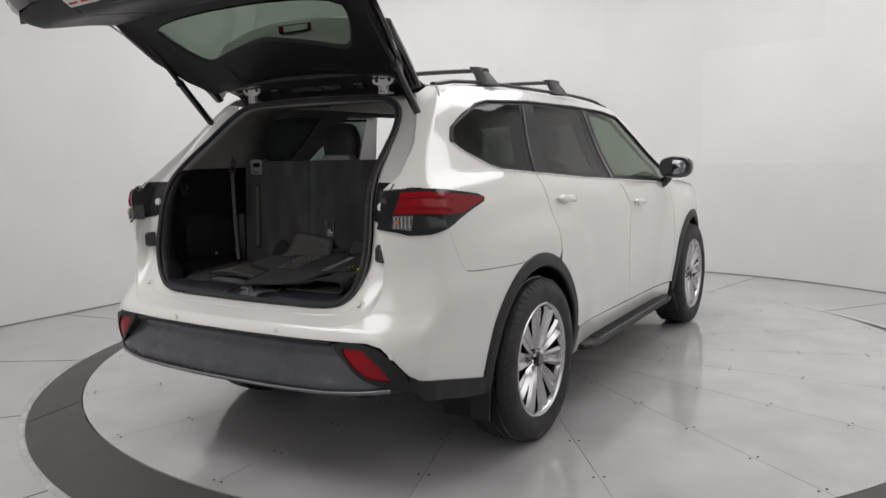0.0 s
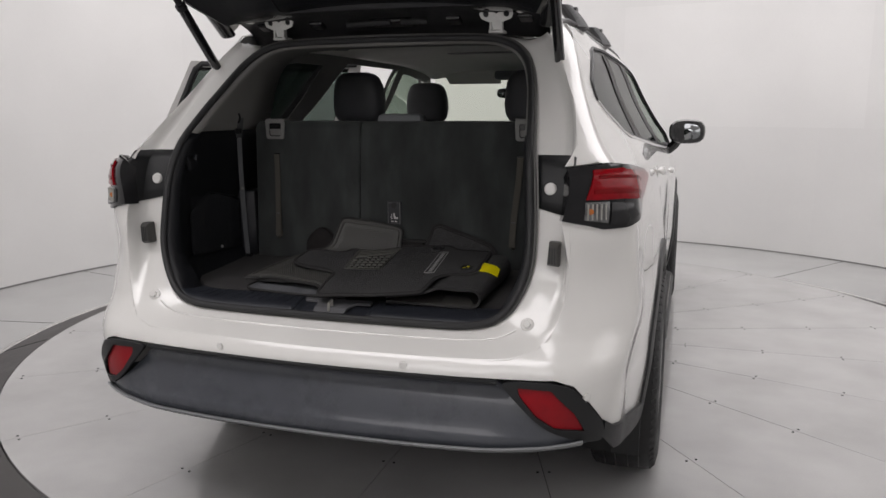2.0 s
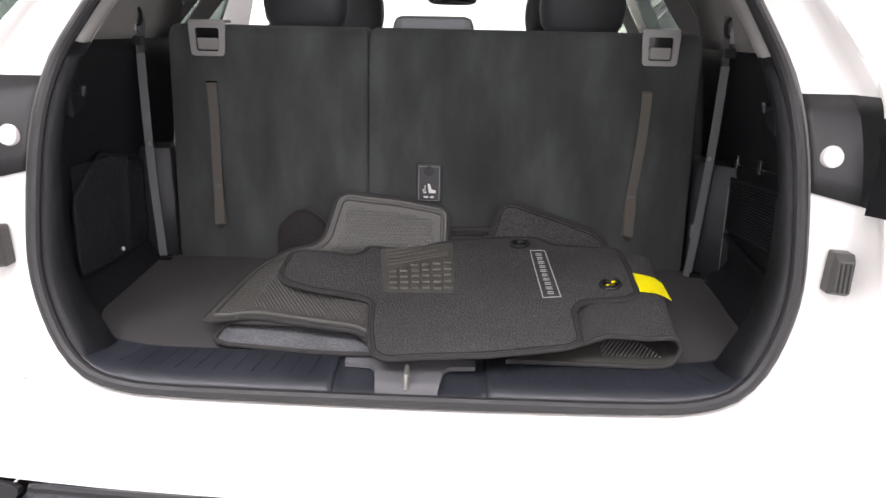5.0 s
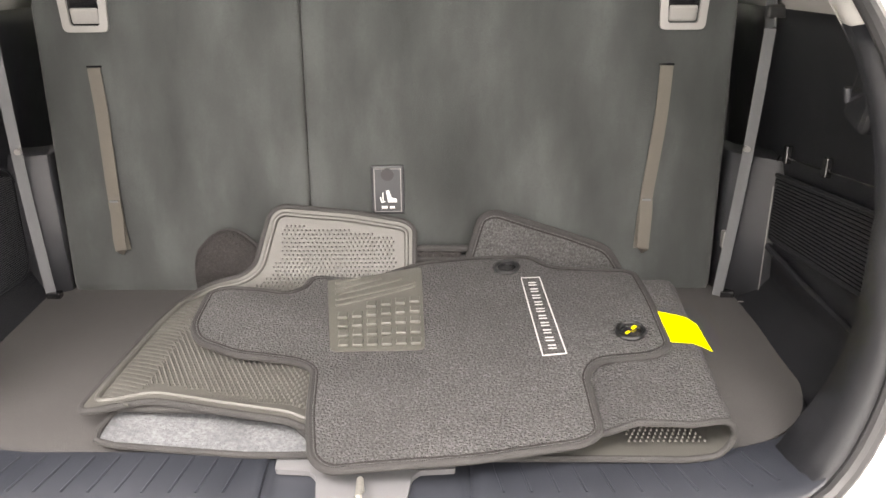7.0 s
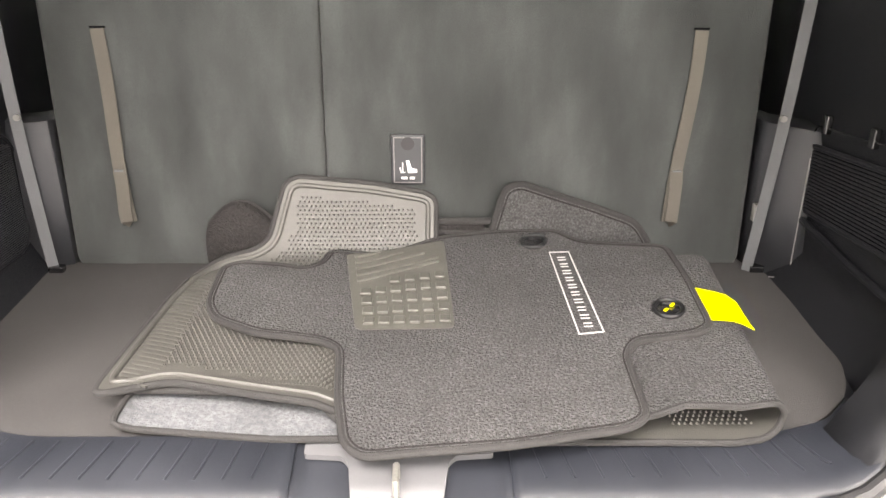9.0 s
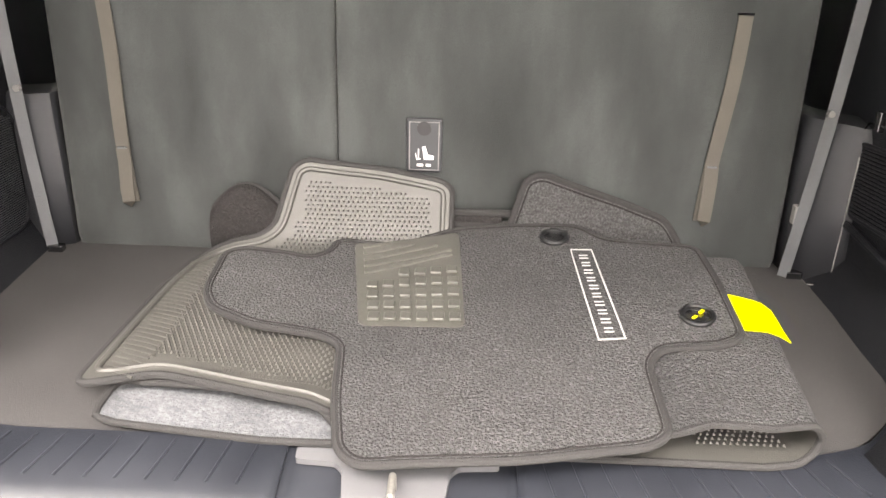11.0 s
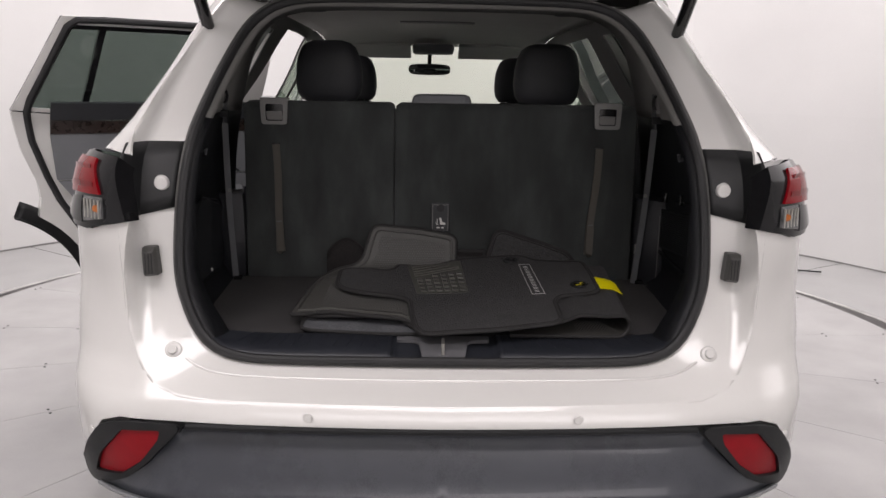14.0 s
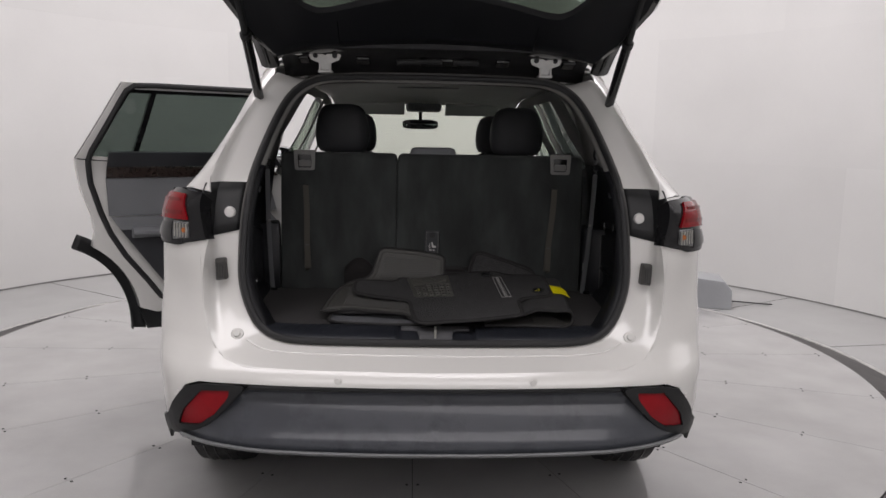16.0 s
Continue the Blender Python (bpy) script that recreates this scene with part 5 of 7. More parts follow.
        a, b = Vector((0.610 * side, 0.690, 1.495)), Vector((0.625 * side, 0.315, 1.895))
        m = a.lerp(b, 0.52)
        st = car_part("gas_strut", tube_bm([a, m], 0.0165, 12), GLOSSBLACK, label="black powered tailgate strut")
        car_part("strut_rod", tube_bm([m, b], 0.0115, 10), CLAD, st)
        car_part("strut_collar", tube_bm([m - (b - a).normalized() * 0.012, m + (b - a).normalized() * 0.006], 0.0185, 12), CLAD, st)
        car_part("strut_socket", box_bm((0.030, 0.045, 0.055), a + Vector((0.004 * side, 0.004, -0.006))), GLOSSBLACK, st, bevel=0.008, smooth=False)


# ---- boot ----


def floor_z(y):
    return 0.786 + 0.062 * (y - 0.36)


def seat_y(z):
    return 0.812 + 0.05 * (z - 0.82)


def build_boot():
    o0 = open_ring(64, 0.0, -0.004)

    def sunk(ring):
        """Let the ring down under the scuff plate along the sill."""
        return [p - Vector((0, 0, 0.026 * (1 - smooth(0.50, 0.585, abs(p.x))) * smooth(0.84, 0.80, p.z))) for p in ring]
    lip1, lip2 = sunk(open_ring(64, -0.016, 0.010)), sunk(open_ring(64, -0.018, 0.035))

    def deep(y, wide):
        """The lining at a depth y: a wall that steps out behind the lip, a sloped ledge, the floor's edge."""
        out = []
        for p in sunk(open_ring(64, -0.018 * (1 - wide), 0.0)):
            yy = max(y, p.y + 0.04 + 0.1 * (y - 0.45))
            low = floor_z(yy)
            ax, z = abs(p.x), p.z
            s = (0.93 - z) / (0.93 - 0.779)
            if s <= 0:
                x = ax * 1.082
            elif s <= 0.6:
                x, z = 0.642 + 0.006 * s, 0.93 + (low + 0.045 - 0.93) * s / 0.6
            elif s <= 1:
                k = (s - 0.6) / 0.4
                x, z = 0.646 - 0.048 * k, low + 0.045 - 0.053 * k
            else:
                x, z = ax / 0.47 * 0.598, low - 0.012
            x = ax + (x - ax) * wide
            z = p.z + (z - p.z) * wide
            out.append(Vector((math.copysign(min(x, 0.65), p.x), yy, max(z, low - 0.012))))
        return out
    rings = [o0, lip1, lip2, deep(0.365, 0.0), deep(0.385, 0.25), deep(0.43, 0.85), deep(0.50, 1.0), deep(0.62, 1.0), deep(0.72, 1.0), deep(0.86, 1.0), deep(1.02, 1.0)]
    n = len(rings[0])
    right = [i for i in range(0, 65) if rings[0][i].z < 1.305]
    left = [i for i in range(64, n) if rings[0][i].z < 1.305]
    idx = right + left[1:] if right[-1] == left[0] else right + left
    bm = loft_bm([[r[i] for i in idx] for r in rings], closed=False)
    lining = car_part("boot_lining", faced(bm, lambda c: (-c.x, 0, 0.2)), LINING, label="black plastic boot side lining", thick=-0.004, angle=50)
    idx2 = left[-1:] + [i for i in range(left[-1] + 1, n)] + [i for i in range(0, right[0] + 1)]
    bm = loft_bm([[r[i] for i in idx2] for r in rings], closed=False)
    car_part("pillar_trim", faced(bm, lambda c: (-c.x, 0, -1)), PILLARTRIM, label="beige upper pillar and header trim", thick=-0.004, angle=50)
    # carpet
    half_floor = [(0.41, 0.356), (0.515, 0.384), (0.575, 0.438), (0.604, 0.51), (0.605, 0.70), (0.600, 0.845)]
    pts = rounded([(-x, y, 0) for x, y in half_floor[::-1]] + [(x, y, 0) for x, y in half_floor], 0.03)
    bm = patch([p.to_2d() for p in pts], [], 0.05, lambda x, y: Vector((x, y, floor_z(y) + 0.0015 * noise.noise((x * 9, y * 9, 0)))))
    car_part("boot_floor", faced(bm, lambda c: (0, 0, 1)), FLOORCARPET, label="black carpeted boot floor board", thick=0.012)
    # scuff plate

    prof = [(0.254, 0.763), (0.262, 0.773), (0.280, 0.7805), (0.310, 0.7865), (0.345, 0.792), (0.356, 0.791), (0.362, 0.780)]
    lip = walk_line(OPEN[-6:], 40)[::-1]
    gaps = (-0.118, 0.128)

    def sill(x, k):
        """The plate across: from the seal (k = 0) to the carpet (k = 6), following both round the corners."""
        y, z = prof[int(k)] if k == int(k) else [a + (b - a) * (k % 1) for a, b in zip(prof[int(k)], prof[int(k) + 1])]
        rim = min(lip, key=lambda p: abs(p.x - abs(x)))
        front = rim.y - 0.762
        back = curve(abs(x), ((0.0, 0.356), (0.41, 0.357), (0.515, 0.386), (0.575, 0.440))) - 0.356
        t = (y - 0.254) / 0.108
        return Vector((x, y + back * t + (curve(rim.y, OPEN_Y) - 0.2568) * (1 - t), z + front * (1 - t) ** 1.5 - 0.003 * smooth(0.40, 0.56, abs(x)) * t))
    plate = None
    for x0, x1 in ((-0.572, gaps[0]), (gaps[1], 0.572)):
        bm = loft_bm([[sill(x, k) for x in np.linspace(x0, x1, 36)] for k in range(7)], closed=False)
        ob = car_part("scuff_plate", faced(bm, lambda c: (0, -0.3, 1)), SILL, plate, "ribbed black plastic scuff plate along the boot sill", thick=0.004)
        plate = plate or ob
    for x in list(np.linspace(-0.465, -0.155, 11)) + list(np.linspace(0.160, 0.475, 11)):
        lean = 0.006 * (1 if x > 0 else -1) + 0.035 * x
        car_part("rib", tube_bm([sill(x + lean * (0.5 - t), 2.3 + 1.7 * t) + Vector((0, 0, 0.0006)) for t in (0, 0.25, 0.5, 0.75, 1)], 0.002, 6, flat=(0.0018, 0.0012), up=(0, 0, 1)), SILL, plate)
    # striker cover: a bar with a stem, between two sunk bowls
    shape = [(-0.109, 0.347), (-0.109, 0.327), (-0.066, 0.324), (-0.057, 0.314), (-0.049, 0.254), (0.049, 0.254), (0.057, 0.314), (0.066, 0.324), (0.109, 0.327), (0.109, 0.347)]
    bm = patch([p.to_2d() for p in rounded([(x + 0.001, y, 0) for x, y in shape], 0.004, 3)], [], 0.012, lambda x, y: Vector((x, y, 0.7875 + 0.14 * (y - 0.33) - 0.010 * smooth(0.282, 0.254, y))))
    car_part("striker_cover", faced(bm, lambda c: (0, 0, 1)), STRIKERGREY, plate, "grey striker cover", thick=0.008, bevel=0.0015)
    lines = []
    for y, z in prof:
        lines.append([Vector((x, y + 0.001, z - 0.004 - 0.011 * smooth(0.0, 0.012, x - gaps[0]) * smooth(0.0, 0.012, gaps[1] - x) * smooth(0.362, 0.335, y))) for x in np.linspace(gaps[0], gaps[1], 30)])
    car_part("bowl", faced(loft_bm(lines, closed=False), lambda c: (0, -0.3, 1)), SILL, plate, thick=0.004)
    car_part("striker", tube_bm([(0.0, 0.266, 0.772), (0.0, 0.268, 0.796), (0.0, 0.288, 0.801), (0.0, 0.292, 0.778)], 0.0042, 8), STEEL, plate, "steel striker loop")
    # third row seat backs
    for x0, x1 in ((-0.567, -0.1357), (-0.1343, 0.567)):
        zt, zb = 1.324, 0.798
        rows = []
        for z, k in ((zb, 0.012), (zb + 0.01, 0.003), (zb + 0.03, 0.0), (0.95, 0.0), (1.05, 0.0), (1.15, 0.0), (1.25, 0.0), (zt - 0.025, 0.0), (zt - 0.008, 0.004), (zt, 0.014)):
            y = seat_y(z)
            ring = rounded([(x0 + k, y + k, 0), (x1 - k, y + k, 0), (x1 - k, y + 0.13 - k, 0), (x0 + k, y + 0.13 - k, 0)], 0.010, 4)
            rows.append([Vector((p.x, p.y - 0.002 * math.sin(7 * p.x + 3 * z), z)) for p in ring])
        bm = loft_bm(rows, cap=True)
        seat = car_part("third_row_seat_back", bm, SEATCARPET, label="upright third row seat back in dark grey velour", angle=60)
        for side in (-1, 1):
            if (side < 0) == (x0 < -0.3):
                seat_fittings(seat, side)
        if x0 > -0.3:
            c = Vector((0.0, seat_y(1.0) - 0.003, 0.997))
            cover = car_part("tether_cover", box_bm((0.056, 0.008, 0.086), c), TRIM, seat, "black child-seat tether cover with a white symbol", bevel=0.004, smooth=False)
            car_part("cover_notch", cyl_bm(0.011, 0.003, c + Vector((0, -0.0042, 0.028)), TURN_X, 20), RUBBER, cover)
            car_part("cover_frame", tube_bm([c + Vector((0.0225 * sx, -0.0045, 0.0375 * sz)) for sx, sz in ((-1, -1), (1, -1), (1, 1), (-1, 1))], 0.0012, 4, True), GREYTRIM, cover)
            # anchor and seat symbol
            car_part("symbol", tube_bm([c + Vector((x, -0.0046, z)) for x, z in ((-0.013, -0.012), (-0.011, -0.021), (-0.005, -0.020))], 0.0012, 4), INK, cover)
            car_part("symbol", tube_bm([c + Vector((x, -0.0046, z)) for x, z in ((-0.0085, -0.004), (-0.0085, -0.021))], 0.0012, 4), INK, cover)
            car_part("symbol", loft_bm([[c + Vector((x, d, z)) for x, z in ((-0.003, -0.001), (0.002, 0.0), (0.006, -0.013), (0.015, -0.015), (0.015, -0.021), (0.0, -0.021))] for d in (-0.004, -0.0052)], cap=True), INK, cover, smooth=False)
            for k, w in enumerate((0.010, 0.008)):
                car_part("symbol_bar", box_bm((w, 0.001, 0.004), c + Vector((-0.006 + 0.013 * k, -0.0046, -0.030))), INK, cover, smooth=False)
    car_part("seat_back_foot", box_bm((0.30, 0.03, 0.05), (0.06, 0.80, 0.835)), TRIM, bevel=0.006, smooth=False)
    for side in (-1, 1):
        build_belt(side)
        build_side_fittings(side)


def seat_fittings(seat, side):
    """Grey release latch in the top edge and the pull strap below it."""
    c = Vector((0.478 * side, seat_y(1.30) - 0.004, 1.294))
    ring = [Vector((x, 0, z)) for x, z in ((-0.040, 0.036), (0.040, 0.036), (0.036, -0.036), (-0.036, -0.036))]
    outer = [p.xz for p in [Vector((q.x, 0, q.y)) for q in rounded([(v.x, v.z, 0) for v in ring], 0.010, 4)]]
    innr = [Vector((q.x, q.y)) for q in rounded([(-0.026, 0.022, 0), (0.026, 0.022, 0), (0.024, -0.026, 0), (-0.024, -0.026, 0)], 0.006, 4)]
    bm = patch(outer, [innr], 0.03, lambda x, z: c + Vector((x, 0, z)))
    fr = car_part("release_bezel", faced(bm, lambda q: (0, -1, 0)), GREYTRIM, seat, "grey seat release bezel", thick=-0.006, bevel=0.002)
    car_part("release_lever", box_bm((0.046, 0.008, 0.026), c + Vector((0, 0.001, -0.011)), Matrix.Rotation(radians(14), 4, "X")), GREYTRIM, fr, bevel=0.004, smooth=False)
    car_part("release_pocket", box_bm((0.050, 0.003, 0.050), c + Vector((0, 0.003, -0.002))), GLOSSBLACK, fr, smooth=False)
    car_part("bezel_top", box_bm((0.080, 0.040, 0.006), c + Vector((0, 0.018, 0.036))), GREYTRIM, fr, bevel=0.002, smooth=False)
    x0, x1 = (-0.475, -0.463) if side < 0 else (0.459, 0.436)
    pts = []
    for k in range(15):
        t = k / 14
        z = 1.202 - 0.31 * t
        bow = 0.002 * math.sin(2 * math.pi * t)
        pts.append(Vector((x0 + (x1 - x0) * t + bow, seat_y(z) - 0.005 - 0.004 * math.sin(math.pi * t), z)))
    st = car_part("pull_strap", tube_bm(pts, 0.01, 4, flat=(0.0105, 0.0012), up=(0, -1, 0)), STRAP, seat, "khaki-grey webbing pull strap")
    a = pts[-1]
    car_part("strap_loop", tube_bm([a, a + Vector((0.004 * side, -0.006, 0.002)), a + Vector((0.003 * side, -0.010, 0.02)), pts[11] + Vector((0.002, -0.006, 0)), pts[10] + Vector((0, -0.002, 0))], 0.01, 4, flat=(0.0105, 0.0012), up=(0, -1, 0)), STRAP, st)
    car_part("strap_slot", box_bm((0.024, 0.003, 0.003), pts[0] + Vector((0, 0.003, 0.002))), GLOSSBLACK, seat, smooth=False)
    car_part("stitch", box_bm((0.014, 0.003, 0.003), pts[10] + Vector((0, -0.004, 0))), BELT, st, smooth=False)


def build_belt(side):
    """Third row belt down the side of the boot, with its stop button, guide and loop."""
    a, b = (Vector((0.602, 0.785, 1.262)), Vector((0.572, 0.785, floor_z(0.79)))) if side > 0 else (Vector((-0.607, 0.785, 1.262)), Vector((-0.593, 0.785, floor_z(0.79))))
    pts = [a.lerp(b, t) + Vector((0.004 * side * math.sin(math.pi * t), 0, 0)) for t in np.linspace(0, 1, 14)]
    belt = car_part("seat_belt", tube_bm(pts, 0.01, 4, flat=(0.0085, 0.0013), up=(-0.5 * side, -0.85, 0)), BELT, label="dark grey third row seat belt")
    up = [a, a + Vector((0.0, 0.012, 0.05)), a + Vector((-0.004 * side, 0.04, 0.20)), Vector((0.555 * side, 0.92, 1.52))]
    car_part("upper_webbing", tube_bm(up, 0.01, 4, flat=(0.018, 0.0013), up=(1, 0, 0)), BELT, belt)
    car_part("belt_guide", tube_bm([a + Vector((0.012 * side, 0, 0.045 + d)) for d in (0, 0.05)], 0.014, 10), GREYTRIM, belt, "grey belt guide")
    car_part("belt_bezel", tube_bm([a + Vector((0.010 * math.cos(q) * side, -0.004, 0.075 + 0.018 * math.sin(q))) for q in np.linspace(0, 2 * math.pi, 16, endpoint=False)], 0.004, 6, True), CLAD, belt)
    car_part("belt_clip", box_bm((0.034, 0.018, 0.020), a + Vector((0.004 * side, -0.006, 0.026))), CLAD, belt, bevel=0.004, smooth=False)
    p = a.lerp(b, 0.42)
    car_part("belt_button", cyl_bm(0.0052, 0.007, p + Vector((0, -0.002, 0)), TURN_X, 12), GREYTRIM, belt)
    # plastic column beside the seat
    plan = [(0.570, 0.840), (0.578, 0.806), (0.627, 0.750), (0.652, 0.742)] if side > 0 else [(0.566, 0.830), (0.570, 0.812), (0.606, 0.796), (0.655, 0.815)]
    rows = []
    for z, back, lean in ((floor_z(0.8) - 0.004, 0.0, 0.0), (0.93, 0.0, 0.0), (1.035, 0.004, 0.003), (1.058, 0.014, 0.008), (1.066, 0.05, 0.02)):
        rows.append([Vector((side * (x + lean), y + back, z)) for x, y in plan])
    col = car_part("side_column", faced(loft_bm(rows, closed=False), lambda c: (-side, -1, 0.2)), COLUMN, label="grey plastic column beside the seat back", thick=0.004, angle=50)
    if side > 0:
        car_part("column_edge", tube_bm([Vector((0.6265, 0.748, 1.02)), Vector((0.6265, 0.7475, 0.93)), Vector((0.6265, 0.747, 0.816)), Vector((0.598, 0.755, 0.8145))], 0.0011, 4), GREYTRIM, col)
        car_part("buckle", box_bm((0.010, 0.014, 0.030), (0.578, 0.800, 0.912)), GREYTRIM, col, bevel=0.002, smooth=False)
    car_part("column_slot", box_bm((0.024, 0.016, 0.012), (side * 0.588, 0.786, floor_z(0.79) + 0.004)), GLOSSBLACK, col, bevel=0.002, smooth=False)


def build_side_fittings(side):
    """Speaker mesh on one side, slatted vent on the other, with clips and bag hooks."""
    x = 0.636 * side
    if side < 0:
        pts = rounded([(0.50, 0.862, 0), (0.785, 0.852, 0), (0.805, 0.88, 0), (0.815, 1.01, 0), (0.79, 1.045, 0), (0.62, 1.078, 0), (0.50, 1.01, 0)], 0.02, 4)
        bm = patch([p.to_2d() for p in pts], [], 0.06, lambda y, z: Vector((x + 0.001, y, z)))
        g = car_part("speaker_grille", faced(bm, lambda c: (1, 0, 0)), GLOSSBLACK, label="black perforated speaker grille", thick=-0.003)
        for k in range(58):
            z = 0.862 + 0.0036 * k
            y1 = 0.80 if z < 1.03 else 0.80 - 3.5 * (z - 1.03)
            car_part("grille_rib", tube_bm([(x + 0.0045, 0.502, z), (x + 0.0045, y1, z - 0.004)], 0.0010, 4), TRIM, g)
        car_part("clip", cyl_bm(0.005, 0.004, (x + 0.006, 0.672, 0.868), TURN_Y, 12), INK, g)
        car_part("grille_edge", tube_bm([Vector((x + 0.003, p.x, p.y)) for p in pts], 0.0035, 6, True), LINING, g)
    else:
        pts = rounded([(0.44, 0.955, 0), (0.748, 0.932, 0), (0.760, 1.038, 0), (0.44, 1.066, 0)], 0.010, 4)
        bm = patch([p.to_2d() for p in pts], [], 0.06, lambda y, z: Vector((x - 0.001, y, z)))
        g = car_part("side_vent", faced(bm, lambda c: (-1, 0, 0)), GLOSSBLACK, label="black slatted side vent", thick=-0.003)
        for k in range(19):
            t = (k + 0.6) / 19.2
            car_part("slat", tube_bm([(x - 0.005, 0.445, 0.955 + 0.110 * t), (x - 0.005, 0.747 + 0.011 * t, 0.934 + 0.103 * t)], 0.002, 4, flat=(0.0017, 0.0010), up=(-1, 0, 0.6)), LINING, g)
        car_part("vent_edge", tube_bm([Vector((x - 0.004, p.x, p.y)) for p in pts], 0.003, 6, True), LINING, g)
        panel = [Vector((x - 0.002, y, z)) for y, z in ((0.765, 0.945), (0.772, 1.050), (0.758, 1.068), (0.725, 1.071), (0.45, 1.096))]
        car_part("panel_seam", tube_bm(panel, 0.0016, 5), GLOSSBLACK, g)
        car_part("panel_ledge", tube_bm([Vector((x - 0.004, y, z)) for y, z in ((0.76, 0.918), (0.60, 0.905), (0.44, 0.90))], 0.006, 8), LINING, g)
        for y, z in ((0.728, 1.073), (0.60, 1.084)):
            car_part("vent_clip", box_bm((0.010, 0.014, 0.028), (x - 0.004, y, z + 0.004)), GLOSSBLACK, g, bevel=0.002, smooth=False)
    c = Vector((0.600 * side, 0.47, 1.205))
    h = car_part("bag_hook", box_bm((0.020, 0.055, 0.075), c, Matrix.Rotation(radians(18), 4, "X")), LINING, label="black bag hook on the boot side", bevel=0.008, smooth=False)
    car_part("hook_arm", tube_bm([c + Vector((-0.008 * side, 0, 0.008)), c + Vector((-0.026 * side, -0.004, 0.0)), c + Vector((-0.028 * side, -0.006, 0.014))], 0.005, 8), TRIM, h)


# ---- cabin ----


def build_cabin():
    def top(x, y):
        e = half(y, rail_top(y)) - 0.045
        return Vector((x * e, y, rail_top(y) + 0.035 * (1 - abs(x) ** 2.4) - 0.05))
    rows = [[top(x, float(y)) for x in np.linspace(-1, 1, 25)] for y in np.linspace(0.83, 3.06, 30)]
    head = car_part("headliner", faced(loft_bm(rows, closed=False), lambda c: (0, 0, -1)), HEADLINER, label="beige fabric headliner", thick=-0.006)
    # roof lamps, grab points, vents
    for y, w in ((1.15, 0.05), (2.0, 0.16)):
        z = top(0, y).z - 0.006
        lamp = car_part("roof_lamp", box_bm((w * 2, 0.07, 0.012), (0.0, y, z)), GREYTRIM, head, bevel=0.005, smooth=False)
        if w < 0.1:
            for dx in (-0.030, 0.030):
                car_part("lamp_lens", box_bm((0.040, 0.030, 0.004), (dx, y, z - 0.007)), INK, lamp, bevel=0.001, smooth=False)
    for sx in (-1, 1):
        car_part("roof_vent", cyl_bm(0.035, 0.012, (0.42 * sx, 1.30, top(0.42 / 0.54, 1.30).z - 0.006), seg=24), TRIM, head, bevel=0.003)
    car_part("overhead_console", box_bm((0.22, 0.18, 0.05), (-0.01, 2.86, 1.565)), DOORGREY, head, bevel=0.015, smooth=False)
    for sx in (-1, 1):
        car_part("sun_visor", box_bm((0.34, 0.15, 0.02), (0.30 * sx, 2.95, 1.560), Matrix.Rotation(radians(-25), 4, "X")), HEADLINER, head, bevel=0.008, smooth=False)
    m = car_part("rear_view_mirror", loft_bm([[Vector((-0.028 + 0.115 * k * math.copysign(abs(math.cos(a)) ** 0.5, math.cos(a)), 2.95 + d, 1.462 + 0.031 * k * math.copysign(abs(math.sin(a)) ** 0.6, math.sin(a)))) for a in np.linspace(0, 2 * math.pi, 24, endpoint=False)] for d, k in ((-0.012, 0.93), (-0.006, 1.0), (0.008, 1.0), (0.02, 0.7))], cap=True), GLOSSBLACK, label="black rear-view mirror")
    ring = [Vector((-0.028 + 0.105 * math.copysign(abs(math.cos(a)) ** 0.5, math.cos(a)), 2.9365, 1.462 + 0.026 * math.copysign(abs(math.sin(a)) ** 0.6, math.sin(a)))) for a in np.linspace(0, 2 * math.pi, 24, endpoint=False)]
    bm = bmesh.new()
    bm.faces.new([bm.verts.new(p) for p in ring])
    car_part("mirror_glass", faced(bm, lambda q: (0, -1, 0)), MIRROR, m, thick=0.001)
    car_part("mirror_stalk", tube_bm([(-0.028, 2.965, 1.48), (-0.028, 3.0, 1.53), (-0.02, 3.03, 1.57)], 0.012, 8), GLOSSBLACK, m)
    # side linings
    panes = [
        [(0.80, 1.397), (0.84, 1.446), (1.10, 1.543), (1.25, 1.563), (1.50, 1.565), (1.32, 1.275), (1.07, 1.298), (0.98, 1.320)],
        [(1.76, 1.572), (2.30, 1.572), (2.23, 1.215), (1.92, 1.232), (1.56, 1.262)],
        [(2.52, 1.568), (2.75, 1.558), (2.94, 1.535), (3.16, 1.395), (3.36, 1.21), (3.38, 1.160), (2.47, 1.205)],
    ]
    gap = [(1.47, 1.25), (1.72, 1.58), (2.40, 1.58), (2.40, 0.45), (1.78, 0.45), (1.70, 0.62), (1.50, 0.86)]
    for side in (1, -1):
        def lift(s, z):
            p = shell(s, z, -0.055)
            return Vector((p.x * side, p.y, p.z))
        up = [(0.95, 1.29), (0.93, 1.50), (1.15, 1.60), (1.6, 1.618), (2.4, 1.616), (2.75, 1.60), (3.02, 1.57), (3.22, 1.42), (3.46, 1.20), (3.48, 1.13), (1.9, 1.20)]
        holes = panes if side > 0 else [panes[0], panes[2]]
        if side < 0:
            up = [(0.95, 1.29), (0.93, 1.50), (1.15, 1.60), (1.6, 1.618), (2.4, 1.616), (2.75, 1.60), (3.02, 1.57), (3.22, 1.42), (3.46, 1.20), (3.48, 1.13), (2.42, 1.175), (2.42, 1.585), (1.74, 1.585), (1.44, 1.25)]
        bm = patch(side2(up), [side2(h) for h in holes], 0.06, lift)
        car_part("pillar_lining", faced(bm, lambda c: (-c.x, 0, 0)), LININGGREY, thick=-0.004)
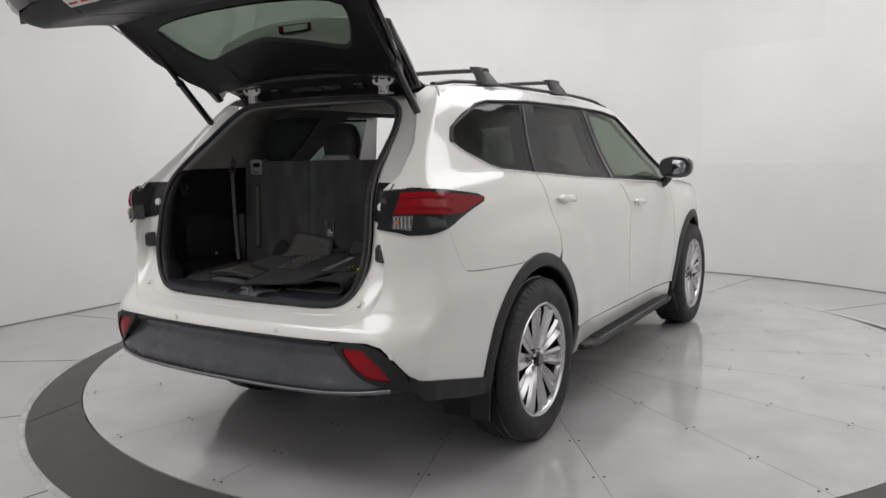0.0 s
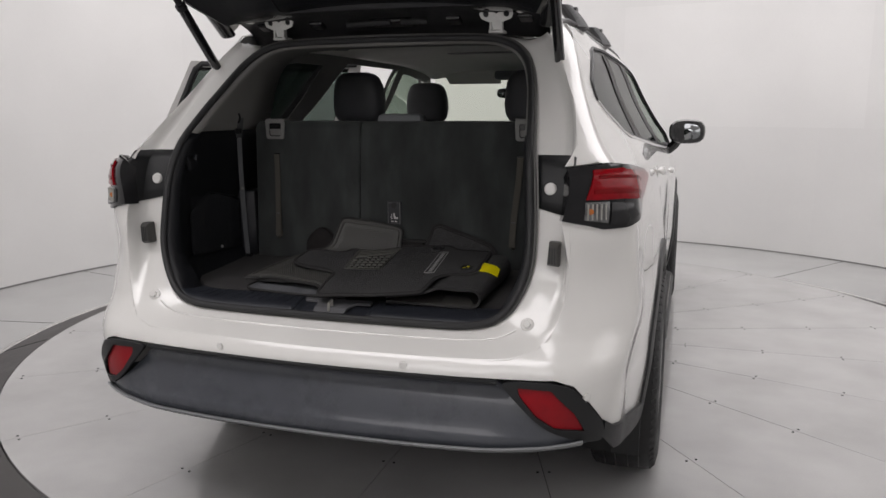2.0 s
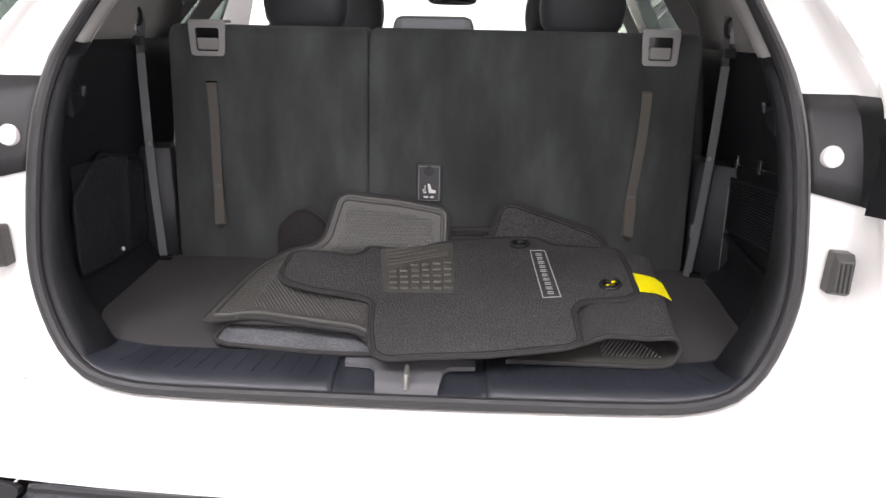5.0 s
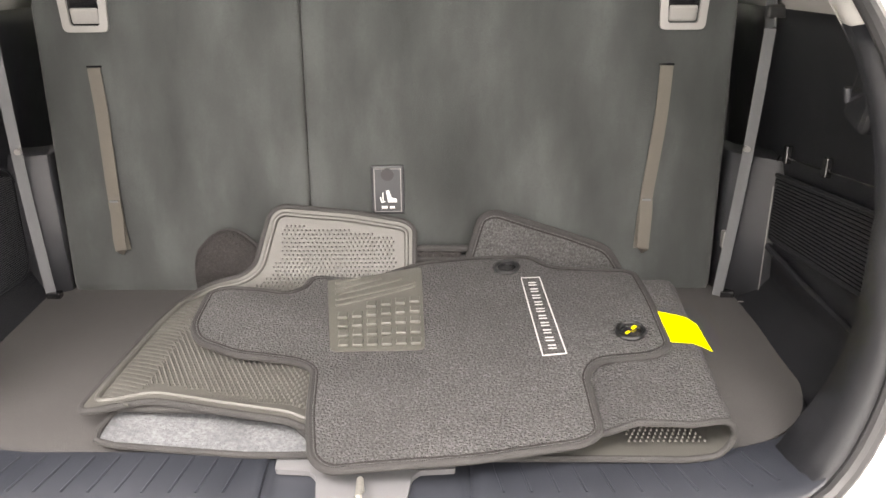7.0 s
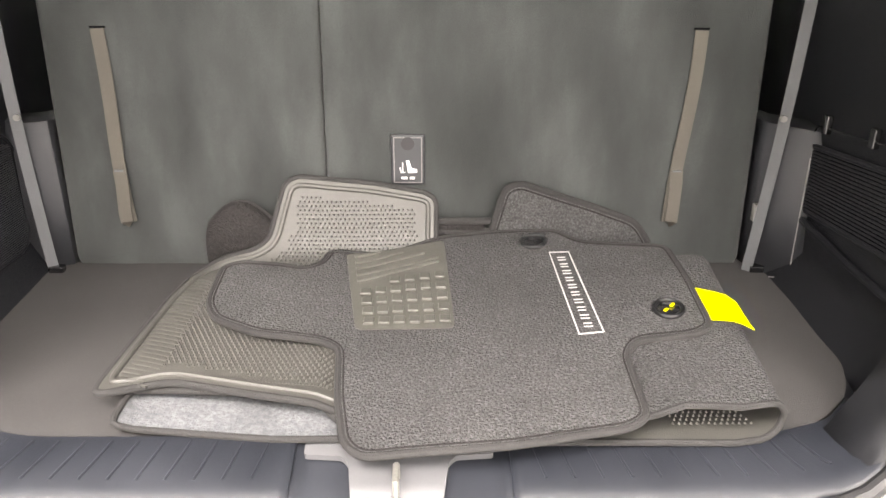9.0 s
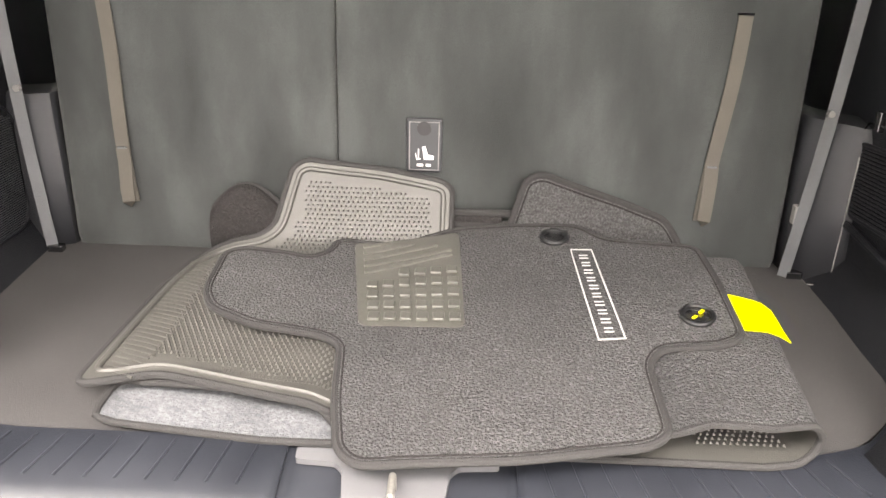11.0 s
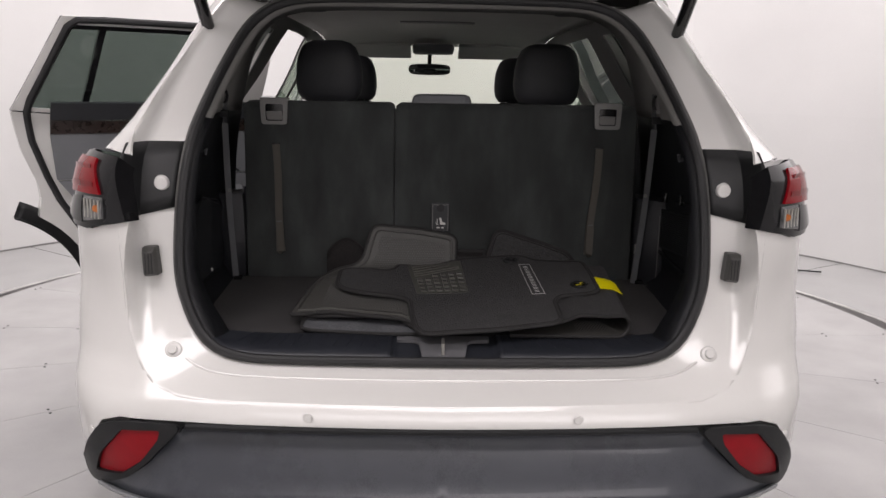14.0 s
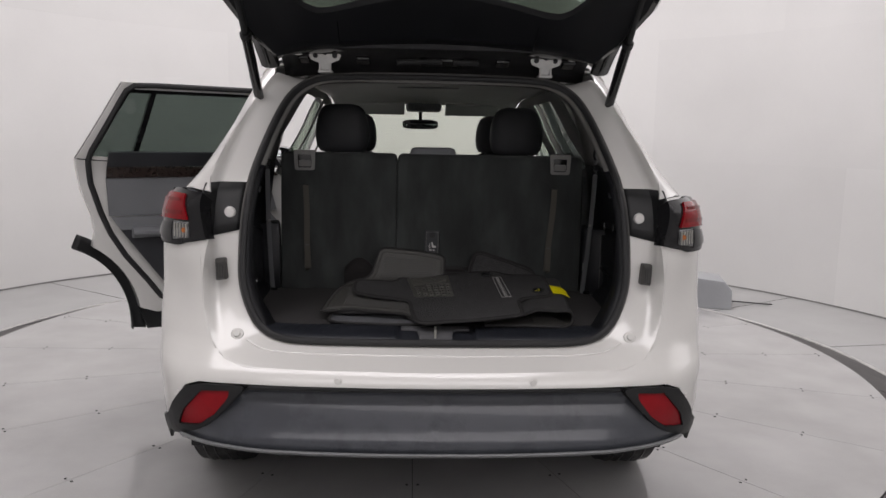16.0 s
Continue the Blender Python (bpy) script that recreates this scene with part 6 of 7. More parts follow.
        lows = [[(1.0, 1.29), (1.9, 1.20), (3.48, 1.13), (3.5, 0.45), (1.80, 0.45), (1.7, 0.65), (1.45, 0.86), (1.0, 0.88)]] if side > 0 else [[(1.0, 1.29), (1.40, 1.25), (1.42, 0.87), (1.0, 0.88)], [(2.44, 1.175), (3.48, 1.13), (3.5, 0.45), (2.44, 0.45)]]
        for low in lows:
            bm = patch(side2(low), [], 0.07, lift)
            car_part("door_lining", faced(bm, lambda c: (-c.x, 0, 0)), TRIM, thick=-0.004)
    car_part("cabin_floor", box_bm((1.5, 2.9, 0.03), (0, 2.35, 0.42)), FLOORCARPET, smooth=False)
    rows = []
    for x in np.linspace(-0.74, 0.74, 15):
        rows.append([Vector((x, y, z + 0.02 * (1 - (x / 0.74) ** 2))) for y, z in ((3.12, 0.62), (3.10, 0.92), (3.20, 1.02), (3.45, 1.06), (3.66, 1.08), (3.66, 0.5))])
    car_part("dashboard", loft_bm(rows, cap=True), TRIM, label="black dashboard", bevel=0.01)
    for y, x, zt, grp in ((1.40, -0.39, 1.515, 0), (1.40, 0.385, 1.515, 0), (2.36, -0.40, 1.50, 1), (2.36, 0.40, 1.50, 1)):
        build_seat(x, y, zt)
    c = car_part("centre_seat_top", box_bm((0.175, 0.07, 0.05), (0.0, 0.905, 1.325)), DOORGREY, label="grey centre head restraint folded low", bevel=0.02, smooth=False)


def soft_block(c, size, lean=0.0, belly=0.0, power=3.4):
    """A padded block: a rounded box lofted up its height."""
    w, d, h = size
    rows = []
    for t in np.linspace(-1, 1, 15):
        k = max(0.0, 1 - abs(t) ** (power * 1.6)) ** (1 / 2.6)
        k = max(k, 0.05)
        z = t * h / 2
        rows.append([Vector((c[0] + w / 2 * (0.86 + 0.14 * k) * (1 if k > 0.06 else 0.9) * math.copysign(abs(math.cos(a)) ** 0.55, math.cos(a)) * (k ** 0.25), c[1] + lean * (t + 1) * h / 2 + d / 2 * k * math.copysign(abs(math.sin(a)) ** 0.6, math.sin(a)) - belly * (1 - t * t), c[2] + z)) for a in np.linspace(0, 2 * math.pi, 24, endpoint=False)])
    return loft_bm(rows, cap=True)


def build_seat(x, y, top):
    back = car_part("seat", soft_block((x, y - 0.12, 0.93), (0.48, 0.17, 0.74), 0.10), LEATHER, label="black leather seat with its head restraint", angle=60)
    car_part("cushion", soft_block((x, y + 0.16, 0.56), (0.52, 0.54, 0.20)), LEATHER, back, angle=60)
    rows = []
    for v, w, d, lean in ((0.0, 0.15, 0.05, 0.0), (0.008, 0.195, 0.08, 0.0), (0.03, 0.225, 0.10, 0.002), (0.07, 0.238, 0.11, 0.004), (0.12, 0.232, 0.112, 0.004), (0.16, 0.216, 0.105, 0.0), (0.19, 0.188, 0.092, -0.004), (0.205, 0.150, 0.070, -0.008), (0.212, 0.095, 0.035, -0.010)):
        rows.append([Vector((x + w / 2 * math.copysign(abs(math.cos(a)) ** 0.62, math.cos(a)), y + 0.01 + lean + d / 2 * math.copysign(abs(math.sin(a)) ** 0.7, math.sin(a)), top - 0.203 + v)) for a in np.linspace(0, 2 * math.pi, 28, endpoint=False)])
    rest = car_part("head_restraint", loft_bm(rows, cap=True), LEATHER, back, "padded black head restraint", angle=60)
    for dx in (-0.06, 0.06):
        car_part("post", tube_bm([(x + dx, y - 0.03, 1.26), (x + dx, y, top - 0.13)], 0.006, 8), CHROME, back)


# ---- rear door, open ----


def build_open_door():
    turn = Matrix.Translation((-0.868, 2.44, 0)) @ Matrix.Rotation(radians(-56), 4, "Z") @ Matrix.Translation((0.868, -2.44, 0))

    def lift(s, z, out=0.0):
        p = shell(s, z, out)
        return turn @ Vector((-p.x, p.y, p.z))
    outward = turn.to_3x3() @ Vector((-1, 0, 0))
    outline = REAR_EDGE + arch_line(AXLES[0], 0.475, 58, 8, 8) + [(1.74, 0.425), *MID_EDGE[::-1], (1.92, 1.205)]

    def sheet(name, pts, mat, out, thick, parent=None, label="", holes=(), gap=0.002, step=0.045):
        bm = patch(inset(side2(pts), gap) if gap else side2(pts), [side2(h) for h in holes], step, lambda u, v: lift(u, v, out))
        return car_part(name, faced(bm, lambda c: outward), mat, parent, label, thick=thick)
    door = sheet("open_rear_door", outline, WHITE, 0.0, 0.012, label="white rear door standing wide open")
    frame_out = [(1.36, 1.25), (1.545, 1.618), (2.43, 1.618), (2.40, 1.18), (1.92, 1.205)]
    win = [(1.43, 1.262), (1.585, 1.585), (2.36, 1.585), (2.27, 1.205), (1.92, 1.225)]
    sheet("window_frame", frame_out, GLOSSBLACK, -0.006, 0.035, door, "black window frame", [win])
    sheet("door_window", win, DOORTINT, -0.018, 0.004, door, "dark tinted door window", gap=-0.004)
    sheet("division_bar", [(1.62, 1.245), (1.645, 1.243), (1.715, 1.59), (1.69, 1.59)], GLOSSBLACK, -0.012, 0.02, door, gap=0.0)
    # white inner flange, seal, card
    sheet("inner_flange", outline, WHITE, -0.045, 0.004, door)
    edge = side2(outline)
    rows = [[lift(p.x, p.y, o) for p in dense(inset(edge, 0.002), 0.05)] for o in (0.0, -0.047)]
    car_part("door_edge", loft_bm(rows), WHITE, door)
    sheet("frame_flange", frame_out, WHITE, -0.046, 0.004, door, holes=[win])
    line = [(2.40, 1.604), (1.70, 1.604), (1.60, 1.600), (1.565, 1.575), (1.43, 1.29), (1.418, 1.24), (1.435, 1.12), (1.485, 0.97), (1.53, 0.86), (1.60, 0.74), (1.70, 0.61), (1.77, 0.51), (1.85, 0.47), (2.50, 0.46)]
    seal = dense(side2(line), 0.03, False)
    car_part("door_seal", tube_bm([lift(p.x, p.y, -0.056) for p in seal], 0.014, 8), RUBBER, door, "black rubber door seal")

    def zone(z0, z1, d, mat, name):
        a = [Vector((s_at(z, y=y), z)) for y, z in ((1.50 + 0.36 * max(0, 0.98 - z0) / 0.5, z0), (2.42, z0), (2.36, z1), (1.50 + 0.36 * max(0, 0.98 - z1) / 0.5, z1))]
        bm = patch(a, [], 0.06, lambda u, v: lift(u, v, -0.05 - d))
        return car_part(name, faced(bm, lambda c: -outward), mat, door, thick=-0.012, bevel=0.003)
    zone(1.215, 1.285, 0.034, TRIM, "card_top")
    zone(1.155, 1.210, 0.030, WOODTRIM, "wood_strip")
    zone(0.955, 1.152, 0.024, DOORGREY, "card_middle")
    zone(0.885, 0.952, 0.050, DOORGREY, "card_ledge")
    zone(0.52, 0.882, 0.034, TRIM, "card_pocket")
    armrest = [lift(s_at(0.86, y=y), 0.87, -0.115) for y in (1.62, 1.9, 2.3)]
    car_part("armrest", tube_bm(armrest, 0.04, 12, flat=(0.05, 0.03), up=(0, 0, 1)), DOORGREY, door)
    car_part("pull_handle", tube_bm([lift(s_at(1.0, y=y), z, -0.10) for y, z in ((2.05, 0.95), (2.1, 0.99), (2.25, 1.0), (2.3, 0.96))], 0.010, 8), CHROME, door)
    # wheel arch moulding carried by the door, latch
    rows = []
    for r, o in ((0.430, -0.04), (0.432, 0.010), (0.478, 0.012), (0.506, 0.004)):
        rows.append([lift(s_at(z, y=y), z, o) for y, z in arch_line(AXLES[0], r, 68, -6, 18)])
    car_part("wheel_arch_moulding", faced(loft_bm(rows, closed=False), lambda c: outward), CLAD, door, "black wheel arch moulding on the door", thick=0.004)
    bottom = [(1.66, 0.44), (2.61, 0.43), (2.60, 0.33), (1.70, 0.33)]
    sheet("lower_moulding", bottom, CLAD, 0.004, 0.03, door, "black lower door moulding")
    for z in (1.045, 1.015):
        p = lift(s_at(z, y=1.44), z, -0.03)
        car_part("latch_slot", box_bm((0.02, 0.035, 0.012), p, turn.to_3x3().to_4x4()), GLOSSBLACK, door, bevel=0.002, smooth=False)
    handle(door, lambda s, z, out: lift(s, z, out), 1.59, 1.112)


build_gate()
build_boot()
build_cabin()
build_open_door()

# ---- floor mats in the boot ----


BEND_Y, BEND_R, BEND_A = 0.69, 0.070, radians(68)


def z_under(x, y):
    """Top of the upturned mat's lying part."""
    d = min(max(0.0, y - BEND_Y), 0.04)
    return 0.826 + 0.06 * (y - 0.38) + BEND_R - math.sqrt(BEND_R ** 2 - d ** 2) - 0.018 * smooth(-0.105, -0.05, x) * (1 - smooth(0.62, 0.72, y))


def bent(x, s):
    """The upturned mat, s metres along it: it lies flat, then bends up and leans on the seat back."""
    flat = BEND_Y - 0.39
    wave = 0.0025 * noise.noise((x * 5, s * 5, 7.0))
    if s <= flat:
        return Vector((x, 0.39 + s, z_under(x, 0.39 + s) + wave))
    z0 = 0.826 + 0.06 * (BEND_Y - 0.38) + wave
    a = min((s - flat) / BEND_R, BEND_A)
    rest = max(0.0, s - flat - BEND_R * BEND_A)
    y = BEND_Y + BEND_R * math.sin(a) + rest * math.cos(BEND_A)
    return Vector((x, y, z0 + BEND_R * (1 - math.cos(a)) + rest * math.sin(BEND_A)))


def z_top(x, y):
    """Top of the uppermost mat, draped over the others."""
    z = 0.0702 * x + 0.1391 * y + 0.7776 + 0.02 * (1 - smooth(-0.2, -0.05, x))
    z += 0.003 * noise.noise((x * 6, y * 6, 2.0))
    return z + max(0.0, z_under(x, y) + 0.009 - z) * (1 - smooth(-0.01, 0.05, x))


def sheet_mat(name, outline, height, mat, label, corner, thick=0.007, step=0.022, bind=0.0044):
    pts = [p.to_2d() for p in rounded([(x, y, 0) for x, y in outline], corner, 5)]
    thing = root(name, (sum(p.x for p in pts) / len(pts), sum(p.y for p in pts) / len(pts), 0.80), label, "floor mat", "floor mats in the boot")
    bm = patch(pts, [], step, lambda x, y: Vector((x, y, height(x, y))))
    pile = hold(part("carpet_face", faced(bm, lambda c: (0, 0, 1)), mat, thick=thick), thing)
    edge = dense(pts, 0.02)
    bm = tube_bm([Vector((p.x, p.y, height(p.x, p.y) - thick / 2 + 0.001)) for p in edge], bind, 8, True)
    hold(part("binding", bm, BINDING, label="dark stitched edge binding"), thing)
    # thin dark tube painting the shadow gap between binding and carpet
    line = dense(inset(pts, bind + 0.0012), 0.02)
    hold(part("stitch_line", tube_bm([Vector((p.x, p.y, height(p.x, p.y) + 0.0002)) for p in line], 0.0013, 5, True), DARKCARPETGAP), thing)
    return thing


def pegs(points, way, r, h, name, parent, mat):
    """Many small rubber pegs in one mesh."""
    bm = bmesh.new()
    for p in points:
        n = way(p)
        p = p + n * 0.0008
        u = n.orthogonal().normalized()
        v = n.cross(u)
        base = [bm.verts.new(p + (u * math.cos(a) + v * math.sin(a)) * r) for a in (0, 1.57, 3.14, 4.71)]
        tip = bm.verts.new(p + n * h)
        for i in range(4):
            bm.faces.new((base[i], base[(i + 1) % 4], tip))
    ob = hold(part(name, bm, mat, smooth=False), parent)
    return tagged(ob, kind="stuff")


def build_mats():
    # upturned mat, rubber side up
    outline = [(-0.372, 0.002), (-0.364, 0.10), (-0.350, 0.24), (-0.332, 0.312), (-0.298, 0.345), (-0.244, 0.360), (-0.222, 0.378), (-0.212, 0.415), (-0.198, 0.466), (-0.178, 0.478), (-0.06, 0.468), (0.030, 0.452), (0.046, 0.440), (0.044, 0.21), (0.02, 0.01), (-0.077, -0.019), (-0.211, 0.012), (-0.285, 0.030)]
    pts = [p.to_2d() for p in rounded([(x, v, 0) for x, v in outline], 0.022, 5)]
    mat = root("floor_mat", (-0.16, 0.57, 0.80), "upturned floor mat, pegged rubber back, leaning on the seat back", "floor mat", "floor mats in the boot")

    def way(x, s):
        e = 0.003
        return (bent(x + e, s) - bent(x - e, s)).cross(bent(x, s + e) - bent(x, s - e)).normalized()
    bm = patch(pts, [], 0.011, bent)
    hold(part("rubber_face", faced(bm, lambda c: (0, -0.6, 1)), BACKING, thick=0.007), mat)
    edge = dense(pts, 0.012)
    hold(part("binding", tube_bm([bent(p.x, p.y) - way(p.x, p.y) * 0.003 for p in edge], 0.0050, 8, True), BINDING, label="dark stitched edge binding"), mat)
    inner = inset([Vector(p) for p in outline], 0.013)
    line = dense([q.to_2d() for q in rounded([(v.x, v.y, 0) for v in inner], 0.02, 4)], 0.012)
    hold(part("rubber_rim", tube_bm([bent(p.x, p.y) + way(p.x, p.y) * 0.0005 for p in line], 0.0042, 8, True), BACKING), mat)
    field = np.array([tuple(p) for p in dense(inset([Vector(p) for p in outline], 0.030), 0.02)])
    found = {}
    for i in range(58):
        for j in range(70):
            x, s = -0.36 + 0.0072 * i + 0.0036 * (j % 2), 0.01 + 0.0069 * j
            if (x < -0.300 and s < 0.29) or (s > 0.385 and not (-0.178 < x < 0.014 and s < 0.446)):
                continue
            if inside(np.array([x]), np.array([s]), field)[0]:
                found[bent(x, s).freeze()] = way(x, s)
    pegs(list(found), lambda p: found[p], 0.0021, 0.0040, "peg", mat, BACKING)
    # long ribs along its outer edge, fine ribs along its near edge
    for k in range(30):
        t = k / 29
        x, s = -0.349 + 0.016 * t, 0.030 + 0.265 * t
        n = 0.040 + 0.008 * math.sin(math.pi * t)
        hold(part("edge_rib", tube_bm([bent(x, s), bent(x + n / 2, s - 0.006), bent(x + n, s - 0.014)], 0.0019, 5), BACKING), mat)
    for k in range(60):
        x = -0.245 + 0.0042 * k
        s = 0.028 - 0.12 * max(0.0, x + 0.2) if x < -0.08 else 0.013
        hold(part("near_rib", tube_bm([bent(x, s), bent(x + 0.001, s + 0.010)], 0.0012, 4), BACKING), mat)

    # mat folded to the left, felt inside
    folded("folded_floor_mat", -1, "folded floor mat with its grey felt side showing", FELT, MATCARPET)
    folded("folded_floor_mat", 1, "folded grey carpet floor mat with a yellow tag", BACKING, MATCARPET)

    # uppermost carpet mat
    top = [(-0.105, 0.719), (-0.026, 0.715), (0.053, 0.757), (0.145, 0.760), (0.239, 0.752), (0.268, 0.712), (0.397, 0.684), (0.402, 0.594), (0.402, 0.480), (0.375, 0.464), (0.300, 0.461), (0.281, 0.433), (0.281, 0.322), (0.258, 0.306), (0.122, 0.292), (-0.038, 0.287), (-0.060, 0.310), (-0.074, 0.386), (-0.082, 0.478), (-0.105, 0.492), (-0.190, 0.496), (-0.258, 0.538), (-0.278, 0.580), (-0.278, 0.675), (-0.250, 0.686), (-0.151, 0.658), (-0.127, 0.683), (-0.122, 0.711)]
    mat = sheet_mat("carpet_floor_mat", top, z_top, MATCARPET, "dark grey carpet floor mat with a rubber heel pad", 0.02, 0.008, 0.012, 0.0048)

    def on(x, y, h=0.0):
        return Vector((x, y, z_top(x, y) + h))
    corners = [(-0.094, 0.706), (0.058, 0.738), (0.070, 0.504), (-0.064, 0.512)]
    bm = patch([p.to_2d() for p in rounded([(x, y, 0) for x, y in corners], 0.01, 3)], [], 0.012, lambda x, y: on(x, y, 0.003))
    pad = hold(part("heel_pad", faced(bm, lambda c: (0, 0, 1)), PADRUBBER, label="ribbed rubber heel pad", thick=0.001), mat)

    def uv(u, v):
        a, b, c, d = [Vector(p) for p in corners]
        return a.lerp(b, u).lerp(d.lerp(c, u), v)
    for r in range(5):
        for k in range(6):
            v0 = 0.40 + 0.118 * r + 0.0
            if r == 0 and k < 2:
                continue
            p, q = uv(0.10 + 0.152 * k, v0), uv(0.10 + 0.152 * k + 0.10, v0 + 0.085)
            c = (p + q) / 2
            bm = box_bm((0.0150, 0.0185, 0.0050), on(c.x, c.y, 0.0048))
            hold(part("pad_block", bm, PADRUBBER, bevel=0.0016, smooth=False), pad)
    for k in range(5):
        a, b = uv(0.08, 0.07 + 0.085 * k), uv(min(0.92, 0.34 + 0.22 * k), 0.03 + 0.052 * k + (0.03 if k > 2 else 0))
        hold(part("pad_rib", tube_bm([on(*a.lerp(b, t), 0.0042) for t in np.linspace(0, 1, 10)], 0.0024, 6), PADRUBBER), pad)
    # woven badge: its lettering as plain bars
    bc = [(0.2185, 0.682), (0.2475, 0.680), (0.262, 0.478), (0.230, 0.476)]
    line = [on(*p, 0.001) for p in [Vector(q) for q in dense([Vector(p) for p in bc], 0.03)]]
    badge = hold(part("badge_border", tube_bm(line, 0.0012, 5, True), SILVERTHREAD, label="silver embroidered badge border"), mat)
    for k in range(10):
        t0, t1 = 0.06 + 0.091 * k, 0.06 + 0.091 * k + 0.062
        a, b, c, d = [Vector(p) for p in bc]
        for u0, u1, w in ((0.24, 0.76, 0.0),):
            p = a.lerp(d, (t0 + t1) / 2).lerp(b.lerp(c, (t0 + t1) / 2), 0.5)
            length = 0.0115 if k % 2 else 0.0125
            for d in (-0.0036, 0.0036):
                bm = box_bm((length, 0.0017, 0.0014), on(p.x, p.y + d, 0.0008), Matrix.Rotation(radians(4), 4, "Z"))
                hold(part("badge_bar", bm, SILVERTHREAD, smooth=False), badge)
    for (x, y), yellow in (((0.356, 0.517), True), ((0.198, 0.716), False)):
        e = hold(part("eyelet", tube_bm([on(x + 0.0185 * math.cos(a), y + 0.0185 * math.sin(a), 0.002) for a in np.linspace(0, 2 * math.pi, 24, endpoint=False)], 0.0036, 8, True), CLAD, label="black plastic fixing eyelet"), mat)
        hold(part("eyelet_well", cyl_bm(0.0165, 0.003, on(x, y, 0.0005), seg=20), GLOSSBLACK), e)
        if yellow:
            for d in (-0.005, 0.006):
                hold(part("yellow_pip", box_bm((0.009, 0.004, 0.002), on(x + d, y + d, 0.003), Matrix.Rotation(radians(50), 4, "Z")), YELLOW, smooth=False), e)

    # carpet flap standing against the seat back
    flap = root("carpet_flap_mat", (0.26, 0.77, 0.82), "grey carpet floor mat leaning on the seat back", "floor mat", "floor mats in the boot")
    pts = rounded([(0.125, 0.835, 0), (0.135, 0.885, 0), (0.158, 0.957, 0), (0.182, 0.966, 0), (0.300, 0.930, 0), (0.372, 0.904, 0), (0.396, 0.868, 0), (0.400, 0.83, 0)], 0.015, 5)

    def lean(x, z):
        return Vector((x, 0.748 + 0.30 * (z - 0.83) + 0.004 * math.sin(20 * x), z))
    bm = patch([p.to_2d() for p in pts], [], 0.02, lean)
    hold(part("carpet_face", faced(bm, lambda c: (0, -1, 0.3)), MATCARPET, thick=0.007), flap)
    hold(part("binding", tube_bm([lean(p.x, p.y) + Vector((0, 0.003, 0)) for p in dense([q.to_2d() for q in pts], 0.02)], 0.0055, 8, True), BINDING), flap)
    # the binding's shadow gap again, drawn as a dark tube
    hold(part("stitch_line", tube_bm([lean(p.x, p.y) - Vector((0, 0.0004, 0)) for p in dense(inset([q.to_2d() for q in pts], 0.007), 0.02)], 0.0014, 5, True), DARKCARPETGAP), flap)
    # rolled end of another mat behind the upturned one
    roll = root("rolled_mat_end", (-0.26, 0.775, 0.82), "dark rolled end of a carpet floor mat", "floor mat", "floor mats in the boot")
    rows = []
    for t in np.linspace(0, 1, 9):
        x = -0.325 + 0.11 * t
        h = 0.045 + 0.075 * math.sin(math.pi * min(1, 0.15 + t * 0.7))
        rows.append([Vector((x, 0.775 + 0.022 * math.cos(a), 0.82 + h / 2 + h / 2 * math.sin(a))) for a in np.linspace(0, 2 * math.pi, 16, endpoint=False)])
    hold(part("carpet_face", loft_bm(rows, cap=True), DARKCARPETGAP, angle=60), roll)
    hold(part("binding", tube_bm([r[3] for r in rows], 0.005, 8), BINDING), roll)
    # two mat edges seen between them
    pair = root("stacked_mat_edge", (0.09, 0.765, 0.83), "dark bound edges of stacked floor mats", "floor mat", "floor mats in the boot")
    for z in (0.888, 0.906):
        hold(part("binding", tube_bm([(x, 0.772 + 0.003 * math.sin(9 * x), z) for x in np.linspace(0.02, 0.135, 8)], 0.006, 8), BINDING), pair)
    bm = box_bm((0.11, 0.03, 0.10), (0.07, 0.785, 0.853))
    hold(part("carpet_face", bm, DARKCARPETGAP, bevel=0.006, smooth=False), pair)


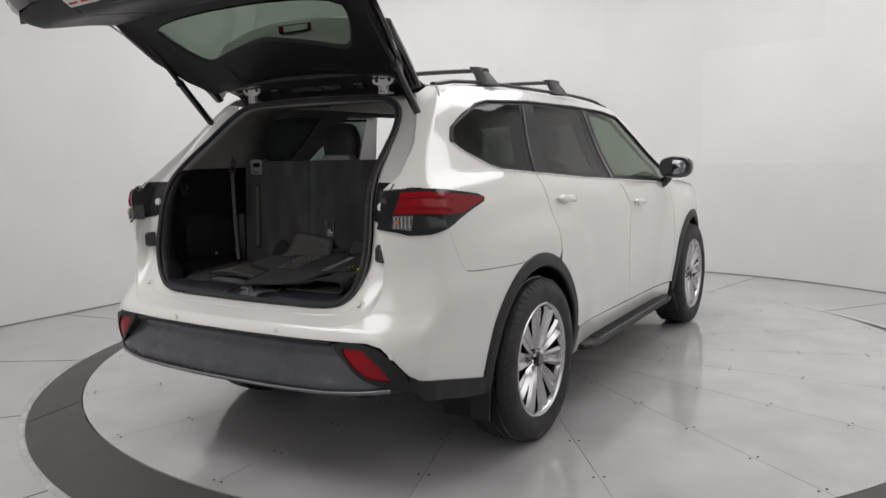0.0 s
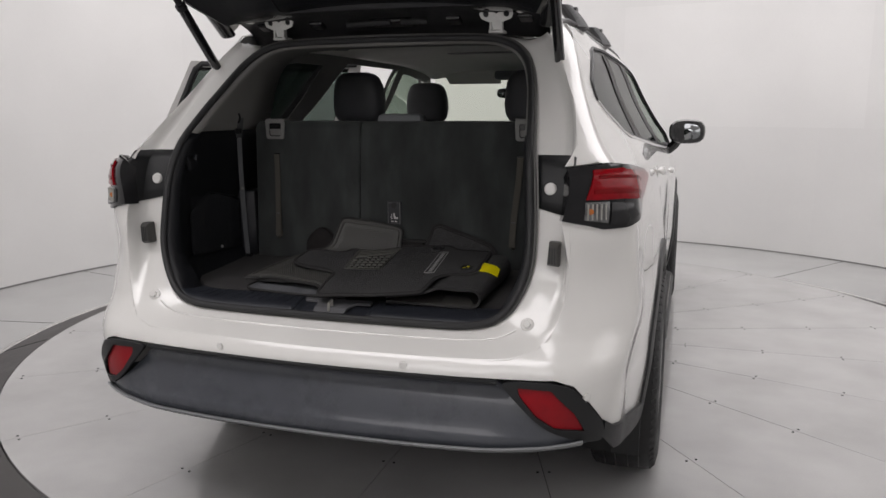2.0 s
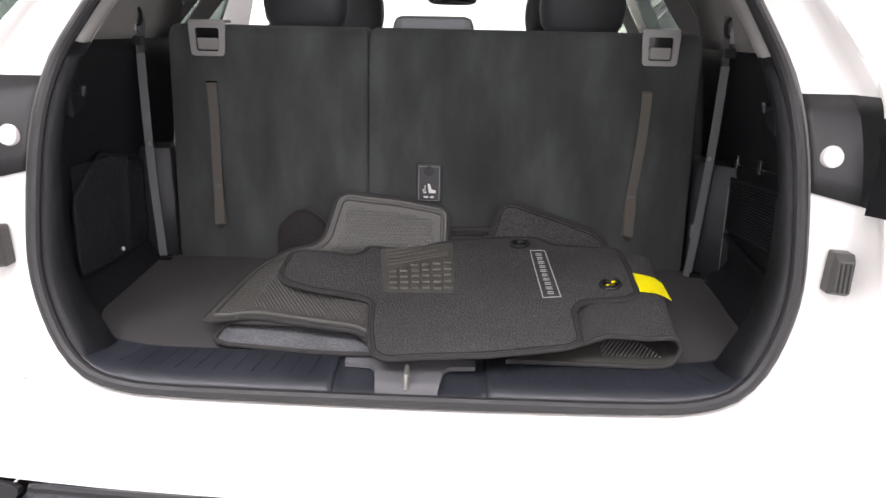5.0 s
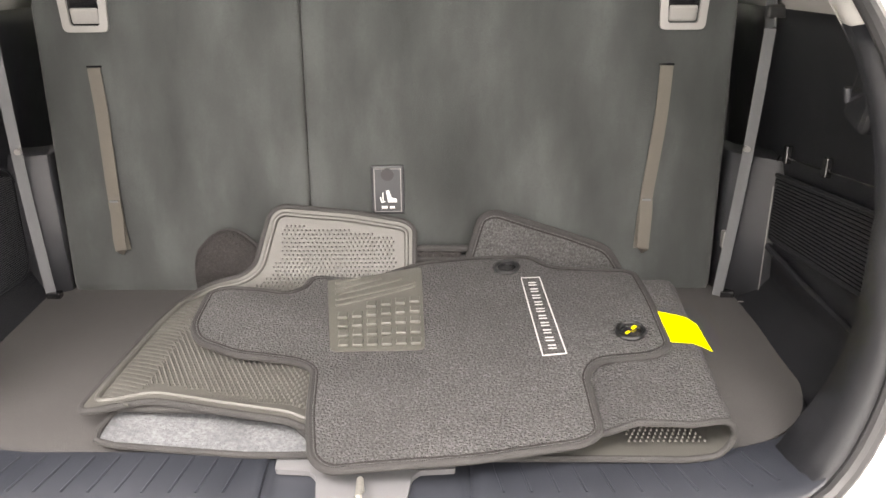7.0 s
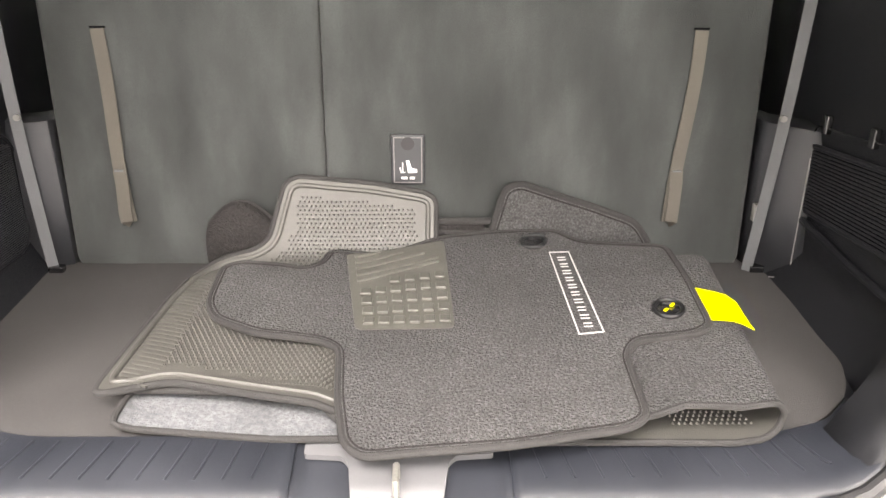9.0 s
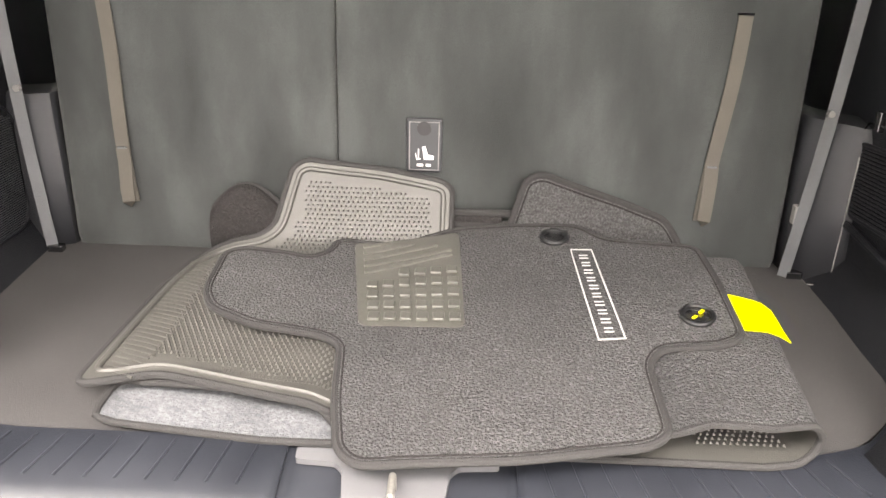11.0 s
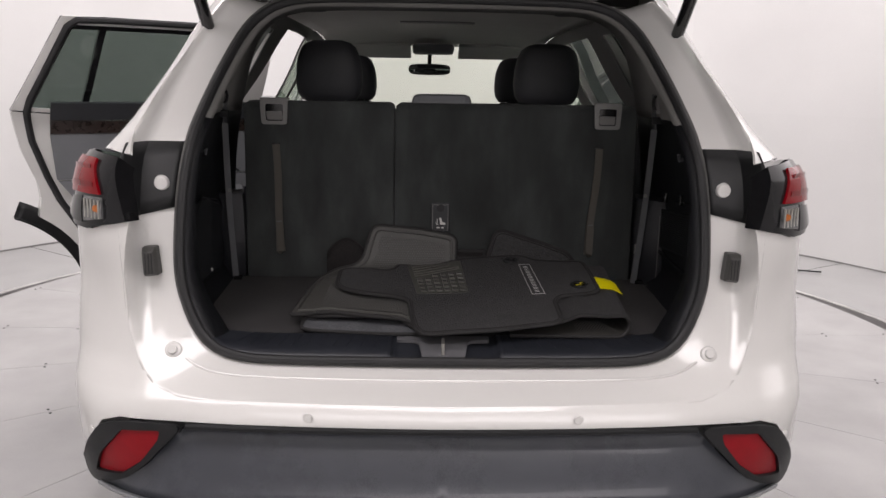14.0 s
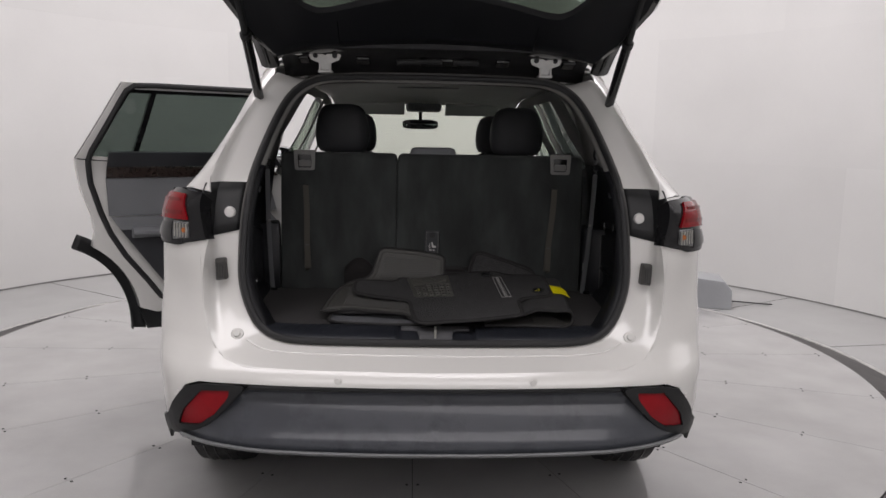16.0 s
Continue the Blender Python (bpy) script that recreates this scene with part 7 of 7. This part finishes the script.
def folded(name, side, label, inside_mat, outside_mat):
    """A mat folded over on itself: the crease at one side, open towards the tailgate."""
    thing = root(name, (0.25 * side, 0.55, 0.79), label, "floor mat", "floor mats in the boot")

    def cross(y, off):
        """The fold's line across, at a depth y, moved inwards by off."""
        t = (y - 0.34) / 0.42
        if side < 0:
            xe, lo, hi, xin = -0.345 + 0.05 * t, 0.7955, 0.816 + 0.008 * t, 0.02
            sag = 0.0
        else:
            xe, lo, hi, xin = 0.452 + 0.022 * t, 0.7945, 0.850 + 0.055 * t, 0.16
            sag = 0.018 * (1 - smooth(0.33, 0.42, y))
        lo += floor_z(y) - floor_z(0.36)
        r = (hi - lo) / 2 - off
        mid = (hi + lo) / 2
        out = []
        for k in range(9):
            x = xin + (xe - side * 0.03 - xin) * k / 8
            out.append((x, lo + off + 0.002 * math.sin(8 * x)))
        for k in range(1, 8):
            a = -math.pi / 2 + math.pi * k / 8
            out.append((xe - side * 0.03 + side * (0.03 - off) * math.cos(a) * 0.9, mid + r * math.sin(a)))
        for k in range(9):
            x = xe - side * 0.03 + (xin - xe + side * 0.03) * k / 8
            hump = (-0.026 * smooth(0.34, 0.26, x) - 0.010 * smooth(0.42, 0.37, x) if side > 0 else -0.014 * smooth(-0.12, -0.06, x)) + 0.006 * math.sin(math.pi * k / 8) + (sag * math.sin(math.pi * k / 8) * 0.6 if side > 0 else 0)
            out.append((x, hi - off + hump))
        return out

    near = (lambda x: 0.345 + 0.12 * max(0, -x - 0.14)) if side < 0 else (lambda x: 0.334 + 0.30 * max(0, x - 0.40))
    rows_o, rows_i = [], []
    for f in np.linspace(0, 1, 12):
        ro, ri = [], []
        for off, dest in ((0.0, ro), (0.0045, ri)):
            base = cross(0.34 + (0.42 if side < 0 else 0.325) * f, off)
            for x, z in base:
                y0 = near(x) + (0.055 * smooth(0.803, 0.811, z) if side < 0 else 0.0) - (0.004 if z > 0.83 and side > 0 else 0)
                dest.append(Vector((x, y0 + ((0.745 if side < 0 else 0.665) - y0) * f, z)))
        rows_o.append(ro), rows_i.append(ri)
    bm = loft_bm(rows_o, closed=False)
    hold(part("carpet_face", bm, outside_mat, angle=70), thing)
    bm = loft_bm(rows_i, closed=False)
    hold(part("back", bm, inside_mat, label="grey felt backing" if side < 0 else "pegged rubber backing", angle=70), thing)
    line = [(a + b) / 2 + Vector((0, -0.001, 0)) for a, b in zip(rows_o[0], rows_i[0])]
    hold(part("binding", tube_bm(line, 0.0044, 8), BINDING), thing)
    if side > 0:
        pts = []
        for i in range(14):
            for j in range(9):
                x, y = 0.325 + 0.0072 * i + 0.0036 * (j % 2), 0.362 + 0.0072 * j
                if x < 0.425 - 0.004 * j:
                    pts.append(Vector((x, y, cross(y, 0.0045)[4][1] + 0.0005)))
        pegs(pts, lambda p: Vector((0, 0, 1)), 0.0022, 0.0030, "peg", thing, BACKING)
        tag = root("yellow_tag", (0.43, 0.54, 0.85), "bright yellow vinyl warning tag on the mats", "tag")
        corners = [(0.404, 0.560), (0.458, 0.548), (0.464, 0.490), (0.404, 0.490)]
        bm = patch([Vector(p) for p in corners], [], 0.015, lambda x, y: Vector((x, y, min(cross(y, 0)[16:], key=lambda q: abs(q[0] - x))[1] + 0.004 + 0.006 * smooth(0.43, 0.39, x) - 0.014 * smooth(0.435, 0.468, x) + 0.0015 * math.sin(60 * y))))
        hold(part("tag_sheet", faced(bm, lambda c: (0, 0, 1)), YELLOW, thick=0.0012), tag)


build_mats()


def flatten():
    """Keep the tree at thing, part, sub-part: lift whatever hangs deeper to the part above it."""
    bpy.context.view_layer.update()
    for ob in list(bpy.data.objects):
        chain, p = [], ob.parent
        while p is not None:
            chain.append(p)
            p = p.parent
        if len(chain) > 2:
            m, up = ob.matrix_world.copy(), chain[-2]
            ob.parent = up
            ob.matrix_parent_inverse = up.matrix_world.inverted()
            ob.matrix_basis = m


flatten()
